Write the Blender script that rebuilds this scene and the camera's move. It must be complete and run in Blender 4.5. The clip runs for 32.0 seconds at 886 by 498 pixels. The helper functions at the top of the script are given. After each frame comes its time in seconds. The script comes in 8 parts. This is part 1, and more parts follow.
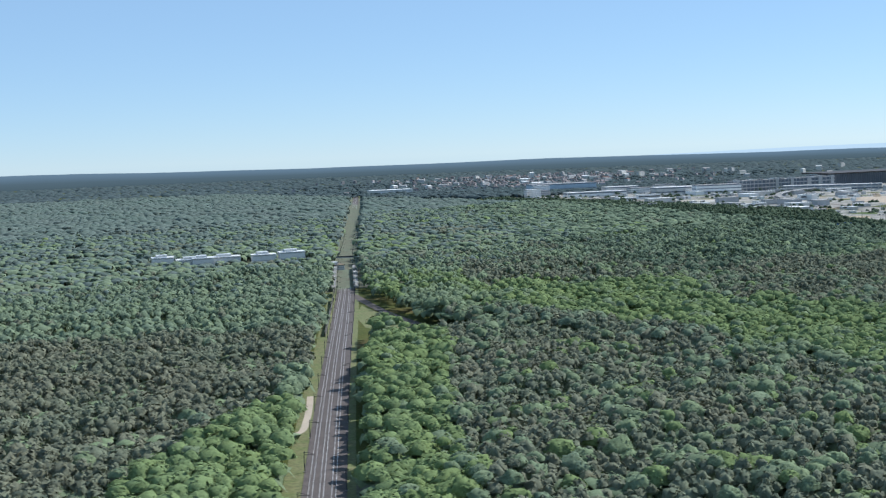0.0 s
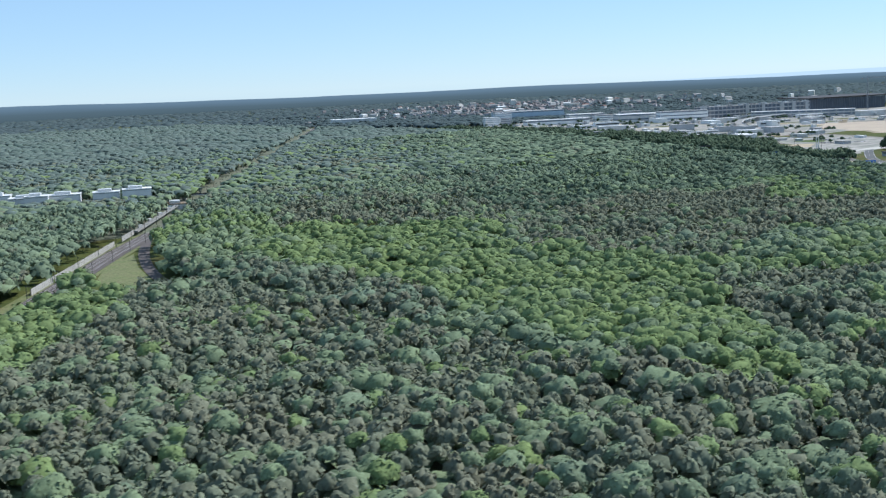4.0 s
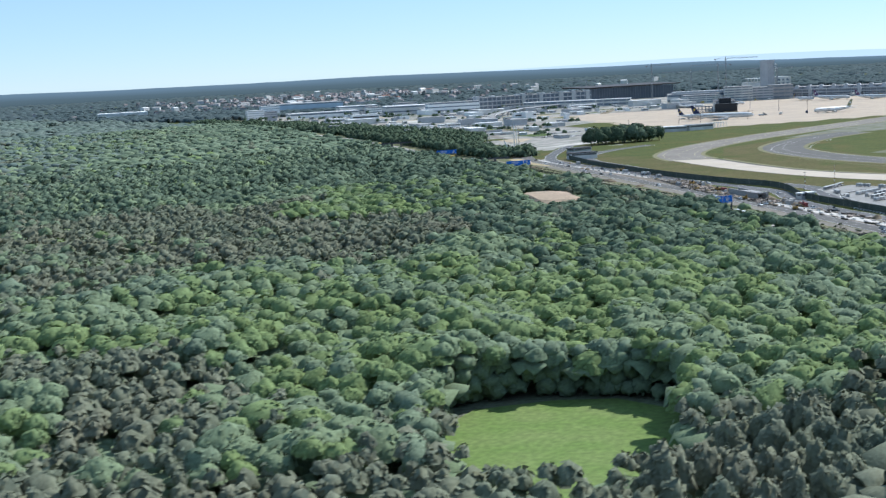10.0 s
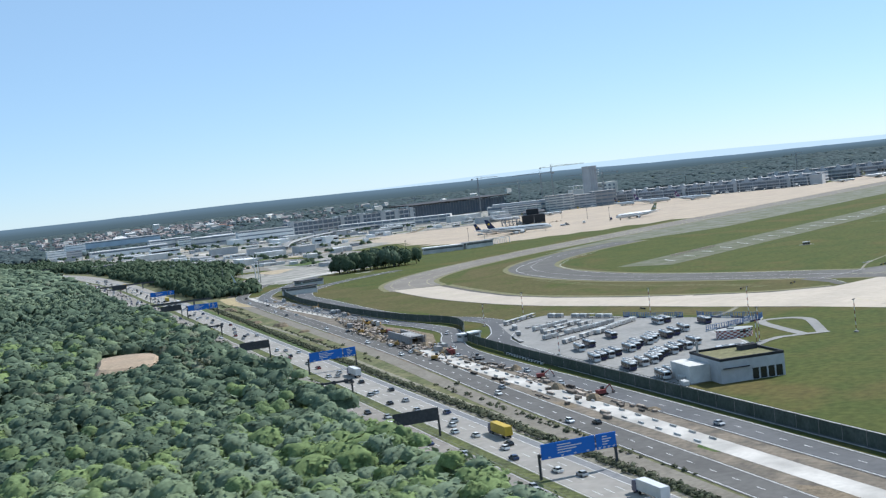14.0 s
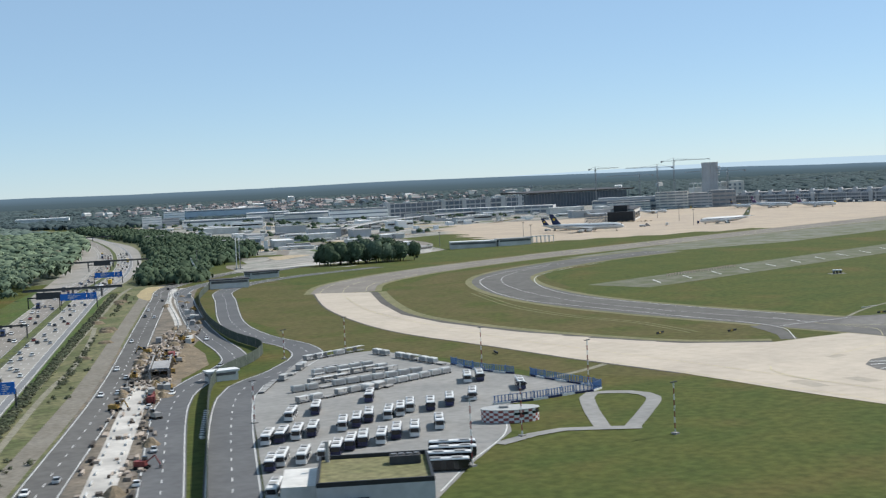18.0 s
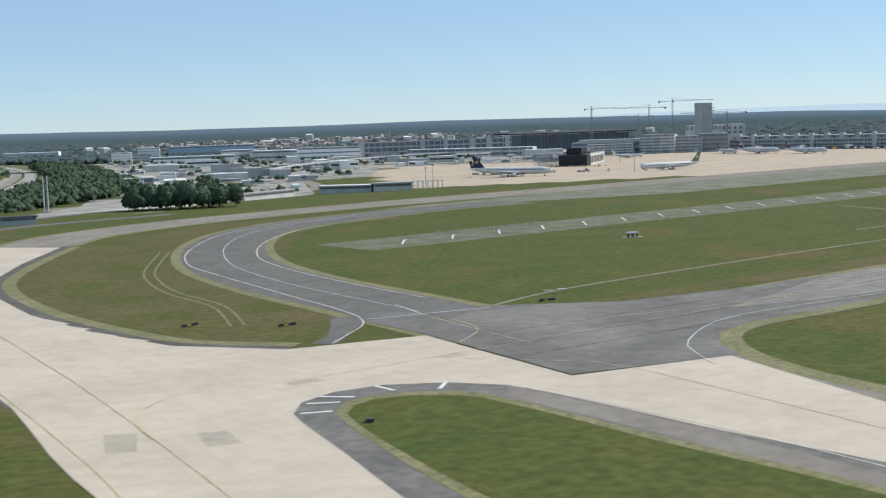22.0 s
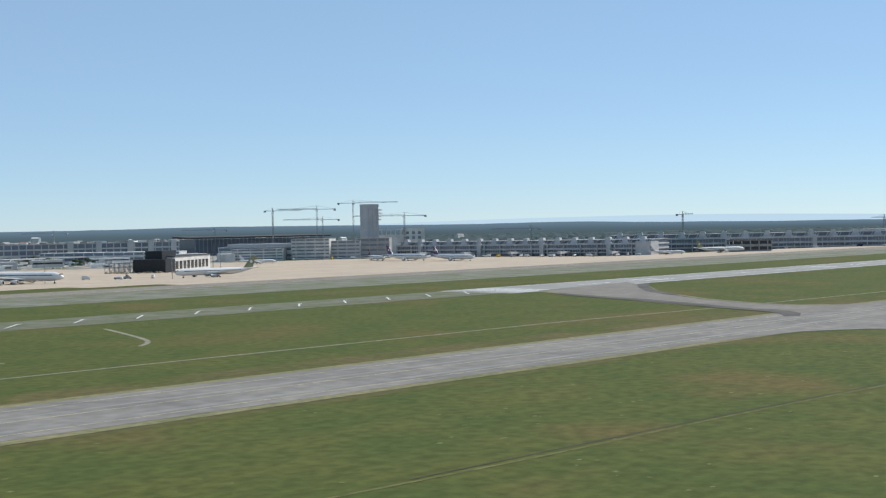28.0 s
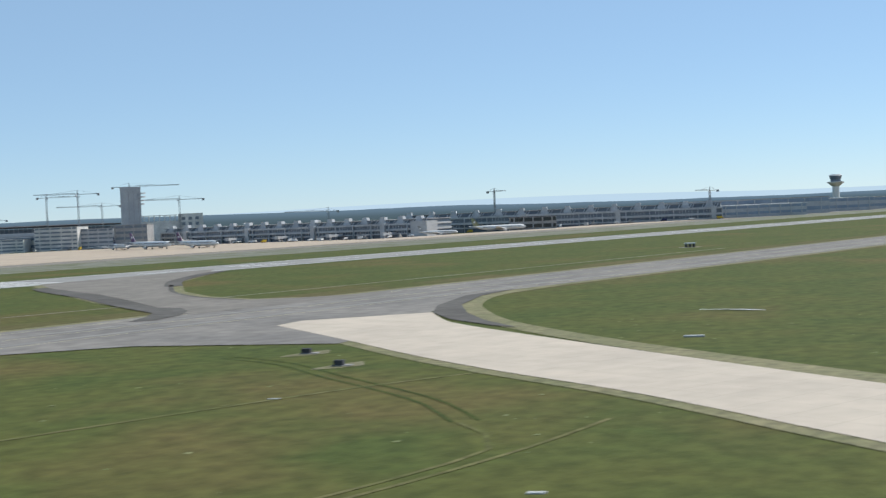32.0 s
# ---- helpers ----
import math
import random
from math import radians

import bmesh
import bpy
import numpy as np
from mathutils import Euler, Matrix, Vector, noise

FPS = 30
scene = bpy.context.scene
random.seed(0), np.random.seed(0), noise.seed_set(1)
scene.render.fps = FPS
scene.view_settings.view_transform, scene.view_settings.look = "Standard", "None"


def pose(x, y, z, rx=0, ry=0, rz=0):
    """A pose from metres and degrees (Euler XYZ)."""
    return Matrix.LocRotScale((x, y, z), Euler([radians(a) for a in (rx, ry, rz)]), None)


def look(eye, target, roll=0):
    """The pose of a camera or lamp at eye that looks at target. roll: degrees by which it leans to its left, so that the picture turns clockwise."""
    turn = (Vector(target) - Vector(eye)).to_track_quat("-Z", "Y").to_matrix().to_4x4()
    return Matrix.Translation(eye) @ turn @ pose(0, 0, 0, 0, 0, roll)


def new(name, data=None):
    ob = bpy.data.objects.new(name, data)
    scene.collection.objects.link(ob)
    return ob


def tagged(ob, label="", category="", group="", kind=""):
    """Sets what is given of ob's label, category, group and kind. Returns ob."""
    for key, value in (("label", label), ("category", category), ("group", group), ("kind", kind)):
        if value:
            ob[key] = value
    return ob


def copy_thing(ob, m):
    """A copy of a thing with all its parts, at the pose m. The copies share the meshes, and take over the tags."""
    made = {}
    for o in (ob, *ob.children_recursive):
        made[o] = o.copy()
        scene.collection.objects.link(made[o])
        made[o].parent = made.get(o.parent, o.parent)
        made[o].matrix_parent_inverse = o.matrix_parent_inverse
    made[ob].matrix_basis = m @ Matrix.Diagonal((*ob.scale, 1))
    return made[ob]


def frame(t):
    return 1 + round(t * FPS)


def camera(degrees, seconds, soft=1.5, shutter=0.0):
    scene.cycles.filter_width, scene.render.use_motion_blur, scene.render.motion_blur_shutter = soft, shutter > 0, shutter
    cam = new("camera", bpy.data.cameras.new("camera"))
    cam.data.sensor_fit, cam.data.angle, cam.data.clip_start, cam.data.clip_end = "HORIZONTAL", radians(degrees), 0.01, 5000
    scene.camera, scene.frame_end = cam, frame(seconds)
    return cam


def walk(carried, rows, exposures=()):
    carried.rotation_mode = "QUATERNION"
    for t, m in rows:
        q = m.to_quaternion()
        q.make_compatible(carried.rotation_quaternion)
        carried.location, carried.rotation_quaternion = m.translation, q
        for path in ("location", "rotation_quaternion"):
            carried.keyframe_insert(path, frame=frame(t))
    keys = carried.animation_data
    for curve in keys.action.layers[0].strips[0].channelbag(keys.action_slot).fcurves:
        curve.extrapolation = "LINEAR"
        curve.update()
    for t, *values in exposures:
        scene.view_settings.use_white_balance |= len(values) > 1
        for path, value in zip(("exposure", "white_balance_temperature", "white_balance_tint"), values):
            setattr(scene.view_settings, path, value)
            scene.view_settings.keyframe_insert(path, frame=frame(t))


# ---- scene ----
# x runs along the flight, y to the left of it, z up; the plan below is multiplied by S
from mathutils.geometry import tessellate_polygon

S = 0.575


def seen_from(x, y, z, yaw, pitch, roll):
    return pose(x, y, z, pitch, 0, yaw) @ pose(0, 0, 0, 0, 0, roll)


cam = camera(38.23, 32.0, soft=1.25, shutter=0.3)
walk(cam, [(t, seen_from(*row)) for t, *row in (
    (0, 0.00, -0.00, 71.48, -40.57, 85.76, -2.22),
    (0.5, 16.18, 0.07, 70.66, -40.61, 85.16, -1.75),
    (1, 32.43, 0.15, 69.83, -40.49, 84.11, -1.62),
    (1.5, 48.75, 0.25, 69.00, -40.14, 82.92, -1.70),
    (2, 65.14, 0.36, 68.17, -39.73, 82.08, -1.92),
    (2.5, 81.60, 0.49, 67.34, -39.49, 81.91, -2.37),
    (4.5, 148.13, 1.11, 64.04, -39.51, 82.74, -2.70),
    (5, 164.94, 1.28, 63.21, -39.96, 82.49, -2.80),
    (5.5, 181.80, 1.47, 62.38, -40.47, 82.14, -2.88),
    (6, 198.74, 1.66, 61.55, -40.93, 81.91, -2.93),
    (6.5, 215.74, 1.86, 60.72, -41.19, 81.81, -2.97),
    (7, 232.80, 2.07, 59.89, -41.44, 81.77, -2.92),
    (7.5, 249.93, 2.28, 59.06, -41.79, 81.70, -2.69),
    (8, 267.13, 2.49, 58.22, -42.31, 81.58, -2.42),
    (8.5, 284.39, 2.71, 57.39, -42.88, 81.37, -2.19),
    (9, 301.71, 2.93, 56.55, -43.46, 81.25, -2.26),
    (9.5, 319.10, 3.15, 55.71, -44.10, 81.36, -2.42),
    (10, 336.54, 3.37, 54.87, -45.18, 81.98, -2.90),
    (10.5, 354.05, 3.58, 54.03, -46.10, 82.83, -4.02),
    (11, 371.63, 3.80, 53.18, -47.26, 84.04, -4.80),
    (11.5, 389.26, 4.02, 52.34, -48.27, 85.12, -5.70),
    (12, 406.95, 4.23, 51.49, -49.07, 85.95, -5.95),
    (12.5, 424.71, 4.44, 50.64, -50.00, 86.41, -5.22),
    (13, 442.52, 4.64, 49.78, -50.56, 86.50, -5.50),
    (13.5, 460.39, 4.83, 48.92, -50.75, 86.68, -5.62),
    (14, 478.32, 5.02, 48.06, -50.23, 86.90, -6.23),
    (14.5, 496.32, 5.20, 47.20, -48.98, 87.28, -6.51),
    (16.5, 568.85, 5.84, 43.71, -43.79, 87.81, -3.53),
    (17, 587.13, 5.97, 42.83, -43.16, 87.66, -2.91),
    (17.5, 605.46, 6.09, 41.94, -42.68, 87.38, -2.42),
    (18, 623.84, 6.19, 41.05, -42.04, 86.85, -2.75),
    (18.5, 642.29, 6.28, 40.16, -41.48, 86.38, -3.02),
    (19, 660.78, 6.35, 39.26, -40.96, 86.01, -3.39),
    (19.5, 679.33, 6.41, 38.36, -40.53, 85.79, -3.59),
    (20, 697.93, 6.45, 37.45, -40.29, 85.49, -3.48),
    (20.5, 716.59, 6.47, 36.54, -39.83, 85.16, -3.69),
    (21, 735.30, 6.48, 35.62, -39.41, 84.74, -3.49),
    (21.5, 754.06, 6.46, 34.70, -38.94, 84.47, -2.85),
    (22, 772.87, 6.42, 33.77, -38.51, 84.35, -1.88),
    (22.5, 791.73, 6.36, 32.84, -38.53, 84.50, -1.04),
    (23, 810.64, 6.28, 31.90, -38.78, 84.77, -0.77),
    (23.5, 829.61, 6.18, 30.96, -39.45, 85.08, -0.59),
    (24, 848.62, 6.05, 30.01, -40.39, 85.35, -0.70),
    (24.5, 867.68, 5.90, 29.05, -41.42, 85.70, -1.03),
    (25, 886.79, 5.72, 28.09, -42.52, 86.29, -1.49),
    (25.5, 905.95, 5.51, 27.12, -43.57, 87.13, -1.91),
    (26, 925.16, 5.28, 26.14, -44.44, 88.01, -2.12),
    (26.5, 944.41, 5.01, 25.16, -45.03, 88.62, -2.13),
    (28.5, 1021.89, 3.66, 21.17, -46.10, 89.04, -1.01),
    (29, 1041.38, 3.24, 20.15, -46.29, 88.83, -1.21),
    (29.5, 1060.90, 2.79, 19.13, -46.48, 88.36, -1.49),
    (30, 1080.48, 2.31, 18.09, -46.86, 87.94, -1.83),
    (30.5, 1100.09, 1.79, 17.05, -47.27, 87.56, -2.01),
    (31, 1119.75, 1.23, 16.01, -47.92, 87.42, -2.33),
    (31.5, 1139.46, 0.63, 14.95, -48.87, 87.74, -2.25),
    (32, 1159.20, -0.00, 13.89, -49.93, 88.36, -2.46),
)], exposures=[(0, 0.37, 5900, 10), (2, 0.41, 5880, 10), (5, 0.5, 5850, 10), (8, 0.58, 5850, 10), (11, 0.55, 5880, 10), (14, 0.5, 6000, 10), (17, 0.32, 6400, 10), (32, 0.3, 6300, 10)])

# ---- light ----
SUN_DIRECTION = Vector((0.97, -0.24, 0.0)).normalized()
SUN_HEIGHT = radians(46)
world = bpy.data.worlds.new("sky")
scene.world = world
world.use_nodes = True
wn = world.node_tree.nodes
sky = wn.new("ShaderNodeTexSky")
sky.sky_type, sky.sun_disc = "NISHITA", False
sky.sun_elevation, sky.sun_rotation = SUN_HEIGHT, math.atan2(SUN_DIRECTION.x, SUN_DIRECTION.y)
sky.air_density, sky.dust_density, sky.ozone_density, sky.altitude = 0.85, 0.0, 5.0, 1200
haze = wn.new("ShaderNodeMix")
haze.data_type = "RGBA"
haze.inputs["Factor"].default_value = 0.5
haze.inputs["B"].default_value = (3.3, 4.8, 6.0, 1)  # thin even haze over the whole sky
world.node_tree.links.new(sky.outputs[0], haze.inputs["A"])
world.node_tree.links.new(haze.outputs["Result"], wn["Background"].inputs[0])
wn["Background"].inputs[1].default_value = 0.1
sun = new("sun", bpy.data.lights.new("sun", "SUN"))
sun.data.energy, sun.data.angle, sun.data.color = 4.1, radians(0.6), (1.0, 0.95, 0.87)
sun.matrix_world = look((0, 0, 500), Vector((0, 0, 500)) - SUN_DIRECTION * math.cos(SUN_HEIGHT) - Vector((0, 0, math.sin(SUN_HEIGHT))))

# ---- materials ----


def material(name, colour, rough=0.8, metal=0.0, second=None, size=10.0, detail=0.0, fine=1.0, bump=0.0, bump_size=1.0, random_part="", spread=0.25, spec=0.3, through_light=0.0, slab=0.0, third=None, third_size=60.0, third_from=0.52):
    """A surface of one colour or two mixed by large stains, with fine grain, relief and a change from piece to piece."""
    m = bpy.data.materials.new(name)
    m.use_nodes = True
    nt = m.node_tree
    nodes, link = nt.nodes, nt.links.new
    b = nodes["Principled BSDF"]
    b.inputs["Roughness"].default_value, b.inputs["Metallic"].default_value = rough, metal
    b.inputs["Specular IOR Level"].default_value = spec
    b.inputs["Base Color"].default_value = (*colour, 1)
    coord = nodes.new("ShaderNodeNewGeometry").outputs["Position"]

    def noise_at(scale, steps=4.0):
        n = nodes.new("ShaderNodeTexNoise")
        n.inputs["Scale"].default_value, n.inputs["Detail"].default_value = scale / S, steps
        link(coord, n.inputs["Vector"])
        return n.outputs["Fac"]

    def mix(fac, a, c, how="MIX"):
        n = nodes.new("ShaderNodeMix")
        n.data_type, n.blend_type = "RGBA", how
        for value, socket in ((fac, n.inputs["Factor"]), (a, n.inputs["A"]), (c, n.inputs["B"])):
            if isinstance(value, (int, float)):
                socket.default_value = value
            elif isinstance(value, tuple):
                socket.default_value = value
            else:
                link(value, socket)
        return n.outputs["Result"]

    def ramp(value, lo, hi, a=0.0, c=1.0):
        n = nodes.new("ShaderNodeMapRange")
        for k, v in zip(("From Min", "From Max", "To Min", "To Max"), (lo, hi, a, c)):
            n.inputs[k].default_value = v
        link(value, n.inputs["Value"])
        return n.outputs["Result"]

    out = (*colour, 1)
    if second:
        out = mix(ramp(noise_at(1 / size), 0.36, 0.64), out, (*second, 1))
    if third:
        out = mix(ramp(noise_at(1 / third_size, 5.0), third_from, third_from + 0.14), out, (*third, 1))
    if detail:
        grey = nodes.new("ShaderNodeCombineColor")
        v = ramp(noise_at(1 / fine, 3.0), 0.3, 0.7, 1 - detail, 1 + detail)
        for k in range(3):
            link(v, grey.inputs[k])
        out = mix(1.0, out, grey.outputs[0], "MULTIPLY")
    if random_part:
        node = nodes.new("ShaderNodeObjectInfo" if random_part == "object" else "ShaderNodeNewGeometry")
        v = ramp(node.outputs["Random" if random_part == "object" else "Random Per Island"], 0, 1, 1 - spread, 1 + spread)
        grey = nodes.new("ShaderNodeCombineColor")
        for k in range(3):
            link(v, grey.inputs[k])
        out = mix(1.0, out, grey.outputs[0], "MULTIPLY")
    if slab:
        brick = nodes.new("ShaderNodeTexBrick")
        brick.offset = 0.0
        brick.inputs["Scale"].default_value = 1 / (slab * S)
        brick.inputs["Brick Width"].default_value, brick.inputs["Row Height"].default_value = 1.0, 1.0
        brick.inputs["Mortar Size"].default_value, brick.inputs["Mortar Smooth"].default_value = 0.012, 0.3
        for k, v in (("Color1", 1.02), ("Color2", 0.98), ("Mortar", 0.88)):
            brick.inputs[k].default_value = (v, v, v, 1)
        turned = nodes.new("ShaderNodeVectorRotate")
        turned.inputs["Angle"].default_value = 0.2
        link(coord, turned.inputs["Vector"])
        link(turned.outputs[0], brick.inputs["Vector"])
        out = mix(1.0, out, brick.outputs["Color"], "MULTIPLY")
    if not isinstance(out, tuple):
        link(out, b.inputs["Base Color"])
    if through_light:
        leaf = nodes.new("ShaderNodeBsdfTranslucent")
        both = nodes.new("ShaderNodeMixShader")
        both.inputs[0].default_value = through_light
        if isinstance(out, tuple):
            leaf.inputs["Color"].default_value = out
        else:
            link(out, leaf.inputs["Color"])
        link(b.outputs[0], both.inputs[1])
        link(leaf.outputs[0], both.inputs[2])
        link(both.outputs[0], nodes["Material Output"].inputs[0])
    if bump:
        n = nodes.new("ShaderNodeBump")
        n.inputs["Strength"].default_value, n.inputs["Distance"].default_value = 1.0, bump * S
        link(noise_at(1 / bump_size, 3.0), n.inputs["Height"])
        link(n.outputs[0], b.inputs["Normal"])
    return m


GRASS = material("mown_grass", (0.061, 0.079, 0.021), 0.95, spec=0.1, second=(0.08, 0.087, 0.024), size=26, third=(0.104, 0.086, 0.031), third_size=70, third_from=0.54, detail=0.24, fine=3.2, bump=0.06, bump_size=0.7)
GRASS_BROWN = material("sun_dried_grass", (0.083, 0.081, 0.029), 0.95, spec=0.1, second=(0.106, 0.09, 0.038), size=30, third=(0.068, 0.08, 0.021), third_size=40, third_from=0.52, detail=0.22, fine=3.2, bump=0.06, bump_size=0.7)
GRASS_LUSH = material("lush_grass", (0.052, 0.092, 0.0144), 0.9, second=(0.076, 0.092, 0.0224), size=30, detail=0.35, fine=3, bump=0.3, bump_size=2)
GRASS_DRY = material("dry_grass", (0.185, 0.168, 0.086), 0.9, second=(0.135, 0.135, 0.06), size=14, detail=0.3, fine=2)
FOREST_FLOOR = material("forest_floor_undergrowth", (0.13, 0.155, 0.1), 0.95, second=(0.12, 0.115, 0.08), size=9, detail=0.3, fine=2)
ASPHALT = material("asphalt", (0.192, 0.172, 0.15), 0.9, spec=0.1, second=(0.225, 0.206, 0.18), size=32, detail=0.14, fine=5)
ASPHALT_DARK = material("dark_asphalt", (0.088, 0.082, 0.074), 0.9, spec=0.1, second=(0.118, 0.111, 0.101), size=25, detail=0.15, fine=4)
ROAD_GREY = material("road_asphalt", (0.112, 0.108, 0.102), 0.9, spec=0.1, second=(0.138, 0.133, 0.126), size=25, detail=0.12, fine=3)
TAXI_GREY = material("worn_grey_asphalt", (0.17, 0.16, 0.148), 0.9, spec=0.1, second=(0.215, 0.2, 0.18), size=32, detail=0.18, fine=5)
ROAD = material("motorway_paving", (0.3, 0.28, 0.25), 0.85, second=(0.25, 0.235, 0.21), size=30, detail=0.12, fine=4)
CONCRETE = material("pale_concrete", (0.47, 0.405, 0.325), 0.85, second=(0.42, 0.362, 0.292), size=30, detail=0.07, fine=5, slab=7.5)
TAN_CONCRETE = material("tan_apron_concrete", (0.416, 0.336, 0.248), 0.85, second=(0.36, 0.296, 0.228), size=45, detail=0.08, fine=6, slab=15)
CONCRETE_GREY = material("grey_concrete", (0.264, 0.256, 0.24), 0.85, second=(0.216, 0.212, 0.2), size=20, detail=0.12, fine=3)
OLD_STRIP = material("weathered_strip", (0.138, 0.137, 0.1), 0.9, second=(0.09, 0.098, 0.045), size=14, detail=0.2, fine=4)
PAINT_WHITE = material("white_marking_paint", (0.6, 0.6, 0.576), 0.6, detail=0.1, fine=2)
PAINT_YELLOW = material("yellow_marking_paint", (0.5, 0.45, 0.24), 0.6, detail=0.1, fine=2)
BALLAST = material("railway_ballast", (0.118, 0.1, 0.094), 0.95, second=(0.092, 0.078, 0.074), size=8, detail=0.25, fine=1)
VERGE = material("pale_rough_grass", (0.125, 0.15, 0.055), 0.9, second=(0.16, 0.16, 0.075), size=9, detail=0.3, fine=2)
LEAF_STYLE = dict(detail=0.18, fine=0.9, bump=0.12, bump_size=0.8, random_part="island", spec=0.05, through_light=0.06)
LEAF = material("broadleaf_canopy", (0.168, 0.216, 0.122), 0.9, second=(0.155, 0.2, 0.124), size=55, spread=0.12, **LEAF_STYLE)
LEAF_BRIGHT = material("young_broadleaf_canopy", (0.164, 0.218, 0.088), 0.9, second=(0.15, 0.204, 0.094), size=35, spread=0.1, **LEAF_STYLE)
LEAF_MID = material("deep_green_broadleaf_canopy", (0.156, 0.2, 0.126), 0.9, second=(0.144, 0.187, 0.128), size=40, spread=0.12, **LEAF_STYLE)
LEAF_DEEP = material("deep_shaded_broadleaf_canopy", (0.098, 0.134, 0.088), 0.9, second=(0.09, 0.124, 0.086), size=40, spread=0.18, **LEAF_STYLE)
LEAF_DARK = material("dark_broadleaf_canopy", (0.062, 0.09, 0.055), 0.9, second=(0.072, 0.1, 0.062), size=20, spread=0.22, **LEAF_STYLE)
PINE = material("pine_canopy", (0.142, 0.164, 0.114), 0.9, second=(0.158, 0.164, 0.116), size=45, spread=0.16, **LEAF_STYLE)
# Haze is painted into this bluish leaf colour for the farther trees.
HAZY_LEAF = material("haze_tinted_canopy", (0.135, 0.18, 0.152), 0.9, second=(0.142, 0.176, 0.156), size=160, detail=0.15, fine=7, random_part="island", spread=0.12, spec=0.05, through_light=0.2)
# Darker leaf colour with blue distance haze painted in, for the skyline woods.
HAZY_SKYLINE_LEAF = material("haze_tinted_skyline_canopy", (0.076, 0.106, 0.108), 0.9, second=(0.086, 0.112, 0.116), size=200, detail=0.15, fine=9, random_part="island", spread=0.12, spec=0.05, through_light=0.2)
RED_POST = material("red_white_post", (0.42, 0.3, 0.27), 0.7)
BARK = material("bark", (0.088, 0.068, 0.052), 0.95, detail=0.3, fine=0.3)

# ---- small tools ----


class Shape:
    """Gathers faces for one mesh."""

    def __init__(self):
        self.v, self.f = [], []

    def add(self, verts, faces):
        n = len(self.v)
        self.v += [tuple(p) for p in verts]
        self.f += [tuple(n + i for i in f) for f in faces]
        return self

    def box(self, x0, y0, z0, x1, y1, z1):
        return self.add([(x, y, z) for z in (z0, z1) for y in (y0, y1) for x in (x0, x1)],
                        [(0, 2, 3, 1), (4, 5, 7, 6), (0, 1, 5, 4), (2, 6, 7, 3), (0, 4, 6, 2), (1, 3, 7, 5)])

    def beam(self, a, b, w, h=None):
        """A square bar from a to b."""
        a, b, h = Vector(a), Vector(b), h or w
        d = (b - a).normalized()
        s = d.cross((0, 0, 1)) if abs(d.z) < 0.99 else Vector((1, 0, 0))
        s.normalize()
        u = s.cross(d)
        ring = [s * w / 2 + u * h / 2, -s * w / 2 + u * h / 2, -s * w / 2 - u * h / 2, s * w / 2 - u * h / 2]
        return self.add([a + q for q in ring] + [b + q for q in ring], [(0, 1, 5, 4), (1, 2, 6, 5), (2, 3, 7, 6), (3, 0, 4, 7), (3, 2, 1, 0), (4, 5, 6, 7)])

    def tube(self, rings, n=10, caps=True):
        """rings: (centre, radius along s, radius along u, axis s, axis u)."""
        k = len(self.v)
        for c, rs, ru, s, u in rings:
            for i in range(n):
                a = 2 * math.pi * i / n
                self.v.append(tuple(Vector(c) + Vector(s) * (rs * math.cos(a)) + Vector(u) * (ru * math.sin(a))))
        for r in range(len(rings) - 1):
            for i in range(n):
                j = (i + 1) % n
                self.f.append((k + r * n + i, k + r * n + j, k + (r + 1) * n + j, k + (r + 1) * n + i))
        if caps:
            self.f.append(tuple(k + i for i in reversed(range(n))))
            self.f.append(tuple(k + (len(rings) - 1) * n + i for i in range(n)))
        return self

    def post(self, x, y, z0, z1, r0, r1=None, n=8):
        return self.tube([((x, y, z0), r0, r0, (1, 0, 0), (0, 1, 0)), ((x, y, z1), r1 or r0, r1 or r0, (1, 0, 0), (0, 1, 0))], n)

    def prism(self, outline, z0, z1):
        n = len(outline)
        return self.add([(x, y, z0) for x, y in outline] + [(x, y, z1) for x, y in outline],
                        [tuple(reversed(range(n))), tuple(range(n, 2 * n))] + [(i, (i + 1) % n, n + (i + 1) % n, n + i) for i in range(n)])

    def mesh(self, name, mat, smooth=False):
        me = bpy.data.meshes.new(name)
        me.from_pydata([(x * S, y * S, z * S) for x, y, z in self.v], [], self.f)
        me.materials.append(mat)
        if smooth:
            me.shade_smooth()
        me.update()
        return me


def part(name, shape, mat, parent, label="", smooth=False):
    ob = new(name, shape if isinstance(shape, bpy.types.Mesh) else shape.mesh(name, mat, smooth))
    ob.parent = parent
    if label:
        ob["label"] = label
    return ob


def place(x, y, z=None, turn=0.0, tip=0.0):
    """The pose at a point of the plan, on the ground if no height is given."""
    return pose(x * S, y * S, (level(x, y) if z is None else z) * S, tip, 0, turn)


def thing(name, m, label, category, group="", kind=""):
    ob = new(name)
    ob.matrix_world = m if isinstance(m, Matrix) else place(*m)
    return tagged(ob, label, category, group, kind)


def smoothed(points, step=12.0, closed=False):
    """Points along a smooth curve through the given ones."""
    p = [np.array(q, float) for q in points]
    n = len(p)
    out = []
    for i in range(n if closed else n - 1):
        a, b, c, d = ((p[(i + k) % n] for k in (-1, 0, 1, 2)) if closed else (p[max(i - 1, 0)], p[i], p[i + 1], p[min(i + 2, n - 1)]))
        k = max(1, int(np.linalg.norm(c - b) / step))
        for j in range(k):
            t = j / k
            out.append(0.5 * (2 * b + (c - a) * t + (2 * a - 5 * b + 4 * c - d) * t * t + (3 * b - a - 3 * c + d) * t ** 3))
    return out if closed else out + [p[-1]]


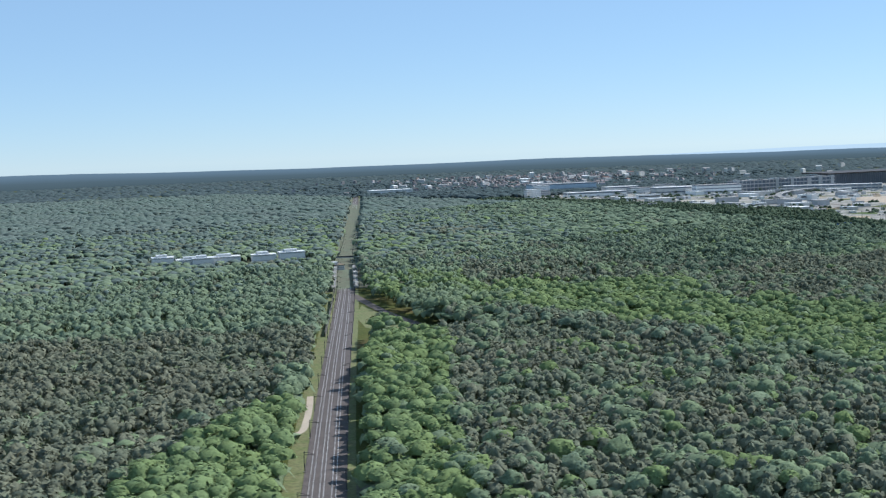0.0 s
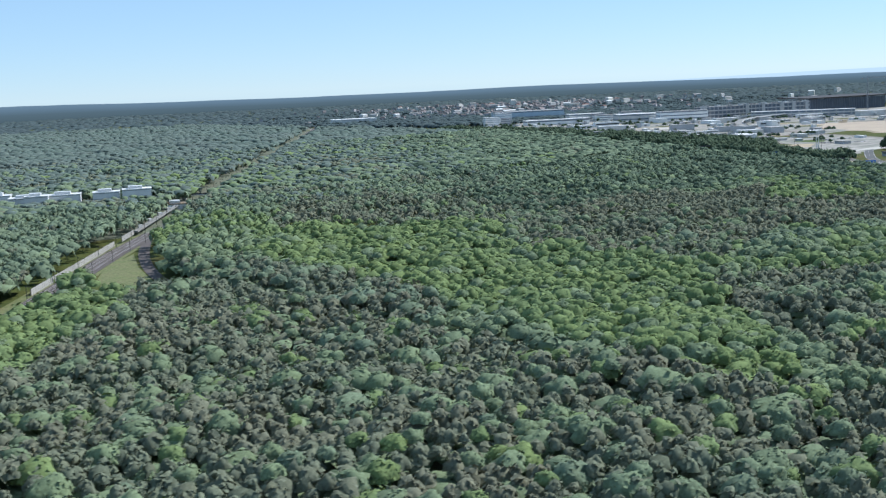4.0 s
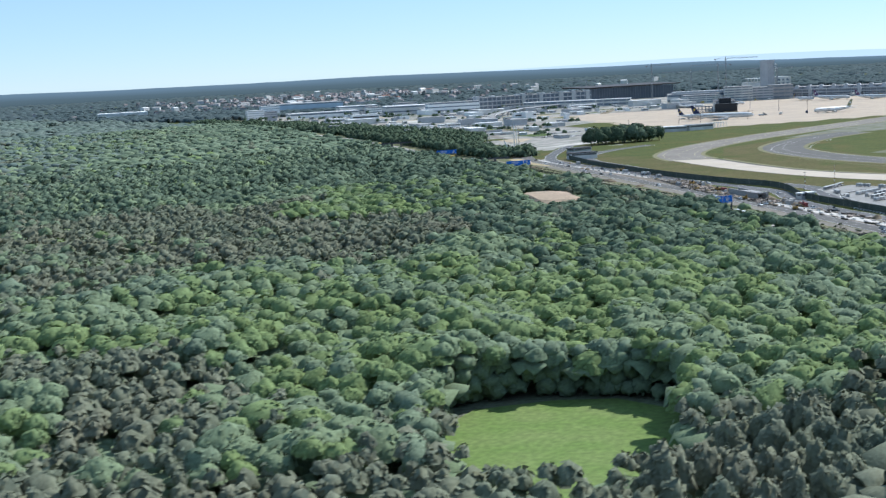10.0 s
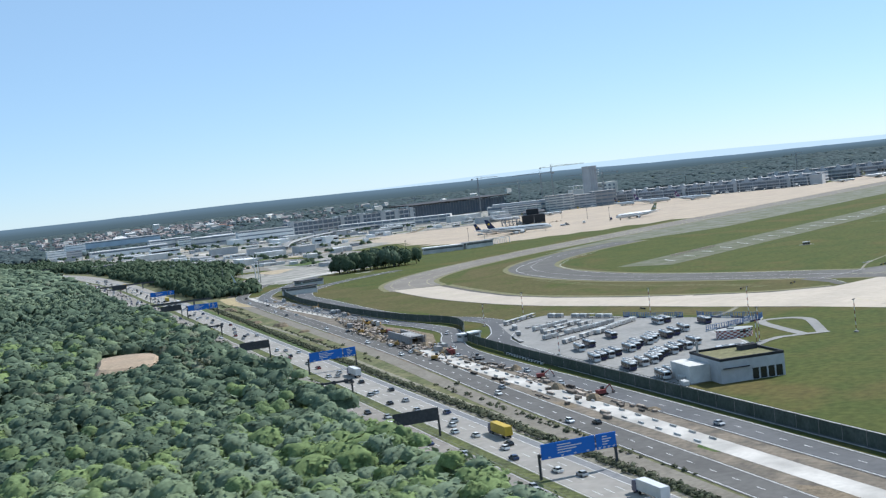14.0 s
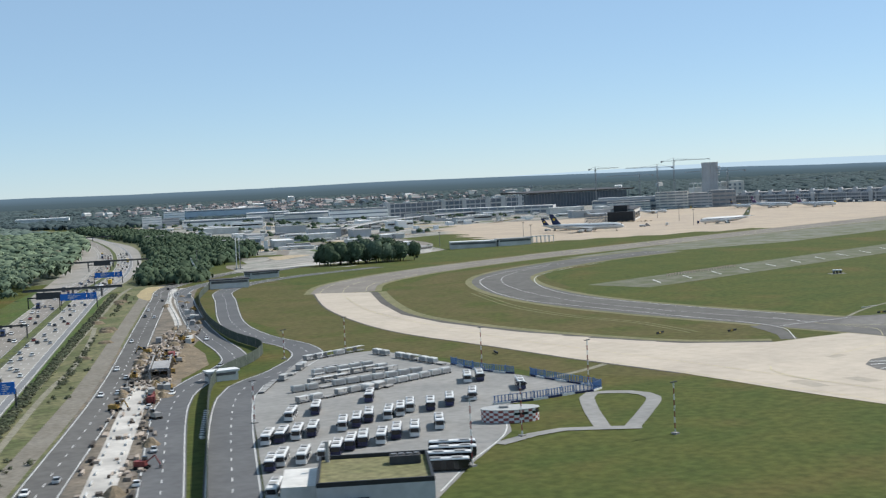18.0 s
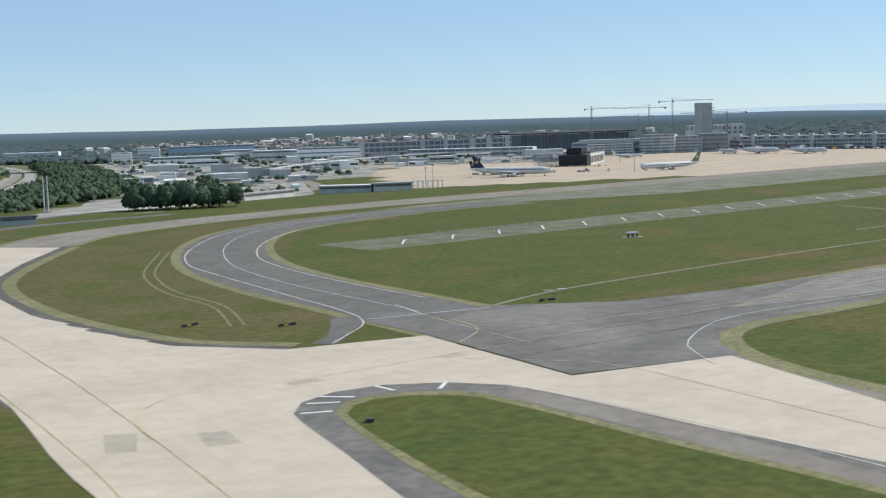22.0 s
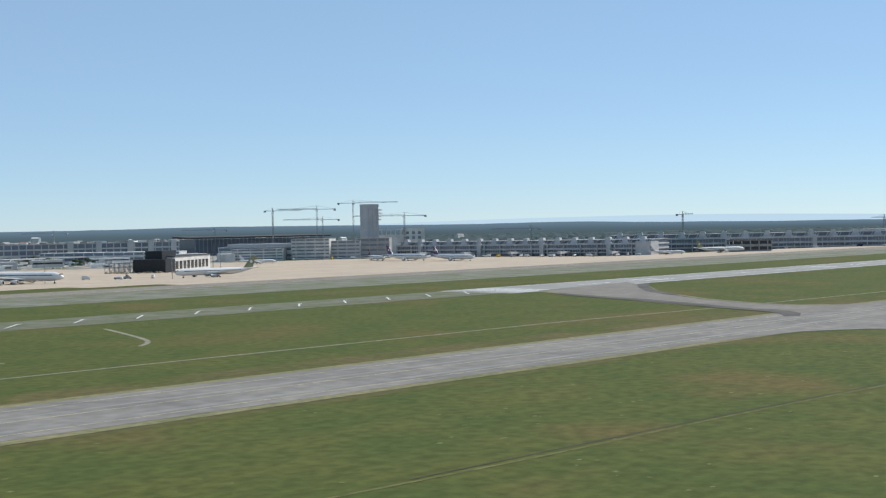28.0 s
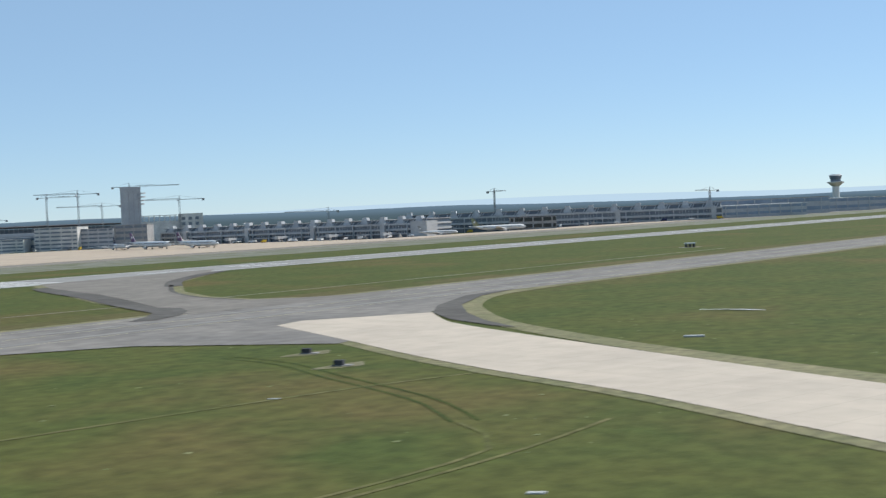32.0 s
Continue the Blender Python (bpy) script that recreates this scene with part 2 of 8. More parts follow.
def level(x, y):
    """Height of the ground: the far apron and all behind it lie a little lower."""
    t = min(max((y - 840) / 260, 0), 1)
    return -5.0 * t * t * (3 - 2 * t)


def offset(line, d):
    q = np.array(line)
    t = np.gradient(q, axis=0)
    t /= np.maximum(np.linalg.norm(t, axis=1), 1e-6)[:, None]
    return q + d * np.stack([-t[:, 1], t[:, 0]], -1)


def ribbon(shape, line, left, right, z):
    """A flat band beside a line, from left to right of it (metres, left is positive)."""
    a, b = offset(line, left), offset(line, right)
    n = len(a)
    shape.add([(x, y, level(x, y) + z) for x, y in a] + [(x, y, level(x, y) + z) for x, y in b], [(i, n + i, n + i + 1, i + 1) for i in range(n - 1)])
    return shape


def dashes(shape, line, d, length, gap, width, z):
    q = offset(line, d)
    seg = np.linalg.norm(np.diff(q, axis=0), axis=1)
    s = np.concatenate([[0], np.cumsum(seg)])
    for a in np.arange(0, s[-1] - length, length + gap):
        p0, p1 = (np.array([np.interp(v, s, q[:, k]) for k in (0, 1)]) for v in (a, a + length))
        t = (p1 - p0) / max(np.linalg.norm(p1 - p0), 1e-6)
        w = np.array([-t[1], t[0]]) * width / 2
        shape.add([(*e, level(*e) + z) for e in (p0 - w, p1 - w, p1 + w, p0 + w)], [(0, 1, 2, 3)])
    return shape


def flat(outline, z):
    """A filled outline, as a mesh that follows the ground."""
    pts = [Vector((x, y, 0)) for x, y in outline]
    tris = tessellate_polygon([pts])
    s = Shape()
    for a, b, c in tris:
        if (pts[b] - pts[a]).cross(pts[c] - pts[a]).z < 0:
            b, c = c, b
        s.f.append((a, b, c))
    s.v = [(p.x, p.y, level(p.x, p.y) + z) for p in pts]
    return s


def structure(name, shape, mat, label, category):
    return tagged(new(name, shape.mesh(name, mat)), label, category, kind="structure")


def inside(x, y, outline):
    hit = np.zeros(np.shape(x), bool)
    for (x0, y0), (x1, y1) in zip(outline, outline[1:] + outline[:1]):
        if y0 != y1:
            hit ^= ((y0 > y) != (y1 > y)) & (x < (x1 - x0) * (y - y0) / (y1 - y0) + x0)
    return hit


def away(x, y, line):
    """Distance of points from a polyline, with the side (positive: to the left of its run)."""
    best, side = np.full(np.shape(x), 1e9), np.zeros(np.shape(x))
    for (x0, y0), (x1, y1) in zip(line[:-1], line[1:]):
        dx, dy = x1 - x0, y1 - y0
        t = np.clip(((x - x0) * dx + (y - y0) * dy) / (dx * dx + dy * dy + 1e-9), 0, 1)
        d = np.hypot(x - x0 - t * dx, y - y0 - t * dy)
        s = np.sign(dx * (y - y0) - dy * (x - x0))
        side, best = np.where(d < best, s, side), np.minimum(d, best)
    return best * side


# ---- ground and paving ----
xs = list(range(-3000, 9001, 300))
ys = sorted(set(list(range(-1500, 840, 260)) + list(range(840, 1101, 20)) + list(range(1100, 9001, 300))))
g = Shape()
g.add([(x, y, level(x, y)) for y in ys for x in xs], [(j * len(xs) + i, j * len(xs) + i + 1, (j + 1) * len(xs) + i + 1, (j + 1) * len(xs) + i) for j in range(len(ys) - 1) for i in range(len(xs) - 1)])
structure("ground", g, GRASS, "mown green and straw-coloured airfield grass", "ground")

MOTORWAY = smoothed([(790, -300), (983, 10), (1165, 310), (1467, 813), (1745, 1275), (1985, 1760), (2190, 2300), (2350, 3000), (2450, 3900)], 40)
RAILWAY = smoothed([(-150, -170), (60, 105), (264, 381), (441, 617), (691, 947), (985, 1345), (1400, 1890), (2390, 3200), (2800, 3750)], 40)
BRANCH = smoothed([(700, 950), (632, 820), (588, 705), (572, 600), (560, 512), (552, 440), (556, 340), (575, 245), (600, 150)], 25)

sh = Shape()
ribbon(sh, MOTORWAY, 40, -24, 0.05)
structure("forest_verge", sh, GRASS_LUSH, "green verge beside the motorway", "verge")
road = structure("motorway", ribbon(ribbon(Shape(), MOTORWAY, 20, 2.4, 0.1), MOTORWAY, -2.4, -20, 0.1), ROAD, "wide pale grey motorway with four lanes each way", "road")
slip_right = [tuple(q) for q in smoothed([(1484, 803), (1554, 909), (1651, 1063), (1815, 1342), (1990, 1690), (2120, 2060), (2196, 2290)], 20)]
slip_left = [tuple(q) for q in smoothed([(1450, 823), (1486, 908), (1587, 1092), (1735, 1350), (1850, 1570), (1985, 1830), (2060, 2010)], 20)]
for edge, d in ((slip_right, -19.5), (slip_left, 19.5)):
    inner_edge = [tuple(q) for q in offset(MOTORWAY, d) if 800 < q[1] < edge[-1][1]]
    structure("slip_road", flat(edge + inner_edge[::-1], 0.09), ROAD, "pale grey slip lanes beside the motorway", "road")
lines = Shape()
for d in (19.4, 16.2, 2.9, -2.9, -16.2, -19.4):
    ribbon(lines, MOTORWAY, d + 0.1, d - 0.1, 0.12)
for d in (12.8, 9.5, 6.2, -6.2, -9.5, -12.8):
    dashes(lines, MOTORWAY, d, 6, 12, 0.2, 0.12)
part("lane_marking", lines, PAINT_WHITE, road)
part("old_paving", ribbon(Shape(), MOTORWAY, 16.0, 3.1, 0.108), material("brown_worn_paving", (0.235, 0.212, 0.185), 0.85, second=(0.2, 0.182, 0.16), size=22, detail=0.12, fine=4), road, "darker brownish lanes of the older carriageway")
part("hard_shoulder", ribbon(Shape(), MOTORWAY, -16.4, -19.3, 0.108), material("blue_grey_shoulder", (0.165, 0.17, 0.178), 0.85, second=(0.2, 0.2, 0.202), size=20, detail=0.12, fine=3), road, "blue-grey asphalt hard shoulder")
part("median", ribbon(Shape(), MOTORWAY, 2.4, -2.4, 0.15), material("yellow_green_scrub", (0.11, 0.125, 0.038), 0.95, second=(0.06, 0.072, 0.03), size=9, detail=0.4, fine=1.6, bump=0.3, bump_size=1.2), road, "strip of yellow-green scrub between the carriageways")
barrier = Shape()
for d in (2.2, -2.2, 20.6, -20.6):
    ribbon(barrier, MOTORWAY, d + 0.08, d - 0.08, 0.75)
part("guard_rail", barrier, material("dull_steel_rail", (0.13, 0.13, 0.128), 0.7, 0.3), road)

rail = structure("railway_bed", ribbon(Shape(), RAILWAY, 8.5, -8.5, 0.3), BALLAST, "brown ballast bed with three tracks", "railway")
structure("railway_verge", ribbon(ribbon(Shape(), RAILWAY, 16, 8.5, 0.1), RAILWAY, -8.5, -12, 0.1), VERGE, "light green verge along the railway", "verge")
rails = Shape()
for d in (5.2, 1.0, -3.6):
    for k in (-0.75, 0.75):
        ribbon(rails, RAILWAY, d + k + 0.12, d + k - 0.12, 0.5)
STEEL = material("worn_steel", (0.24, 0.224, 0.216), 0.45, 0.7, detail=0.2, fine=3)
part("rails", rails, material("bright_rail", (0.5, 0.48, 0.46), 0.45, 0.2), rail)
structure("branch_line", ribbon(Shape(), BRANCH, 4, -4, 0.25), BALLAST, "single track curving through the wood", "railway")

# taxiways
pale = [(1581, 689), (1526, 603), (1489, 527), (1468, 466), (1457, 397), (1447, 341), (1440, 284), (1430, 237), (1423, 190), (1405, 40)]
inner = [(1540, 40), (1561, 130), (1589, 208), (1546, 219), (1558, 289), (1520, 300), (1501, 330), (1496, 374), (1497, 423), (1506, 482), (1522, 531), (1557, 591), (1603, 658)]
structure("concrete_taxiway", flat([tuple(q) for q in smoothed(pale, 20)] + inner, 0.14), CONCRETE, "broad pale beige concrete taxiway", "taxiway")
sh = Shape()
for edge, a, b in ((inner[5:], 3, -5), (pale[:-3], -1.2, 1)):
    ribbon(sh, smoothed(edge, 10), a, b, 0.1)
structure("shoulder_straw", ribbon(Shape(), smoothed(inner[5:], 10), -5, -10.5, 0.085), GRASS_DRY, "straw-coloured dry strip inside the dark shoulder", "verge")
structure("taxiway_shoulder", sh, ASPHALT_DARK, "dark asphalt shoulder along the concrete taxiway", "taxiway")
island = [tuple(q) for q in smoothed([(1480, 233), (1487, 241), (1498, 245), (1510, 243), (1522, 234), (1529, 222), (1529, 170), (1522, 90), (1448, 90), (1457, 154), (1470, 200)], 8, closed=True)]
structure("taxiway_island", flat(island, 0.17), material("worn_dark_asphalt", (0.105, 0.1, 0.092), 0.85, second=(0.15, 0.142, 0.128), size=14, detail=0.22, fine=3), "dark asphalt shoulder round a grass island", "taxiway")
structure("island_shoulder", flat([(1529, 221), (1528, 170), (1521, 92), (1512, 92), (1519, 170), (1521, 214)], 0.19), ASPHALT, "paler asphalt shoulder of the grass island", "taxiway")
grass_in = [tuple(q) for q in smoothed([(1478, 203), (1487, 228), (1493, 234), (1501, 236), (1509, 233), (1518, 225), (1520, 209), (1518, 170), (1511, 96), (1460, 96), (1466, 154)], 8, closed=True)]
cx, cy = np.mean(grass_in, 0)
structure("island_edge", flat(grass_in, 0.2), GRASS_DRY, "straw-coloured edge of the grass island", "verge")
structure("island_grass", flat([(cx + (x - cx) * 0.88, cy + (y - cy) * 0.95) for x, y in grass_in], 0.23), GRASS, "green grass island between the taxiways", "grass")
INNER_TWY = smoothed([(1960, 700), (1880, 702), (1800, 688), (1745, 668), (1700, 635), (1655, 577), (1617, 502), (1597, 425), (1587, 345), (1578, 270)], 15)
LONG_TWY = smoothed([(1560, 262), (1640, 258), (1800, 256), (2200, 254), (2800, 250), (5000, 240)], 30)
FAR_CURVE = smoothed([(1592, 673), (1640, 722), (1720, 757), (1830, 776), (1960, 782), (2100, 782)], 15)
FAR_TWY = smoothed([(1900, 782), (2400, 782), (3000, 780), (5200, 770)], 60)


def taxiway(name, line, half, z, label, mat=ASPHALT, mark=PAINT_YELLOW, dry=4.5):
    structure(name + "_edge", ribbon(ribbon(Shape(), line, half + dry, half, z - 0.04), line, -half, -half - dry, z - 0.04), GRASS_DRY, "straw-coloured dry strip along the taxiway edge", "verge")
    ob = structure(name, ribbon(Shape(), line, half, -half, z), mat, label, "taxiway")
    s = Shape()
    for d in ((0,) if mark is PAINT_WHITE else (0, half - 6, 6 - half)):
        ribbon(s, line, d + 0.13, d - 0.13, z + 0.03)
    part("centre_line", s, mark, ob)
    return ob


BEND_GREY = material("bend_asphalt", (0.118, 0.113, 0.105), 0.9, spec=0.1, second=(0.142, 0.136, 0.126), size=24, detail=0.16, fine=4)
taxiway("far_taxiway", FAR_TWY, 24, 0.10, "long grey asphalt taxiway before the apron")
taxiway("far_curve_taxiway", FAR_CURVE, 21, 0.12, "grey asphalt taxiway curve")
taxiway("inner_taxiway", INNER_TWY, 20, 0.11, "dark grey asphalt taxiway bend with white edge lines", BEND_GREY, PAINT_WHITE)
taxiway("long_taxiway", LONG_TWY, 22, 0.13, "long grey asphalt taxiway", TAXI_GREY)
structure("inner_dry_field", flat([(1559, 592), (1617, 657), (1724, 724), (1824, 728), (1720, 610), (1640, 500), (1605, 418), (1575, 329), (1555, 294), (1512, 292), (1480, 368), (1490, 446)], 0.012), GRASS_BROWN, "sun-dried brownish grass between two taxiway bends", "grass")
structure("outer_dry_field", flat([(1509, 729), (1585, 844), (1640, 824), (1600, 701), (1530, 569), (1490, 487), (1470, 399), (1440, 270), (1425, 298), (1416, 332), (1424, 385), (1421, 436), (1404, 467), (1450, 545)], 0.012), GRASS_BROWN, "sun-dried grass between the perimeter road and the taxiway", "grass")
structure("dry_belt", ribbon(ribbon(Shape(), LONG_TWY, 44, 25, 0.012), LONG_TWY, -25, -31, 0.012), GRASS_BROWN, "sun-dried brownish grass belt along the taxiway", "grass")
link = [(2230, 268), (2246, 309), (2258, 344), (2303, 442), (2330, 496), (2440, 510), (2410, 478), (2346, 424), (2299, 363), (2281, 327), (2275, 298), (2284, 284), (2310, 268)]
structure("link_taxiway", flat(link, 0.18), material("brownish_link_paving", (0.205, 0.188, 0.165), 0.9, spec=0.1, second=(0.17, 0.157, 0.138), size=18, detail=0.14, fine=4), "brownish grey paved link to the runway", "taxiway")
structure("link_taxiway_edge", ribbon(ribbon(Shape(), link[1:5], 4, -1, 0.09), link[6:12], 4, -1, 0.09), GRASS_DRY, "straw-coloured strip along the link", "verge")
exit_upper = [tuple(q) for q in smoothed([(2250, 201), (2235, 185), (2225, 170), (2205, 129), (2189, 94), (2175, 62), (2140, -20)], 8)]
exit_lower = [tuple(q) for q in smoothed([(2106, -20), (2142, 58), (2147, 68), (2157, 90), (2167, 118), (2179, 146), (2195, 178), (2213, 216)], 8)]
structure("exit_taxiway", flat(exit_upper + exit_lower + [(2224, 219)], 0.15), CONCRETE, "pale concrete runway exit", "taxiway")
structure("exit_flare", flat([(2050, 238), (2110, 231), (2150, 226), (2170, 212), (2180, 190), (2188, 172), (2202, 175), (2256, 205), (2310, 233), (2300, 242), (2050, 242)], 0.14), TAXI_GREY, "grey asphalt flare of the taxiway at the runway exit", "taxiway")
structure("exit_shoulder", flat([(2236, 184), (2249, 200), (2267, 214), (2300, 231), (2325, 232), (2300, 225), (2271, 209), (2251, 191), (2236, 174), (2224, 156), (2226, 164)], 0.19), ASPHALT_DARK, "dark asphalt shoulder at the runway exit", "taxiway")
structure("exit_grass_edge", ribbon(Shape(), smoothed([(2345, 230), (2303, 224), (2273, 208), (2253, 190), (2238, 174), (2226, 157), (2206, 122), (2190, 88), (2176, 56), (2141, -26)], 8), 3.4, -3, 0.08), GRASS_DRY, "straw-coloured strip along the runway exit", "verge")
structure("exit_lower_edge", ribbon(Shape(), exit_lower, 3, 0, 0.08), GRASS_DRY, "straw-coloured strip along the runway exit", "verge")
sh = flat([(2312, 462), (2303, 439), (2284, 384), (2262, 336), (2245, 301), (2246, 292), (2238, 279), (2228, 269), (2214, 262), (2209, 266), (2220, 274), (2230, 284), (2238, 304), (2246, 324), (2272, 382), (2294, 440), (2306, 464)], 0.21)
for q, w in (([(2425, 486), (2392, 463), (2352, 429), (2325, 396)], 3.5), ([(2330, 404), (2299, 363), (2281, 327), (2275, 298)], 0.9)):
    ribbon(sh, smoothed(q, 6), w, -w, 0.21)
structure("corner_shoulder", sh, ASPHALT_DARK, "dark asphalt shoulder round a taxiway corner", "taxiway")
structure("junction", flat([(1563, 336), (1608, 318), (1640, 292), (1690, 282), (1730, 279.5), (1690, 268), (1650, 258), (1680, 248), (1740, 235), (1690, 235), (1650, 235), (1632, 236), (1613, 231), (1599, 219), (1592, 207), (1547, 220), (1559, 289)], 0.16), material("junction_asphalt", (0.122, 0.117, 0.11), 0.9, spec=0.1, second=(0.158, 0.15, 0.14), size=20, third=(0.185, 0.176, 0.162), third_size=45, third_from=0.5, detail=0.14, fine=4), "dark asphalt taxiway junction", "taxiway")

structure("bend_corner", flat([(1558, 337), (1567, 334), (1562, 324), (1534, 297), (1529, 302), (1540, 311), (1550, 324)], 0.125), BEND_GREY, "dark asphalt corner inside the white edge line", "taxiway")
RIGHT_EDGE = smoothed([(1690, 234), (1663, 234.5), (1632, 236), (1613, 231), (1599, 219), (1589, 204), (1581, 184), (1577, 165), (1570, 126), (1552, 40)], 6)
structure("right_shoulder", ribbon(Shape(), RIGHT_EDGE, 0, -15, 0.12), ASPHALT, "grey asphalt shoulder along the concrete taxiway", "taxiway")
structure("right_shoulder_edge", ribbon(Shape(), RIGHT_EDGE, 6.5, 0, 0.135), GRASS_DRY, "straw-coloured dry strip along the shoulder", "verge")
strip = structure("runway_strip", Shape().add([(1690, 498, 0.08), (2300, 498, 0.08), (2300, 548, 0.08), (1690, 548, 0.08)], [(0, 1, 2, 3)]), OLD_STRIP, "weathered paved strip before the runway", "runway")
for i in range(19):
    x = 1722 + 31.6 * i
    part("light_bar", Shape().add([(x - 7.6, 509, 0.4), (x - 6.4, 509, 0.4), (x + 7.6, 526, 0.4), (x + 6.4, 526, 0.4), (x + 11, 527.4, 0.4), (x + 7.2, 527.4, 0.4)], [(0, 1, 2, 3), (3, 2, 4, 5)]), PAINT_WHITE, strip)
for k in range(26):
    part("light_post", Shape().box(1755 + 3.0 * k, 535, 0, 1755.25 + 3.0 * k, 535.25, 1.7).box(1754.7 + 3.0 * k, 534.4, 1.7, 1755.5 + 3.0 * k, 535.9, 1.85), RED_POST, strip)
part("light_rail", Shape().box(1755, 535.1, 0.9, 1830, 535.2, 1.0).box(1755, 535.1, 1.5, 1830, 535.2, 1.58), RED_POST, strip)
runway = structure("runway", Shape().add([(2300, 490, 0.1), (6000, 478, 0.1), (6000, 538, 0.1), (2300, 550, 0.1)], [(0, 1, 2, 3)]), CONCRETE_GREY, "pale grey second runway", "runway")
keys = Shape()
for k in range(12):
    keys.add([(2312, 494 + k * 4.6, 0.14), (2345, 494 + k * 4.6, 0.14), (2345, 496 + k * 4.6, 0.14), (2312, 496 + k * 4.6, 0.14)], [(0, 1, 2, 3)])
part("threshold_mark", keys, PAINT_WHITE, runway)
stripes = Shape()
for v in (0.05, 0.95):
    stripes.add([(2300, 490 + 60 * v - 0.6, 0.14), (6000, 478 + 60 * v - 0.6, 0.14), (6000, 478 + 60 * v + 0.6, 0.14), (2300, 490 + 60 * v + 0.6, 0.14)], [(0, 1, 2, 3)])
for k in range(20):
    for v in (21, 25.5, 34, 38.5) if k % 4 == 1 else (29.2,):
        x, y = 2400 + 62 * k, 490 - 0.2 * k + v
        stripes.add([(x, y - 0.8, 0.14), (x + 34, y - 0.9, 0.14), (x + 34, y + 0.7, 0.14), (x, y + 0.8, 0.14)], [(0, 1, 2, 3)])
part("runway_stripe", stripes, PAINT_WHITE, runway)

structure("old_taxiway", flat([(1860, 735), (1980, 690), (2080, 655), (2500, 650), (5200, 640), (5200, 744), (2500, 757), (2080, 757)], 0.05), material("weathered_asphalt_and_grass", (0.17, 0.168, 0.135), 0.9, second=(0.105, 0.112, 0.06), size=22, detail=0.2, fine=5), "weathered grey taxiway strip with grass growing through", "taxiway")
apron_outline = [(2085, 985), (2110, 920), (2300, 818), (5200, 806), (5200, 1010), (3190, 1010), (3110, 1440), (2760, 1500), (2650, 1410), (2571, 1500), (2456, 1530), (2337, 1400), (2189, 1177)]
ap = Shape()
cells = [(x, y) for x in np.arange(1990, 5200, 30.0) for y in np.arange(806, 1500, 30.0)]
for x, y in cells:
    if inside(np.array([x + 15.0]), np.array([y + 15.0]), apron_outline)[0]:
        ap.add([(x, y, level(x, y) + 0.2), (x + 30, y, level(x + 30, y) + 0.2), (x + 30, y + 30, level(x, y + 30) + 0.2), (x, y + 30, level(x, y + 30) + 0.2)], [(0, 1, 2, 3)])
structure("apron", ap, TAN_CONCRETE, "broad pale beige concrete apron", "apron")

# roads beside the airfield
ROAD_A = smoothed([(1040, 40), (1120, 160), (1202, 286), (1304, 437), (1420, 622), (1508, 762), (1570, 855), (1680, 950), (1830, 1060)], 15)
ROAD_B = smoothed([(1060, 5), (1140, 130), (1221, 259), (1298, 385), (1335, 428), (1368, 456), (1388, 490), (1412, 545), (1450, 622), (1512, 735), (1566, 822), (1680, 905), (1850, 1010)], 12)
ROAD_C = smoothed([(1075, -10), (1150, 115), (1231, 244), (1322, 383), (1366, 418), (1398, 446), (1415, 478), (1426, 525), (1455, 592), (1525, 708), (1562, 768), (1612, 812), (1680, 836), (1760, 840)], 12)
ROAD_BLUE = material("blue_grey_asphalt", (0.108, 0.11, 0.114), 0.9, spec=0.1, second=(0.132, 0.133, 0.136), size=25, detail=0.1, fine=3)
WORKS = smoothed([(1050, 20), (1130, 145), (1211, 272), (1300, 412), (1370, 520), (1430, 600), (1510, 748), (1568, 838)], 12)
structure("works_ground", ribbon(Shape(), WORKS, 18, -14, 0.06), material("bare_earth", (0.2, 0.165, 0.125), 0.95, second=(0.115, 0.1, 0.08), size=9, detail=0.25, fine=2), "bare earth of the roadworks", "ground")
structure("works_paving", ribbon(ribbon(ribbon(Shape(), WORKS[:41], 4, -4, 0.12), WORKS[56:], 4.6, 0.8, 0.12), WORKS[56:], -0.8, -4.2, 0.12), material("new_concrete", (0.55, 0.52, 0.475), 0.85, second=(0.36, 0.34, 0.31), size=16, detail=0.1, fine=2), "new pale concrete carriageway under construction", "road")
for name, line, half, mat, label in (("service_road", ROAD_A, 6, ROAD_GREY, "grey two-lane road with white edge lines"), ("airport_road", ROAD_B, 6, ROAD_BLUE, "blue-grey two-lane road beside the fence"), ("perimeter_road", ROAD_C, 7, ROAD_BLUE, "blue-grey perimeter road inside the fence")):
    ob = structure(name, ribbon(Shape(), line, half, -half, 0.16), mat, label, "road")
    s = Shape()
    for d in (half - 0.6, 0.6 - half):
        ribbon(s, line, d + 0.15, d - 0.15, 0.19)
    dashes(s, line, 0, 4, 8, 0.25, 0.19)
    part("lane_marking", s, PAINT_WHITE, ob)
YARD = [(1236, 238), (1322, 374), (1392, 441), (1424, 431), (1414, 372), (1408, 335), (1402, 288), (1362, 293), (1334, 262), (1300, 242), (1270, 222)]
structure("depot_yard", flat(YARD, 0.18), CONCRETE_GREY, "grey paved bus and trolley yard", "yard")
LOOP = smoothed([(1352, 244), (1370, 264), (1386, 280), (1393, 284), (1401, 275), (1398, 263), (1378, 250), (1357, 238)], 5)
structure("loop_path", ribbon(ribbon(Shape(), LOOP, 2.4, -2.4, 0.15), [(1359, 236), (1350, 246), (1344, 252), (1334, 254), (1320, 253)], 2.2, -2.2, 0.19), CONCRETE_GREY, "narrow grey paved loop", "path")

# ---- woods ----
rng = np.random.default_rng(7)


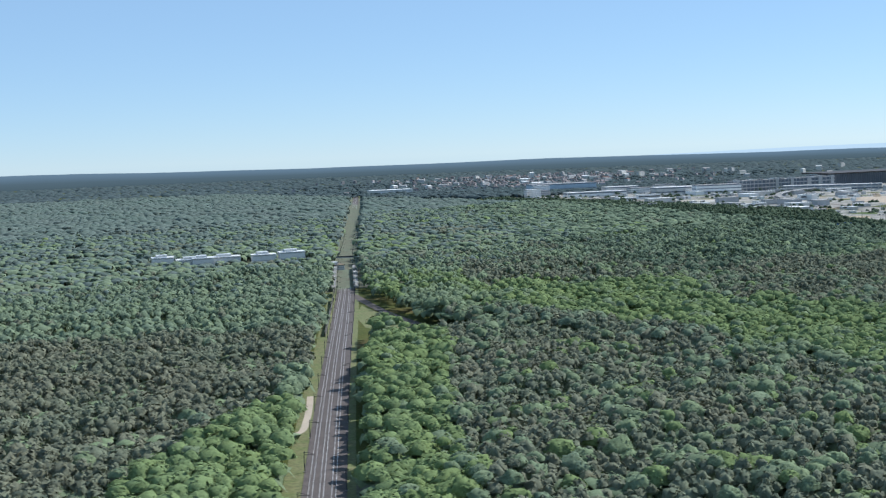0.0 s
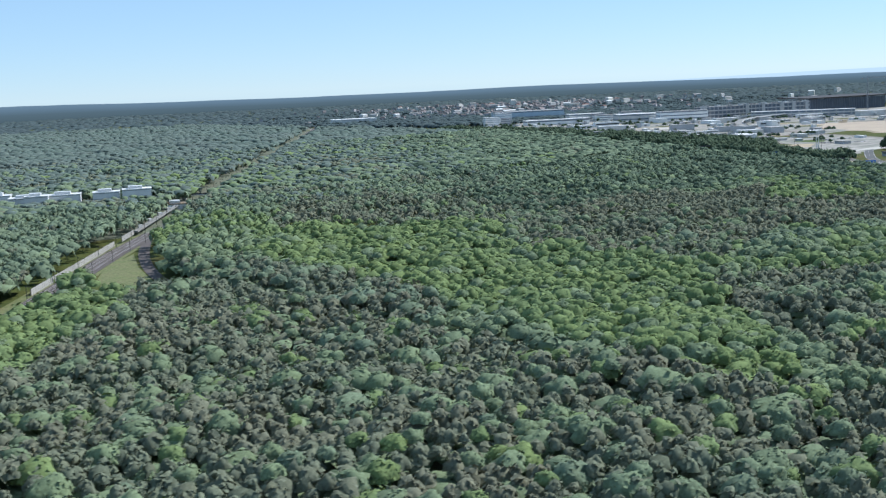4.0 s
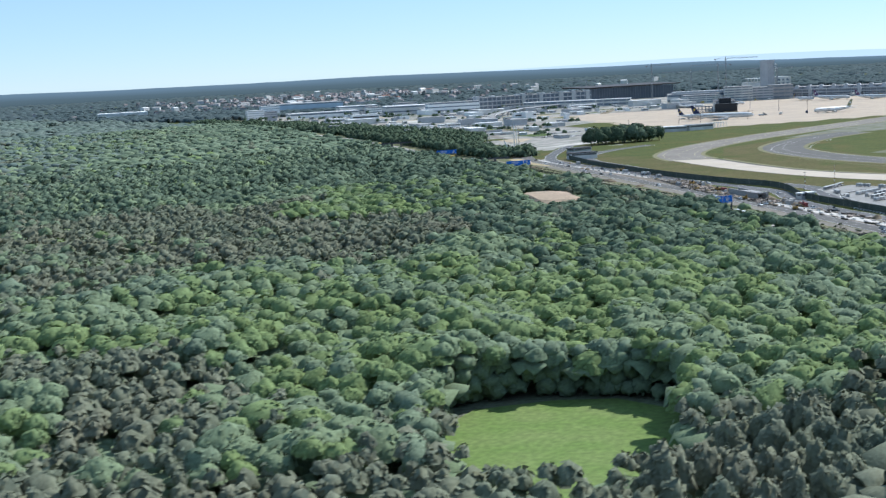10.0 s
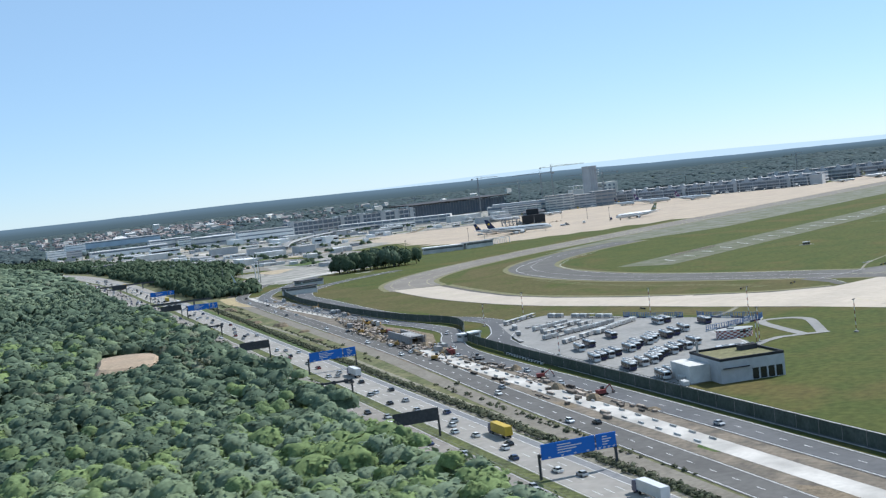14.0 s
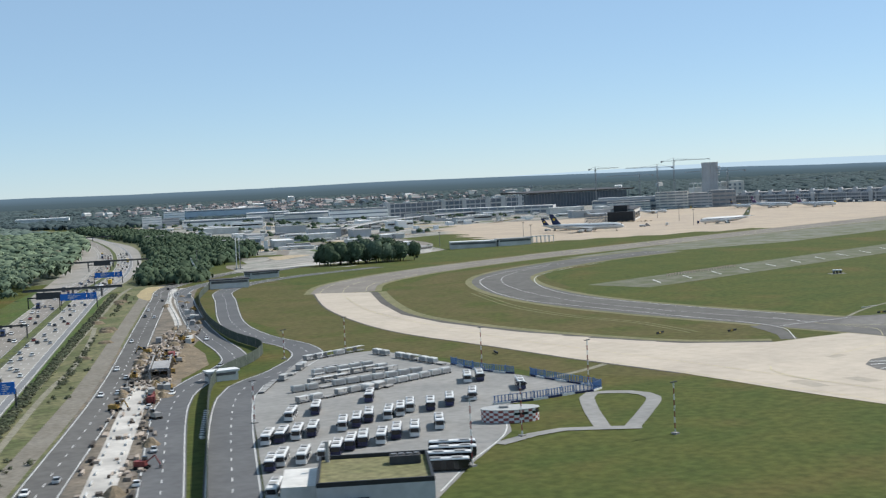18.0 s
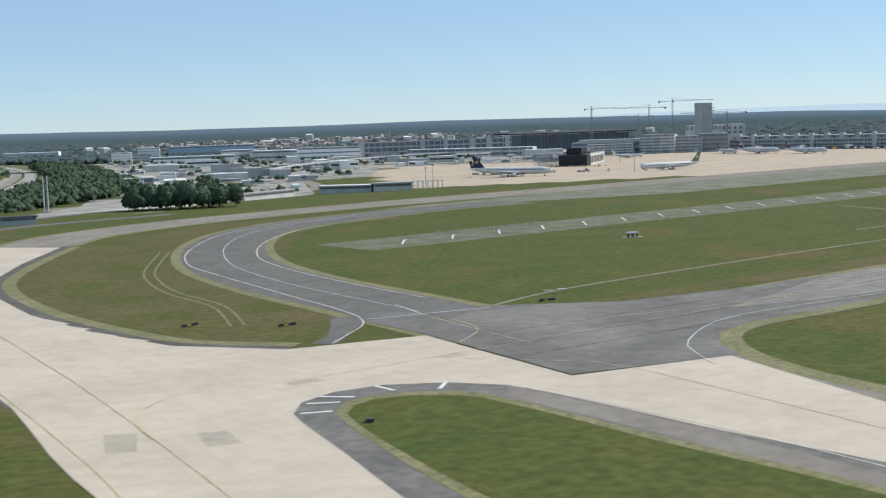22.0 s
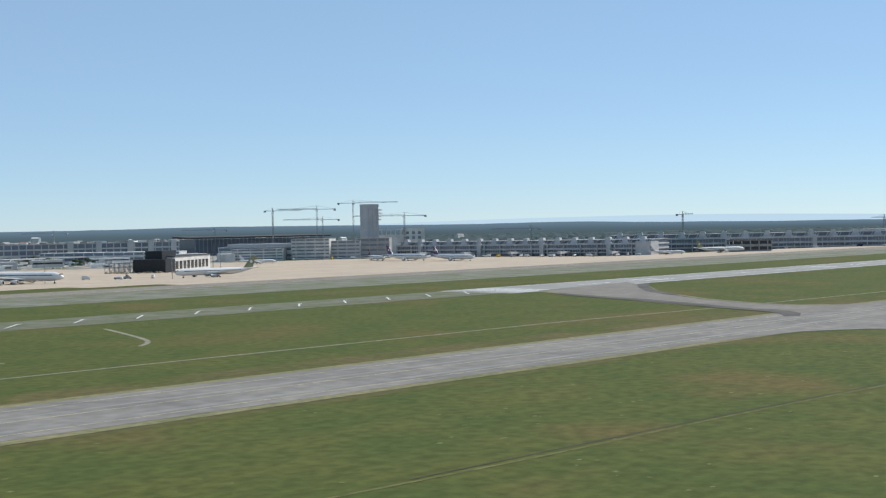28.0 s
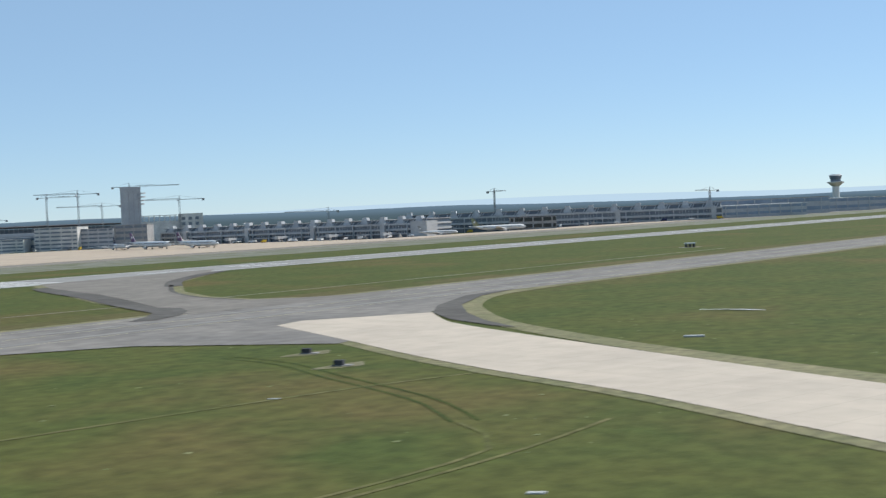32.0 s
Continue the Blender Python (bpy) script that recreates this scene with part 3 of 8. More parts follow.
def ball(levels):
    """Directions and triangles of an icosphere."""
    bm = bmesh.new()
    bmesh.ops.create_icosphere(bm, subdivisions=levels, radius=1.0)
    v = np.array([q.co[:] for q in bm.verts])
    f = np.array([[q.index for q in t.verts] for t in bm.faces])
    bm.free()
    return v, f


def crown_shape(levels, lobes, seed, lobe=0.5, tall=0.8, cone=0.0, rough=0.06, cut=-0.45, tufts=0, tuft=0.2, upright=0.0):
    """A crown about one metre in radius: the outer skin of many rounded leaf clumps, open below, with loose leaf tufts on it."""
    r = np.random.default_rng(seed)
    d, f = ball(levels)
    k = np.arange(lobes)
    up = 1 - 1.45 * (k + 0.5) / lobes
    a = 2.4 * k + r.uniform(-0.5, 0.5, lobes)
    flat_r = np.sqrt(np.maximum(0.0, 1 - up * up)) * (1 - cone * np.maximum(0, up))
    reach = r.uniform(0.45, 0.78, lobes)[:, None]
    c = np.stack([flat_r * np.cos(a), flat_r * np.sin(a), up], -1) * reach
    s = lobe * r.uniform(0.75, 1.2, lobes)
    stretch = np.array([1, 1, tall])

    def skin(q):
        b = q @ c.T
        h = b * b - (c * c).sum(1)[None] + s[None] ** 2
        return np.maximum(np.where(h > 0, b + np.sqrt(np.maximum(h, 0)), 0.3).max(1), 0.4)

    v = d * (skin(d) * (1 + r.uniform(-rough, rough, len(d))))[:, None] * stretch
    f = f[d[f].mean(1)[:, 2] > cut]
    used = np.unique(f)
    back = np.zeros(len(v), int)
    back[used] = np.arange(len(used))
    v, f = v[used], back[f]
    if tufts:
        q = r.normal(size=(tufts * 3, 3))
        q /= np.linalg.norm(q, axis=1)[:, None]
        q = q[q[:, 2] > cut][:tufts]
        n = len(q)
        mid = q * (skin(q) * r.uniform(0.97, 1.1, n))[:, None] * stretch
        face = q + 0.3 * r.normal(size=(n, 3)) + np.array([0, 0, 0.25])
        face /= np.linalg.norm(face, axis=1)[:, None]
        side = np.cross(face, r.normal(size=(n, 3)))
        side /= np.linalg.norm(side, axis=1)[:, None]
        rise = np.cross(face, side)
        rise[:, 2] += upright
        size = tuft * r.uniform(0.55, 1.25, n)[:, None]
        corners = [mid + (side * x * r.uniform(0.6, 1.2, (n, 1)) + rise * y * r.uniform(0.6, 1.2, (n, 1))) * size for x, y in ((-0.6, -0.5), (0.6, -0.55), (0.45, 0.6), (-0.4, 0.65))]
        first = len(v) + 4 * np.arange(n)
        v = np.concatenate([v, np.stack(corners, 1).reshape(-1, 3)])
        f = np.concatenate([f, np.stack([first, first + 1, first + 2], -1), np.stack([first, first + 2, first + 3], -1)])
    return v, f


def scatter_mesh(name, protos, x, y, z, radius, height, mat):
    """Many crowns in one mesh."""
    vs, fs, n = [], [], 0
    which = rng.integers(0, len(protos), len(x))
    for k, (v, f) in enumerate(protos):
        i = np.where(which == k)[0]
        if not len(i):
            continue
        a = rng.random(len(i)) * 6.283
        c, s = np.cos(a)[:, None], np.sin(a)[:, None]
        px, py, pz = v[:, 0][None], v[:, 1][None], v[:, 2][None]
        q = np.stack([(px * c - py * s) * radius[i][:, None] + x[i][:, None], (px * s + py * c) * radius[i][:, None] + y[i][:, None], pz * height[i][:, None] + z[i][:, None]], -1)
        vs.append(q.reshape(-1, 3))
        fs.append((f[None] + (np.arange(len(i)) * len(v))[:, None, None] + n).reshape(-1, 3))
        n += len(i) * len(v)
    v, f = np.concatenate(vs) * S, np.concatenate(fs)
    me = bpy.data.meshes.new(name)
    me.vertices.add(len(v))
    me.vertices.foreach_set("co", v.ravel().astype(np.float32))
    me.loops.add(f.size)
    me.loops.foreach_set("vertex_index", f.ravel().astype(np.int32))
    me.polygons.add(len(f))
    me.polygons.foreach_set("loop_start", np.arange(0, f.size, 3, dtype=np.int32))
    me.polygons.foreach_set("use_smooth", np.ones(len(f), dtype=bool))
    me.materials.append(mat)
    me.update()
    return new(name, me)


def grid(x0, x1, y0, y1, step):
    gx, gy = np.meshgrid(np.arange(x0, x1, step), np.arange(y0, y1, step))
    gx = gx + (np.arange(gx.shape[0]) % 2)[:, None] * step / 2
    return (gx + rng.uniform(-0.32, 0.32, gx.shape) * step).ravel(), (gy + rng.uniform(-0.32, 0.32, gy.shape) * step).ravel()


def waves(x, y, size, seed):
    """A smooth random field between about -1 and 1."""
    r = np.random.default_rng(seed)
    out = 0
    for k in range(7):
        a, w, ph = r.random() * 6.283, (0.6 + 0.9 * r.random()) * 6.283 / size, r.random() * 6.283
        out = out + np.sin((x * math.cos(a) + y * math.sin(a)) * w + ph + 0.8 * np.sin((x * math.sin(a) - y * math.cos(a)) * w * 0.7 + ph * 2))
    return out / 3.5


# stands of the wood: shares of broadleaf, young bright broadleaf, pine and dark broadleaf, and the outline
STANDS = [((0.2, 0.0, 0.05, 0.75), [(302, 790), (480, 690), (760, 1060), (760, 1900), (480, 1500)]),
          ((0.03, 0.0, 0.95, 0.02), [(300, 790), (414, 747), (452, 668), (371, 578), (319, 490), (244, 445), (150, 370), (110, 420)]),
          ((0.12, 0.88, 0.0, 0.0), [(150, 370), (244, 445), (322, 494), (345, 520), (310, 455), (200, 310)]),
          ((0.26, 0.04, 0.6, 0.1), [(540, 600), (552, 440), (552, 340), (575, 245), (600, 140), (380, 100), (230, 240), (337, 388), (427, 500)]),
          ((0.2, 0.8, 0.0, 0.0), [(517, 695), (535, 620), (427, 500), (337, 388), (259, 295), (222, 300)]),
          ((0.25, 0.7, 0.0, 0.05), [(640, 715), (700, 660), (812, 675), (754, 552), (735, 448), (743, 425), (665, 337), (595, 255), (558, 236), (552, 280), (570, 330), (590, 400), (600, 470), (612, 600)]),
          ((0.1, 0.0, 0.55, 0.35), [(600, 640), (628, 560), (596, 450), (562, 405), (552, 440), (575, 600)]),
          ((0.25, 0.03, 0.6, 0.12), [(730, 824), (930, 1065), (974, 800), (947, 611), (962, 529), (1030, 500), (976, 415), (905, 450), (849, 455), (807, 440), (745, 424), (754, 552), (820, 679)]),
          ((0.25, 0.1, 0.05, 0.6), [(812, 462), (905, 462), (968, 405), (940, 380), (820, 430)]),
          ((0.15, 0.02, 0.8, 0.03), [(715, 385), (785, 365), (800, 290), (744, 248), (713, 226), (640, 222), (600, 240), (665, 330)]),
          ((0.1, 0.9, 0.0, 0.0), [(728, 424), (800, 388), (810, 335), (792, 335), (780, 372), (716, 408)]),
          ((0.5, 0.5, 0.0, 0.0), [(713, 322), (745, 303), (705, 259), (694, 280)]),
          ((0.55, 0.3, 0.1, 0.05), [(823, 391), (968, 395), (953, 346), (860, 250), (747, 199), (727, 225), (797, 290), (795, 354)]),
          ((0.35, 0.08, 0.52, 0.05), [(649, 291), (690, 236), (722, 195), (690, 130), (590, 120), (575, 200), (600, 236)]),
          ((0.45, 0.5, 0.0, 0.05), [(873, 439), (990, 340), (1040, 243), (946, 150), (863, 150), (779, 268)]),
          ((0.1, 0.0, 0.85, 0.05), [(926, 498), (1010, 565), (1110, 545), (1075, 455), (976, 418), (917, 441)]),
          ((0.2, 0.8, 0.0, 0.0), [(1238, 797), (1268, 650), (1166, 515), (1098, 505), (1030, 591), (1119, 640)]),
          ((0.1, 0.0, 0.0, 0.9), [(1320, 1021), (1429, 883), (1331, 715), (1268, 660), (1160, 724), (1193, 781)])]
GLADE = [(772, 192), (772, 176), (780, 162), (800, 152), (870, 198), (870, 222), (858, 236), (838, 248), (818, 242)]
CLEARINGS = [[(515, 640), (560, 610), (582, 690), (614, 780), (645, 850), (708, 958), (680, 930), (590, 815), (545, 760)], GLADE, [(1166, 500), (1180, 482), (1196, 478), (1230, 520), (1230, 548), (1210, 560)], [(712, 1325), (728, 1440), (880, 1300), (890, 1205), (800, 1255)]]


def wood(x, y):
    """Keeps the points that are wooded: 0 none, 1 broadleaf, 2 young bright broadleaf, 3 pine, 4 dark broadleaf, 5 the
    deepest green, 6 haze-tinted far canopy.
    """
    d_m, d_r, d_b = away(x, y, MOTORWAY), away(x, y, RAILWAY), away(x, y, BRANCH)
    keep = (d_m > np.where(y < 800, 30, np.where(y < 1500, 41, 31))) & (np.abs(d_b) > np.where(y < 600, 5.5, 6.5))
    keep &= ~((d_r < 16) & (d_r > np.where((y > 600) & (y < 950), -24, -17)))
    for c in CLEARINGS:
        keep &= ~inside(x, y, c)
    n = waves(x, y, 420, 3) + 0.45 * waves(x, y, 130, 5) + 0.4 * rng.uniform(-0.5, 0.5, x.shape)
    kind = np.where(n > 0.45, 3, np.where(n < -0.5, 2, 1))
    kind = np.where((kind == 1) & (waves(x, y, 62, 41) > 0.6), 4, kind)
    m = waves(x, y, 34, 41)
    for shares, outline in STANDS:
        u = np.clip(rng.random(x.shape) * 0.7 + 0.3 * (0.5 + 0.6 * m), 0, 0.999)
        kind = np.where(inside(x, y, outline), np.searchsorted(np.cumsum(shares), u * sum(shares)) + 1, kind)
    kind = np.where((d_m < 130) & (rng.random(x.shape) < 0.5), 4, kind)
    kind = np.where((d_m < 170) & (y > 300) & (rng.random(x.shape) < 0.6), 5, kind)
    kind = np.where((d_m < 450) & (y > 700) & (rng.random(x.shape) < 0.75), 5, kind)
    kind = np.where((y > 800) & (kind != 3) & (rng.random(x.shape) < 0.5 * np.clip((y - 800) / 250, 0, 1)), 4, kind)
    # With distance, more trees take the leaf colour that holds the haze.
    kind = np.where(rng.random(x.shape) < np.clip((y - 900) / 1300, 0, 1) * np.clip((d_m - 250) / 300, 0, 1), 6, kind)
    return np.where(keep, kind, 0)


structure("forest_floor", flat([tuple(q) for q in offset(MOTORWAY, 26)] + [(-1500, 3900), (-1500, -300)], 0.02), FOREST_FLOOR, "dark soil under the trees", "ground")
structure("forest_glade", flat(GLADE, 0.06), material("fresh_glade_grass", (0.115, 0.18, 0.04), 0.9, second=(0.14, 0.19, 0.055), size=14, detail=0.22, fine=2), "fresh green grass glade among the trees", "grass")

rise = smoothed([(1175, 507), (1181, 496), (1193, 488), (1208, 506), (1223, 525), (1222, 543), (1207, 549), (1192, 530)], 5, closed=True)
mid_x, mid_y = np.mean(rise, 0)
sh = Shape()
for k, (z, f) in enumerate(((0.0, 1.5), (11.5, 1.05), (13.5, 0.9), (13.8, 0.5))):
    sh.v += [(mid_x + (x - mid_x) * f, mid_y + (y - mid_y) * f, z) for x, y in rise]
    if k:
        n = len(rise)
        sh.f += [((k - 1) * n + i, (k - 1) * n + (i + 1) % n, k * n + (i + 1) % n, k * n + i) for i in range(n)]
sh.f.append(tuple(range(3 * len(rise), 4 * len(rise))))
structure("sandy_clearing", sh, material("sandy_clearing_soil", (0.36, 0.27, 0.19), 0.95, second=(0.3, 0.235, 0.165), size=14, detail=0.2, fine=2), "bare sandy rise cleared among the trees", "ground")

BROAD = [crown_shape(3, 34, s, 0.27, 0.95, rough=0.06, cut=0.0, tufts=115, tuft=0.15) for s in (1, 2, 3, 4, 5, 6, 7, 8)]
CONIFER = [crown_shape(2, 11, s, 0.27, 1.05, cone=0.25, rough=0.16, cut=0.0, tufts=32, tuft=0.28, upright=0.2) for s in (11, 12, 13, 14, 15)]
MIDDLE = [crown_shape(2, 22, s, 0.32, 0.9, rough=0.08, cut=0.05, tufts=50, tuft=0.2) for s in (21, 22, 23, 24, 20)]
MIDDLE_PINE = [crown_shape(1, 7, s, 0.4, 0.95, cone=0.2, rough=0.14, cut=0.0, tufts=14, tuft=0.34) for s in (25, 26, 27)]
SLIM_PINE = [crown_shape(1, 8, s, 0.34, 1.05, cone=0.25, rough=0.16, cut=0.0, tufts=24, tuft=0.3, upright=0.2) for s in (61, 62, 63, 64, 65)]
MIDDLE_BROAD = [crown_shape(1, 9, s, 0.36, 0.9, rough=0.1, cut=0.0, tufts=26, tuft=0.26) for s in (66, 67, 68, 69, 70)]
FAR = [crown_shape(1, 5, s, 0.6, 0.7, rough=0.15, cut=-0.1) for s in (31, 32, 33, 34)]
LABELS = {1: ("broadleaf_wood", "dense mid-green broadleaf canopy", LEAF), 2: ("young_broadleaf_wood", "bright fresh green broadleaf canopy", LEAF_BRIGHT), 3: ("pine_wood", "dull grey-green pine canopy", PINE), 4: ("dark_broadleaf_wood", "dark green broadleaf canopy beside the motorway", LEAF_MID), 5: ("roadside_broadleaf_wood", "deep green broadleaf wood along the motorway", LEAF_DEEP), 6: ("far_broadleaf_wood", "distant broadleaf canopy with haze blue put into its colour", HAZY_LEAF)}


SINGLE = []


def wood_band(y0, y1, step, protos, pines, size, lift, single=False):
    x, y = grid(0.36 * y0 - 60, 1010 + 0.62 * y1, y0, y1, step)
    ok = (x > 0.36 * y - 40) & (np.hypot(x, y) < 4800)
    x, y = x[ok], y[ok]
    kind = wood(x, y)
    if single:
        near = (kind > 0) & (y < 175) & (x > 420) & (x < 840)
        near &= np.cumsum(near) <= 300
        for a, b, k in zip(x[near], y[near], kind[near]):
            SINGLE.append((a, b, k))
        kind = np.where(near, 0, kind)
    for k, (name, label, mat) in LABELS.items():
        i = kind == k
        if not i.any():
            continue
        xs, ys = x[i], y[i]
        if k == 3:
            xs = np.concatenate([xs, xs + rng.uniform(2, 6, len(xs))])
            ys = np.concatenate([ys, ys + rng.uniform(2, 6, len(ys))])
        n = len(xs)
        r = size * (0.6 + 0.75 * rng.random(n) ** 1.5 + 0.55 * (rng.random(n) > 0.93)) * (0.68 if k == 3 else 1.0)
        h = r * (1.1 if k == 3 else 1.0)
        tall = lift + 3.2 * waves(xs, ys, 90, 9) + rng.uniform(-1.8, 1.8, n) - (1.5 if k == 3 else 0)
        z = np.array([level(a, b) for a, b in zip(xs, ys)]) + tall - h
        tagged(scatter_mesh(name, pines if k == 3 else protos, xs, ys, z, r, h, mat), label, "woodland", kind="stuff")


wood_band(120, 330, 7.4, BROAD, CONIFER, 5.9, 18, single=True)
wood_band(-270, 120, 10.5, FAR, FAR, 7.6, 18)
wood_band(330, 720, 7.6, MIDDLE, SLIM_PINE, 5.9, 18)
wood_band(720, 1150, 8.4, MIDDLE_BROAD, MIDDLE_PINE, 6.2, 18)
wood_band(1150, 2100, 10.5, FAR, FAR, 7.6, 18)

# lower storey that closes the gaps between the crowns
x, y = grid(0, 1400, 110, 760, 8.2)
ok = (wood(x, y) > 0) & (x > 0.36 * y - 40)
x, y = x[ok], y[ok]
wide = rng.uniform(4.2, 6.2, len(x))
tagged(scatter_mesh("understorey", FAR, x, y, rng.uniform(11.0, 14.5, len(x)) - wide, wide * 1.15, wide, LEAF), "leafy lower storey between the tall trees", "woodland", kind="stuff")


edge = np.array(smoothed([(766, 196), (790, 222), (817, 247), (840, 253), (862, 240), (875, 222), (874, 196), (838, 172)], 3.2))
edge = np.concatenate([edge, edge, edge, edge])
edge = edge + rng.uniform(-2.2, 2.2, edge.shape)
low = np.repeat([2.5, 6.0, 9.5, 13.0], len(edge) // 4) + rng.uniform(-1, 1, len(edge))
wide = rng.uniform(2.6, 4.4, len(edge))
EDGE = [crown_shape(2, 20, k, 0.34, 1.0, rough=0.08, cut=-0.95, tufts=60, tuft=0.2) for k in (51, 52, 53)]
tagged(scatter_mesh("glade_edge_trees", EDGE, edge[:, 0], edge[:, 1], low, wide, wide, LEAF_MID), "leafy trees and bushes round a glade", "woodland", kind="stuff")


def far_wood(outline, step, size, lift, name, label, mat=HAZY_LEAF, gaps=0.0, protos=None):
    o = np.array(outline)
    x, y = grid(o[:, 0].min(), o[:, 0].max(), o[:, 1].min(), o[:, 1].max(), step)
    ok = inside(x, y, outline) & (np.abs(away(x, y, RAILWAY)) > 22)
    if gaps:
        ok &= waves(x, y, 500, 17) + 0.5 * waves(x, y, 140, 19) < 1.2 - gaps
    x, y = x[ok], y[ok]
    n = len(x)
    r = size * (0.8 + 0.5 * rng.random(n)) * (np.where(rng.random(n) < 0.3, 1.35, 0.85) if protos else 1.0)
    z = np.array([level(a, b) for a, b in zip(x, y)]) + lift + (rng.uniform(-4, 2, n) if protos else 0.0) + 3 * waves(x, y, 120, 9) + rng.uniform(-1.5, 1.5, n) - r
    return tagged(scatter_mesh(name, protos or FAR, x, y, z, r, r * (1.35 if protos else 1.0), mat), label, "woodland", kind="stuff")


far_wood([(1500, 4560), (2500, 4050), (3400, 3350), (4150, 2450), (4600, 2000), (5500, 1400), (8650, 800), (8300, 2400), (7600, 3900), (6700, 5300), (5600, 6400), (4200, 7350), (2600, 8000), (1200, 8200)], 46, 31, 17, "skyline_wood", "distant wood along the horizon, haze blue painted into its dark colour", HAZY_SKYLINE_LEAF, gaps=0.1)
far_wood([(700, 2100), (2100, 2100), (2300, 3000), (2450, 3900), (2500, 4100), (2100, 4300), (1500, 4560), (900, 4700)], 18, 12, 18, "far_wood", "distant green wood to the skyline, haze tint in its colour")
far_wood([(2400, 2560), (3300, 2500), (3600, 2050), (3800, 1800), (3800, 1350), (5000, 1000), (5500, 1400), (4600, 2000), (4150, 2450), (3400, 3350), (2500, 4050), (2380, 3000)], 19, 13, 17, "far_southern_wood", "distant wood behind the airport, haze blue in its dark colour", HAZY_SKYLINE_LEAF, gaps=0.15)
far_wood([(1572, 905), (1592, 868), (1635, 905), (1720, 1065), (1869, 1190), (1990, 1370), (2080, 1640), (2235, 2070), (2330, 2500), (2290, 2500), (2225, 2300), (2140, 2060), (2030, 1735), (1900, 1485), (1835, 1355), (1745, 1190), (1668, 1068), (1600, 955)], 7.4, 6.0, 10.5, "roadside_wood", "dark green trees between the motorway and the airport road", LEAF_DARK, protos=MIDDLE_BROAD)

# skyline beyond the wood: a self-lit strip, its haze painted as a colour ramp
HAZE = bpy.data.materials.new("painted_haze_glow")
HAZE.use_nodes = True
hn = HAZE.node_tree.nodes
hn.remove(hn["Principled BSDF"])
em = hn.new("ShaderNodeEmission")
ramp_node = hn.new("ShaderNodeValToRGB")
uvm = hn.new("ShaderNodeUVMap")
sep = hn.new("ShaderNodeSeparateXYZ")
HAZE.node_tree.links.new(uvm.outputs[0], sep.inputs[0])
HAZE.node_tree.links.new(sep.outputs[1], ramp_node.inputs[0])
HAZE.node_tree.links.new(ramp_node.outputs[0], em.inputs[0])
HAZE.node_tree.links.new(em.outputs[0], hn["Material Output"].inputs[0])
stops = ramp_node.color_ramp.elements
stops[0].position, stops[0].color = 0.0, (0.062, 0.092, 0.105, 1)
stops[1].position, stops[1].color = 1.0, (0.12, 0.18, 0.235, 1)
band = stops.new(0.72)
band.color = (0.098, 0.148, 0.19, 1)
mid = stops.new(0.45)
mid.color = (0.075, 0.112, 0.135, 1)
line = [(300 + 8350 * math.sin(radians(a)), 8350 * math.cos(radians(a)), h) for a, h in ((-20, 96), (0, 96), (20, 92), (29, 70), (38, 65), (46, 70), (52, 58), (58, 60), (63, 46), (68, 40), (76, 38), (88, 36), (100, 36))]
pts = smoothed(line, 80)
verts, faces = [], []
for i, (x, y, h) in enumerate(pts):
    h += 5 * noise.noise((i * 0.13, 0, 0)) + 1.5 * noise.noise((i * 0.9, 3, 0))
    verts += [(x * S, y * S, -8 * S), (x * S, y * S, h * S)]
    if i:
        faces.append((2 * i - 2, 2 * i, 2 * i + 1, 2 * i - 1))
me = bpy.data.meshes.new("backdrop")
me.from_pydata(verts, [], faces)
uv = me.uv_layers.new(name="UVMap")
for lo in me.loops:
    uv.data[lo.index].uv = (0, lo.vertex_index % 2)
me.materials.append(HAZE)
tagged(new("backdrop", me), "self-lit backdrop of wooded hills with painted haze along the horizon", "skyline", kind="structure")
# Far hills as a glowing strip; the blue of the haze is its colour.
HILLS = bpy.data.materials.new("haze_blue_hill_glow")
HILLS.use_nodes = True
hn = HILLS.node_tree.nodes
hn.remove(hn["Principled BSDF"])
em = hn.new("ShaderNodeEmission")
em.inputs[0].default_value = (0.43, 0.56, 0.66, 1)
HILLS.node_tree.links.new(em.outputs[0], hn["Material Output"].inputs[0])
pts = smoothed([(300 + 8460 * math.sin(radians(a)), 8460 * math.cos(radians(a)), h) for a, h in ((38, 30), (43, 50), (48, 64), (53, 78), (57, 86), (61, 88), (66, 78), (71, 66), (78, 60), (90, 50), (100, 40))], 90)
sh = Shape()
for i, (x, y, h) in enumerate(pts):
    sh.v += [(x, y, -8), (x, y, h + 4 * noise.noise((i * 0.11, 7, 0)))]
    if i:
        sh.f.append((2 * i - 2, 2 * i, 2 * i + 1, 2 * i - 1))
structure("far_hills", sh, HILLS, "self-lit strip of far hills, haze blue painted into its colour", "skyline")

# ---- materials of built things ----
WHITE = material("white_paint", (0.624, 0.624, 0.616), 0.4, detail=0.05, fine=2)
GLASS = material("dark_window_glass", (0.016, 0.02, 0.024), 0.12, spec=0.6, detail=0.3, fine=3)
TYRE = material("tyre_rubber", (0.016, 0.016, 0.016), 0.9)
WALL_GREY = material("grey_facade", (0.45, 0.455, 0.46), 0.75, second=(0.39, 0.395, 0.4), size=14, detail=0.08, fine=2)
WALL_PALE = material("pale_facade", (0.64, 0.625, 0.59), 0.75, second=(0.48, 0.468, 0.44), size=14, detail=0.08, fine=2)
WALL_RAW = material("raw_concrete", (0.336, 0.328, 0.32), 0.85, second=(0.28, 0.276, 0.272), size=9, detail=0.15, fine=1.5)
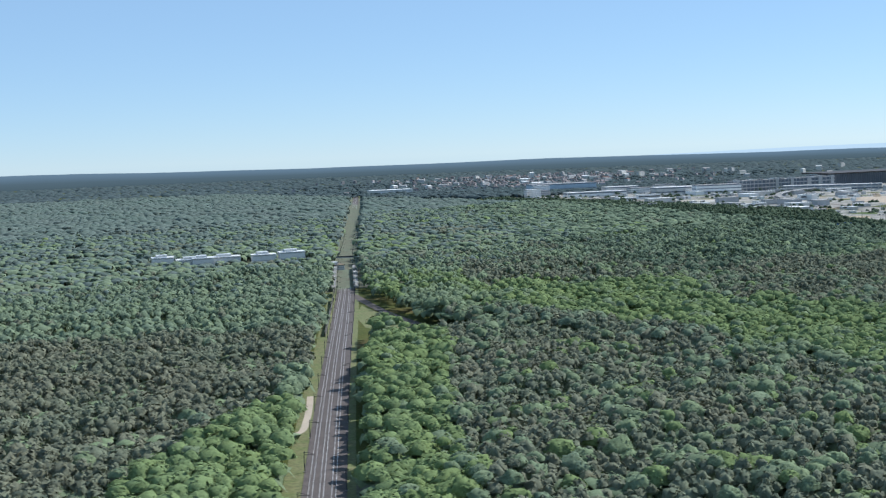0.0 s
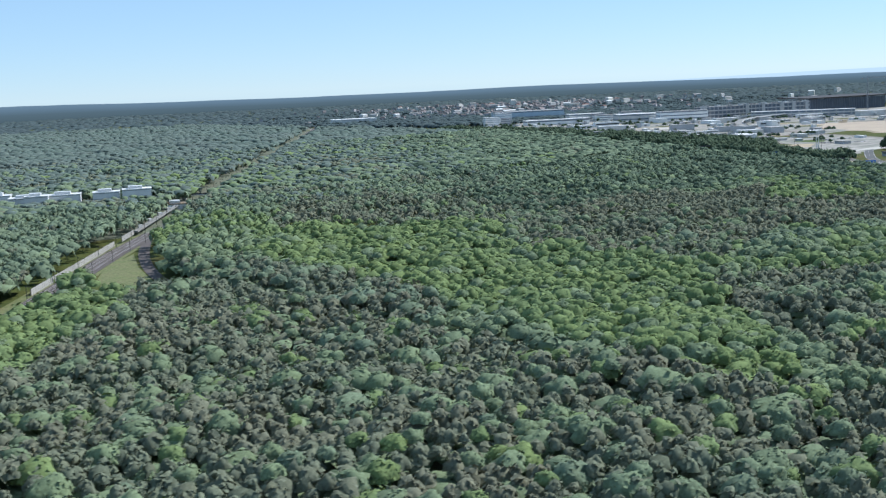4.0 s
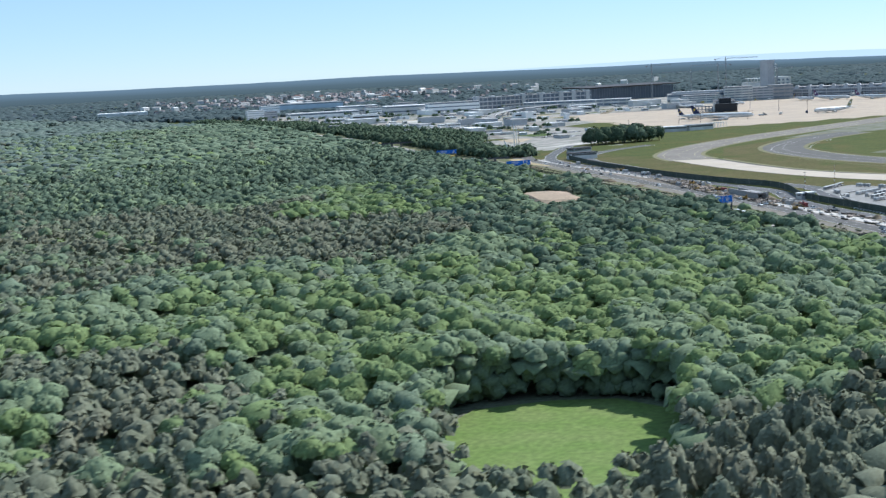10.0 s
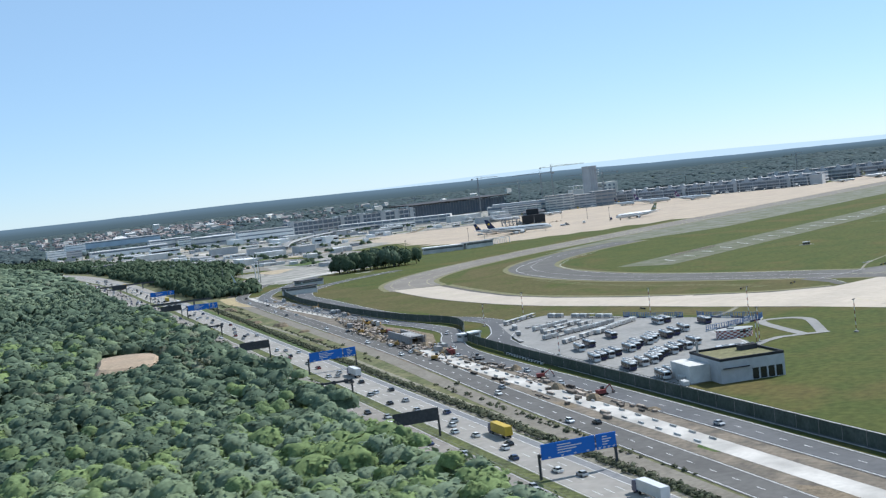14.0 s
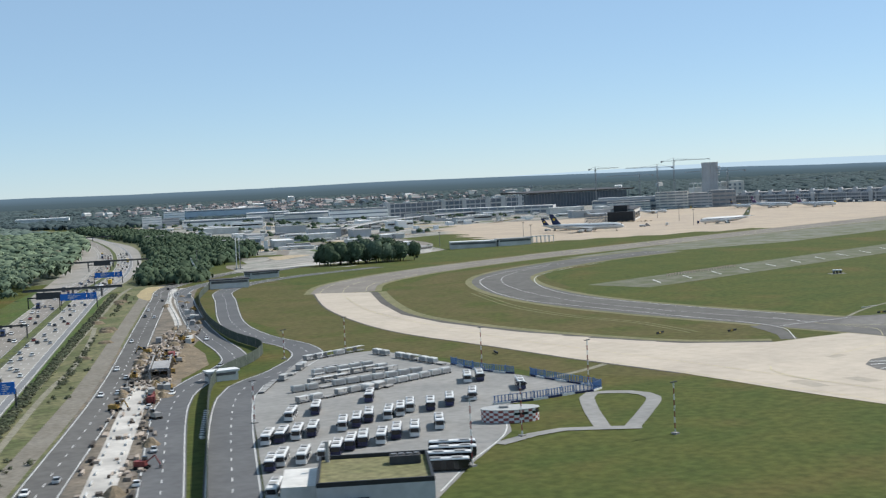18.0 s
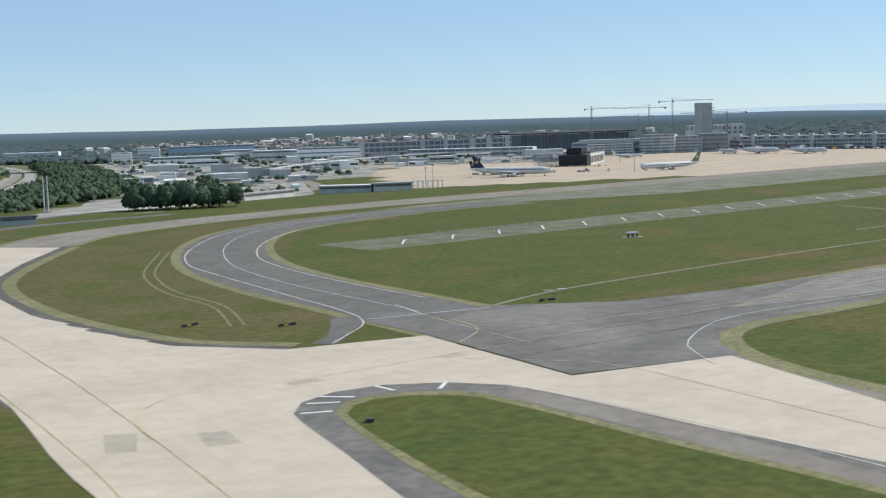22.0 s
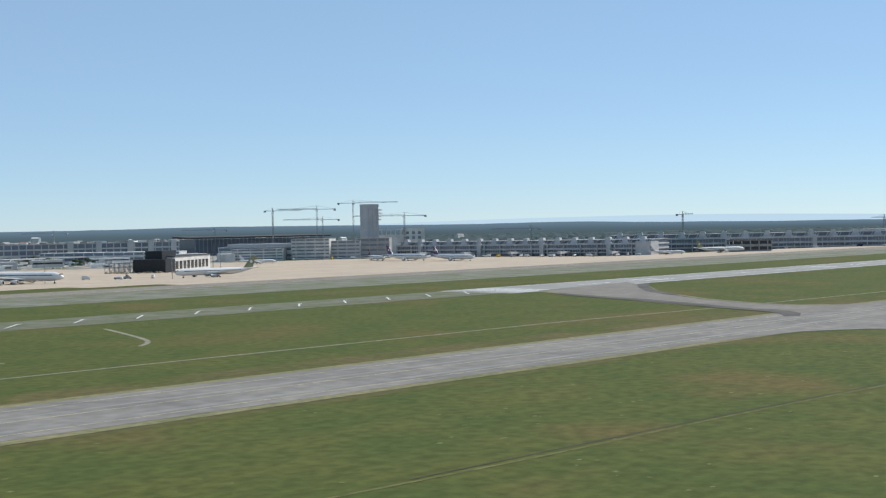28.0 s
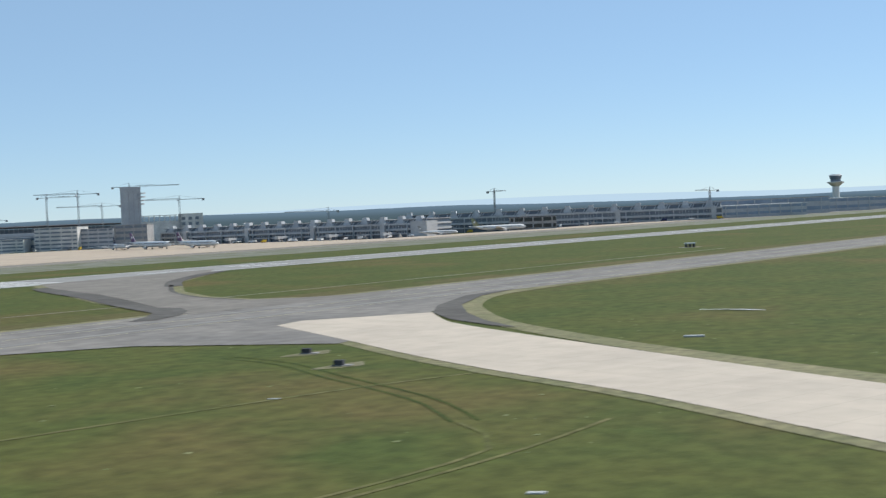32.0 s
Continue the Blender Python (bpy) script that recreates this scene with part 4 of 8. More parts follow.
FACADE_GLASS = material("grey_blue_glazing", (0.15, 0.182, 0.22), 0.4, spec=0.25, second=(0.18, 0.205, 0.235), size=20)
ROOF_GREY = material("grey_roof", (0.256, 0.256, 0.252), 0.85, second=(0.32, 0.312, 0.3), size=16, detail=0.1, fine=3)
ROOF_DARK = material("dark_roof", (0.056, 0.056, 0.06), 0.8, detail=0.15, fine=3)
ROOF_WHITE = material("white_roof", (0.66, 0.66, 0.65), 0.7, second=(0.58, 0.58, 0.57), size=15)
BLACK_CLAD = material("black_cladding", (0.024, 0.0256, 0.0288), 0.6, detail=0.2, fine=3)
SIGN_BLUE = material("blue_sign_face", (0.016, 0.136, 0.496), 0.45)
SIGN_BACK = material("dull_sign_back", (0.048, 0.052, 0.056), 0.7, detail=0.2, fine=1)
FENCE_BLUE = material("blue_screen_mesh", (0.056, 0.128, 0.288), 0.6, second=(0.08, 0.16, 0.32), size=5)
FENCE_GREEN = material("dull_green_barrier", (0.07, 0.085, 0.07), 0.95, spec=0.05, second=(0.095, 0.11, 0.095), size=6, detail=0.2, fine=1)
ROOF_TILE = material("brown_roof_tiles", (0.208, 0.104, 0.076), 0.85, second=(0.16, 0.088, 0.072), size=6)
YELLOW = material("yellow_paint", (0.48, 0.336, 0.04), 0.5, detail=0.1, fine=1)
CRANE_GREY = material("crane_steel", (0.27, 0.28, 0.29), 0.6, 0.2, detail=0.1, fine=2)
NAVY = material("navy_paint", (0.016, 0.024, 0.072), 0.4)
EARTH = material("heaped_earth", (0.216, 0.168, 0.112), 0.95, second=(0.144, 0.116, 0.08), size=7, detail=0.25, fine=1.5, bump=0.4, bump_size=1.5)
SHRUB = material("hedge_leaves", (0.05, 0.062, 0.032), 0.85, second=(0.07, 0.075, 0.042), size=12, detail=0.35, fine=1, random_part="island", spread=0.35)
CAR_COLOURS = [material("car_paint_" + n, c, 0.3, spec=0.5) for n, c in (("white", (0.75, 0.75, 0.74)), ("silver", (0.4, 0.41, 0.42)), ("black", (0.02, 0.02, 0.022)), ("blue", (0.03, 0.05, 0.12)), ("dark_red", (0.2, 0.025, 0.02)))]


def wheel_shape(x, y, r, w):
    return Shape().tube([((x, y - w / 2, r), r, r, (1, 0, 0), (0, 0, 1)), ((x, y + w / 2, r), r, r, (1, 0, 0), (0, 0, 1))], 10)


def profile(s, half, width, top_half=None):
    """A body from a side outline (x, z), with the given half-width low down and higher up."""
    top_half = top_half or half
    zs = [z for _, z in s]
    lo, hi = min(zs), max(zs)

    def w(z):
        return half + (top_half - half) * (z - lo) / max(hi - lo, 1e-6)
    n = len(s)
    return [(x, -w(z), z) for x, z in s] + [(x, w(z), z) for x, z in s], [tuple(range(n)), tuple(reversed(range(n, 2 * n)))] + [(i, n + i, n + (i + 1) % n, (i + 1) % n) for i in range(n)]


# ---- vehicles ----


TRAILER_PALE = material("dusty_trailer_panels", (0.46, 0.46, 0.445), 0.6, random_part="object", spread=0.22, detail=0.1, fine=1)
BUS_NAVY = material("dark_violet_blue_bus_paint", (0.035, 0.038, 0.085), 0.35, random_part="object", spread=0.3)
BUS_BLACK = material("black_bus_glazing", (0.012, 0.013, 0.016), 0.2, spec=0.5)


def make_bus(m, label, paint=WHITE, skirt=WHITE, high=1.3):
    b = thing("airport_bus", m, label, "bus", "buses in the yard")
    body = part("body", Shape().add(*profile([(-6, 0.4), (6, 0.4), (6.1, 1.2), (6.05, 2.8), (-6.1, 2.8), (-6.1, 0.7)], 1.35, 0, 1.29)), paint, b)
    part("roof", Shape().add(*profile([(-6.08, 2.8), (6.05, 2.8), (5.9, 3.05), (5.5, 3.14), (-5.6, 3.14), (-5.95, 3.05)], 1.29, 0, 1.12)), WHITE, b)
    for side in (-1, 1):
        part("side_window", Shape().box(-5.7, side * 1.32 - 0.05, high, 5.4, side * 1.32 + 0.05, 2.62), BUS_BLACK, b)
        for x in (-3.0, 0.2, 3.2):
            part("door", Shape().box(x - 0.65, side * 1.36 - 0.05, 0.5, x + 0.65, side * 1.36 + 0.04, 2.5), GLASS, body)
        part("mirror", Shape().box(6.0, side * 1.5 - 0.14, 1.9, 6.25, side * 1.5 + 0.14, 2.5), TYRE, b)
    part("windscreen", Shape().box(6.0, -1.15, 1.55, 6.16, 1.15, 2.7), BUS_BLACK, b)
    part("rear_window", Shape().box(-6.17, -1.1, 1.4, -6.05, 1.1, 2.5), BUS_BLACK, b)
    part("bumper", Shape().box(5.98, -1.28, 0.4, 6.2, 1.28, 0.95), skirt, b)
    for x in (-3.2, 2.2):
        part("roof_unit", Shape().box(x - 1.3, -0.8, 3.12, x + 1.3, 0.8, 3.4), ROOF_GREY, b)
    for x in (-3.6, 3.9):
        for y in (-1.15, 1.15):
            part("wheel", wheel_shape(x, y, 0.5, 0.3), TYRE, b)
    return b


def make_car(m, paint, label, group="cars on the road"):
    c = thing("car", m, label, "car", group)
    part("body", Shape().add(*profile([(-2.2, 0.3), (2.2, 0.3), (2.25, 0.7), (1.2, 0.92), (-2.1, 0.98), (-2.25, 0.6)], 0.9, 0, 0.86)), paint, c)
    part("cabin", Shape().add(*profile([(-1.9, 0.96), (1.1, 0.92), (0.35, 1.42), (-1.3, 1.45)], 0.84, 0, 0.66)), GLASS, c)
    part("roof", Shape().box(-1.25, -0.64, 1.44, 0.32, 0.64, 1.5), paint, c)
    for x in (-1.35, 1.4):
        for y in (-0.8, 0.8):
            part("wheel", wheel_shape(x, y, 0.33, 0.2), TYRE, c)
    return c


def make_lorry(m, paint, label):
    c = thing("lorry", m, label, "lorry", "lorries on the road")
    part("trailer", Shape().box(-8, -1.27, 1.1, 4.6, 1.27, 4.0), paint, c)
    cab = part("cab", Shape().add(*profile([(5.2, 0.5), (7.4, 0.5), (7.4, 1.8), (7.1, 3.2), (5.2, 3.4)], 1.22, 0, 1.15)), CAR_COLOURS[3], c)
    part("windscreen", Shape().box(7.2, -1.05, 1.85, 7.42, 1.05, 2.7), GLASS, cab)
    part("chassis", Shape().box(-7.5, -0.5, 0.6, 6.5, 0.5, 1.1), TYRE, c)
    for x in (-6.4, -5.1, 3.4, 6.2):
        for y in (-1.05, 1.05):
            part("wheel", wheel_shape(x, y, 0.5, 0.3), TYRE, c)
    return c


def make_trolley(m, kind, label):
    c = thing("baggage_trailer", m, label, "trailer", "trailers in the yard")
    part("bed", Shape().box(-2.4, -1.1, 0.5, 2.4, 1.1, 0.7), ROOF_GREY, c)
    if kind == 1:
        part("box", Shape().add(*profile([(-2.2, 0.7), (2.2, 0.7), (2.3, 2.0), (2.0, 2.3), (-2.0, 2.3), (-2.3, 2.0)], 1.05, 0)), TRAILER_PALE, c)
        part("curtain", Shape().box(-1.9, -1.09, 0.8, 1.9, -1.03, 1.9), ROOF_GREY, c)
    elif kind == 2:
        part("canopy", Shape().box(-2.4, -1.15, 2.2, 2.4, 1.15, 2.32), TRAILER_PALE, c)
        for x in (-2.3, 2.3):
            for y in (-1.05, 1.05):
                part("post", Shape().box(x - 0.06, y - 0.06, 0.7, x + 0.06, y + 0.06, 2.2), STEEL, c)
        part("end_panel", Shape().box(-2.35, -1.0, 0.7, -2.28, 1.0, 2.2), ROOF_GREY, c)
    part("drawbar", Shape().beam((2.4, 0, 0.55), (3.4, 0, 0.5), 0.12), STEEL, c)
    for x in (-1.6, 1.6):
        for y in (-0.9, 0.9):
            part("wheel", wheel_shape(x, y, 0.28, 0.2), TYRE, c)
    return c


BUS_TURN = 228.0
spots = [(1262, 276), (1267, 278.5), (1272, 276), (1278, 275), (1283, 276), (1290, 279), (1295, 280), (1300, 278), (1307, 280), (1312, 278), (1323, 280),
         (1280, 304), (1284.5, 303.5), (1289.5, 303), (1295, 303), (1305, 328), (1316, 330), (1305, 302), (1311, 303), (1318, 306), (1324, 304), (1330, 305.5), (1336, 308), (1341, 304),
         (1350, 305), (1361, 306), (1340, 333), (1384, 333), (1389, 332), (1384, 307)]
fwd = Vector((math.cos(radians(BUS_TURN)), math.sin(radians(BUS_TURN))))
kinds_of_bus = {}
BUS_KINDS = [("white airport bus with dark windows parked in a row", WHITE, WHITE, 1.3), ("dark violet-blue airport bus with a white roof parked in a row", BUS_NAVY, BUS_NAVY, 1.2), ("black-glazed airport bus with a white roof and skirt, parked broadside", BUS_BLACK, WHITE, 0.9)]


def bus_at(p, k):
    if k in kinds_of_bus:
        return copy_thing(kinds_of_bus[k], p)
    kinds_of_bus[k] = make_bus(p, *BUS_KINDS[k])
    return kinds_of_bus[k]


dark_ones = (0, 4, 5, 6, 8, 12, 14, 16, 18, 19, 23, 24, 26, 28, 29)
for i, (x, y) in enumerate(spots):
    bus_at(place(x - fwd.x * 6, y - fwd.y * 6, 0.18, BUS_TURN + random.uniform(-2, 2)), 1 if i in dark_ones else 0)
for x, y in ((1290.5, 242), (1296, 247), (1301.5, 251), (1306, 256)):
    bus_at(place(x, y, 0.18, 137), 2)
for x, y in ((1250, 256), (1256, 256)):
    tagged(bus_at(place(x, y, 0.18, BUS_TURN), 0), "white airport bus parked beside the depot building")

kinds = [None] + [make_trolley(place(1352 + 4 * k, 352, 0.18, 20), k, n) for k, n in ((1, "closed white baggage trailer in the yard"), (2, "open baggage trailer with a pale canopy"), (3, "empty flat grey baggage trailer"))]
strings = [((1325, 352), (1398, 357), 1), ((1337, 372), (1392, 366), 1), ((1350, 380), (1396, 378), 2), ((1352, 388), (1392, 386), 2), ((1365, 398), (1398, 395), 1), ((1375, 410), (1398, 408), 3),
           ((1386, 432), (1420, 436), 2), ((1416, 424), (1409, 372), 1), ((1345, 392), (1378, 420), 2), ((1330, 380), (1350, 400), 3)]
for (xa, ya), (xb, yb), k in strings:
    length = math.hypot(xb - xa, yb - ya)
    turn = math.degrees(math.atan2(yb - ya, xb - xa))
    n = int(length / 5.5)
    for i in range(n):
        if random.random() < 0.1:
            continue
        t = (i + 0.5) / n
        copy_thing(kinds[k if random.random() < 0.8 else random.choice((1, 2, 3))], place(xa + (xb - xa) * t, ya + (yb - ya) * t, 0.18, turn + random.uniform(-2, 2)))

cars = [make_car(place(-5 + 0 * k, -20, 0.2), p, n) for k, (p, n) in enumerate(zip(CAR_COLOURS, ("white car driving on the motorway", "silver car driving on the motorway", "black car driving on the motorway", "dark blue car driving on the motorway", "dark red car driving on the motorway")))]
lorries = [make_lorry(place(-5, -40, 0.2), p, n) for p, n in ((WHITE, "articulated lorry with a white box trailer"), (YELLOW, "articulated lorry with a yellow box trailer"), (ROOF_GREY, "articulated lorry with a grey box trailer"))]


def along(line, d, s):
    q = offset(line, d)
    seg = np.concatenate([[0], np.cumsum(np.linalg.norm(np.diff(q, axis=0), axis=1))])
    p, p2 = ([np.interp(v, seg, q[:, k]) for k in (0, 1)] for v in (s, s + 2))
    return p[0], p[1], math.degrees(math.atan2(p2[1] - p[1], p2[0] - p[0]))


used = set()
for d, back, gap in ((14.5, True, 72), (11.1, True, 58), (7.8, True, 50), (4.6, True, 62), (-4.6, False, 56), (-7.8, False, 42), (-11.1, False, 48), (-14.5, False, 80)):
    s = 480 + random.uniform(0, gap)
    while s < 2100:
        x, y, a = along(MOTORWAY, d, s)
        slow = abs(d) > 14 and random.random() < 0.3
        pool = lorries if slow else cars
        k = random.randrange(len(pool)) if slow else random.choices(range(5), (34, 22, 26, 12, 6))[0]
        ob, p = pool[k], place(x, y, level(x, y) + 0.1, a + (180 if back else 0))
        if (slow, k) in used:
            copy_thing(ob, p)
        else:
            ob.matrix_world = p
            used.add((slow, k))
        s += gap * (0.45 + 1.1 * random.random()) + (12 if slow else 0)
for line, d, label in ((ROAD_A, -2.8, "car on the road beside the roadworks"), (ROAD_A, 2.8, "car on the road beside the roadworks"), (ROAD_B, 2.8, "car on the airport road")):
    for s in np.arange(250, 950, 95.0):
        x, y, a = along(line, d, s + random.uniform(-35, 35))
        tagged(copy_thing(cars[random.choice((0, 0, 1, 2))], place(x, y, level(x, y) + 0.18, a + (180 if d > 0 else 0))), label)

# ---- motorway furniture ----


def gantry(x0, y0, x1, y1, label, face, panels, back=False, height=6.2, panel_high=4.2):
    """A beam across a carriageway on two posts, with sign panels."""
    L, turn = math.hypot(x1 - x0, y1 - y0), math.degrees(math.atan2(y1 - y0, x1 - x0))
    g = thing("sign_gantry", (x0, y0, None, turn), label, "road sign", "gantries over the motorway")
    for x in (0, L):
        part("post", Shape().box(x - 0.3, -0.3, 0, x + 0.3, 0.3, height + 1), SIGN_BACK, g)
    part("beam", Shape().box(-0.3, -0.35, height, L + 0.3, 0.35, height + 0.8), SIGN_BACK, g)
    for a, b in panels:
        p = part("sign_panel", Shape().box(a * L, -0.75, height - 0.6, b * L, -0.45, height - 0.6 + panel_high), face, g)
        if not back:
            bars = Shape()
            for k in range(4):
                w = (b - a) * L * (0.25 + 0.1 * ((k * 7) % 3))
                bars.box((a + (b - a) * 0.3) * L, -0.79, height + 0.5 + 0.7 * k, (a + (b - a) * 0.3) * L + w, -0.75, height + 0.8 + 0.7 * k)
            for k in range(4):
                c = (a + (b - a) * (0.14 + 0.24 * k)) * L
                bars.add([(c - 0.5, -0.79, height), (c + 0.5, -0.79, height), (c, -0.79, height - 0.5)], [(0, 1, 2)])
            part("lettering", bars, PAINT_WHITE, p)
    return g


cross = Vector((0.854, -0.52))


def gantry_at(y, near, back, label, panels, **kw):
    """A gantry over the near or the far carriageway at y along the motorway."""
    line_x = np.interp(y, [q[1] for q in MOTORWAY], [q[0] for q in MOTORWAY])
    a, b = (-21.5, -0.6) if near else (0.6, 23.5)
    return gantry(line_x + cross.x * a, y + cross.y * a, line_x + cross.x * b, y + cross.y * b, label, SIGN_BACK if back else SIGN_BLUE, panels, back, **kw)


for y in (212, 441, 775, 1000):
    gantry_at(y, False, False, "gantry with a wide bright blue direction sign over the motorway", [(0.02, 0.72), (0.74, 1.0)])
for y in (280, 512, 795, 1190):
    gantry_at(y, True, True, "gantry with the dark back of a wide sign panel", [(0.25, 1.0)])
for y in (372, 640):
    gantry_at(y, True, True, "thin gantry with small lane signal boxes", [(0.1, 0.17), (0.35, 0.42), (0.6, 0.67), (0.85, 0.92)], panel_high=1.8)


def bridge(y, label, half):
    line_x = np.interp(y, [q[1] for q in MOTORWAY], [q[0] for q in MOTORWAY])
    b = thing("road_bridge", (line_x - cross.x * half, y - cross.y * half, None, math.degrees(math.atan2(cross.y, cross.x))), label, "bridge")
    part("deck", Shape().box(0, -2.2, 5.6, 2 * half, 2.2, 6.4), BRIDGE_GREY, b)
    for v in (-2.2, 2.0):
        part("parapet", Shape().box(0, v, 6.4, 2 * half, v + 0.2, 7.2), SIGN_BACK, b)
    for x in (half * 0.42, half, half * 1.58):
        part("pier", Shape().box(x - 0.6, -1.8, 0, x + 0.6, 1.8, 5.6), BRIDGE_GREY, b)


BRIDGE_GREY = material("weathered_bridge_concrete", (0.15, 0.148, 0.145), 0.85, second=(0.11, 0.11, 0.108), size=9, detail=0.15, fine=1.5)
for y, half in ((858, 34), (1246, 44), (1990, 42)):
    bridge(y, "dark grey concrete road bridge across the motorway", half)

# hedge and screens beside the motorway
TRACK_A = smoothed([(1085, 140), (1140, 226), (1194, 316), (1284, 461), (1366, 592), (1449, 725), (1512, 825), (1560, 895)], 14)
TRACK_B = smoothed([(1092, 138), (1145, 222), (1197, 311), (1281, 446), (1323, 508), (1372, 590), (1404, 648)], 14)
hx, hy, hr = [], [], []
for s in np.arange(250, 1350, 1.7):
    for d, share, lo, hi in ((-22.3, 0.85, 0.7, 1.25), (-23.6, 0.9, 0.8, 1.6), (-24.9, 0.8, 0.7, 1.4), (-32.5, 0.34, 0.5, 1.2), (-34.0, 0.3, 0.5, 1.1), (-39, 0.03, 0.6, 1.6)):
        if random.random() > share * (1.0 if d > -26 else 0.6 + 0.8 * math.sin(s * 0.021)):
            continue
        x, y, _ = along(MOTORWAY, d - max(0, s - 900) * 0.012 + random.uniform(-0.8, 0.8), s)
        hx.append(x), hy.append(y), hr.append(random.uniform(lo, hi))
hx, hy, hr = np.array(hx), np.array(hy), np.array(hr)
tagged(scatter_mesh("motorway_hedge", MIDDLE_PINE, hx, hy, hr * 0.35, hr * 1.25, hr, SHRUB), "dense dark green hedge and scrub along the motorway", "hedge", kind="stuff")
structure("meadow_strip", ribbon(Shape(), MOTORWAY[3:-3], -20.8, -62, 0.03), material("weedy_meadow", (0.08, 0.092, 0.034), 0.95, second=(0.15, 0.142, 0.07), size=20, detail=0.4, fine=3), "weedy yellow-green strip between the roads", "verge")
TRACK = material("pale_gravel_track", (0.24, 0.222, 0.17), 0.95, second=(0.18, 0.17, 0.12), size=7, detail=0.25, fine=1.5)
for q, w in ((TRACK_A, 1.5), (TRACK_B, 1.2)):
    structure("track", ribbon(Shape(), q, w, -w, 0.09), TRACK, "pale gravel track along the motorway", "path")
GRAVEL = material("dark_verge_gravel", (0.15, 0.14, 0.125), 0.95, second=(0.115, 0.11, 0.09), size=12, detail=0.25, fine=1.5)
structure("gravel_verge", ribbon(Shape(), ROAD_A[:-8], 14.5, 7.2, 0.1), material("rolled_brown_earth", (0.17, 0.152, 0.122), 0.95, second=(0.2, 0.182, 0.15), size=18, detail=0.2, fine=2), "wide haul strip of rolled brown earth beside the road", "verge")
structure("works_corner", flat([(1322, 432), (1336, 440), (1360, 462), (1378, 494), (1400, 548), (1392, 552), (1350, 490), (1322, 448)], 0.085), EARTH, "bare brown earth of the roadworks in the bend of the road", "ground")
structure("sandy_bank", flat([tuple(q) for q in smoothed([(1504, 770), (1512, 772), (1530, 798), (1548, 826), (1566, 850), (1574, 866), (1568, 880), (1556, 868), (1534, 836), (1516, 806)], 6, closed=True)], 0.11), material("yellow_sand", (0.4, 0.32, 0.17), 0.95, second=(0.3, 0.24, 0.14), size=8, detail=0.25, fine=1.5), "yellow sandy bank in the bend of the road", "ground")
r8 = random.Random(5)
for x, y, r in ((1401, 627, 3.4), (1396, 619, 2.6), (1373, 576, 2.4), (1414, 665, 3.0), (1339, 530, 2.2), (1488, 778, 3.2), (1480, 764, 2.4), (1430, 690, 2.0)):
    ring = [(r * (0.8 + 0.4 * r8.random()) * math.cos(a), r * (0.8 + 0.4 * r8.random()) * 1.5 * math.sin(a)) for a in np.arange(0, 6.2, 0.57)]
    h = thing("earth_heap", (x, y, 0, 58), "heap of dark brown earth on the works strip", "heap", "heaps of earth along the works")
    n = len(ring)
    part("mound", Shape().add([(u, v, 0) for u, v in ring] + [(u * 0.55, v * 0.6, r * (0.4 + 0.15 * r8.random())) for u, v in ring] + [(0.1 * r, 0, r * 0.6)], [(i, (i + 1) % n, n + (i + 1) % n, n + i) for i in range(n)] + [(n + i, n + (i + 1) % n, 2 * n) for i in range(n)]), EARTH, h)
    part("clod", Shape().add([(r * 1.2, -0.4, 0), (r * 1.2 + 0.8, -0.3, 0), (r * 1.2 + 0.7, 0.4, 0), (r * 1.2, 0.3, 0), (r * 1.2 + 0.4, 0, 0.5)], [(0, 1, 4), (1, 2, 4), (2, 3, 4), (3, 0, 4)]), EARTH, h)
r7 = random.Random(31)
for k in range(26):
    x, y, a = along(MOTORWAY, r7.uniform(-57, -44), r7.uniform(330, 1150))
    L, w = r7.uniform(5, 16), r7.uniform(2, 4.5)
    o = [(x + L * u * math.cos(radians(a)) - w * v * math.sin(radians(a)), y + L * u * math.sin(radians(a)) + w * v * math.cos(radians(a))) for u, v in ((-1, -0.4), (-0.3, -1), (0.6, -0.8), (1, 0.1), (0.5, 0.9), (-0.5, 0.8))]
    structure("bare_patch", flat(o, 0.066 + 0.003 * (k % 6)), (EARTH, GRAVEL, GRASS_LUSH)[k % 3], ("patch of bare brown earth in the meadow", "patch of grey gravel in the meadow", "patch of fresh green grass in the meadow")[k % 3], "ground")

# barrier between the airport road and the perimeter road
WALL_LINE = [(x, y) for x, y in smoothed([(1085, 20), (1150, 125), (1227, 248), (1308, 378), (1341, 424), (1375, 452), (1398, 480), (1414, 530), (1452, 612), (1518, 728), (1574, 806)], 11)]
fence = thing("boundary_fence", (0, 0, 0), "dull green boundary fence on posts beside the airport road", "fence")
for (xa, ya), (xb, yb) in zip(WALL_LINE[:-1], WALL_LINE[1:]):
    part("fence_panel", Shape().beam((xa, ya, 2.3), (xb, yb, 2.3), 0.15, 4.2), FENCE_GREEN, fence)
    part("post", Shape().post(xa, ya, 0, 4.7, 0.14, n=6), STEEL, fence)

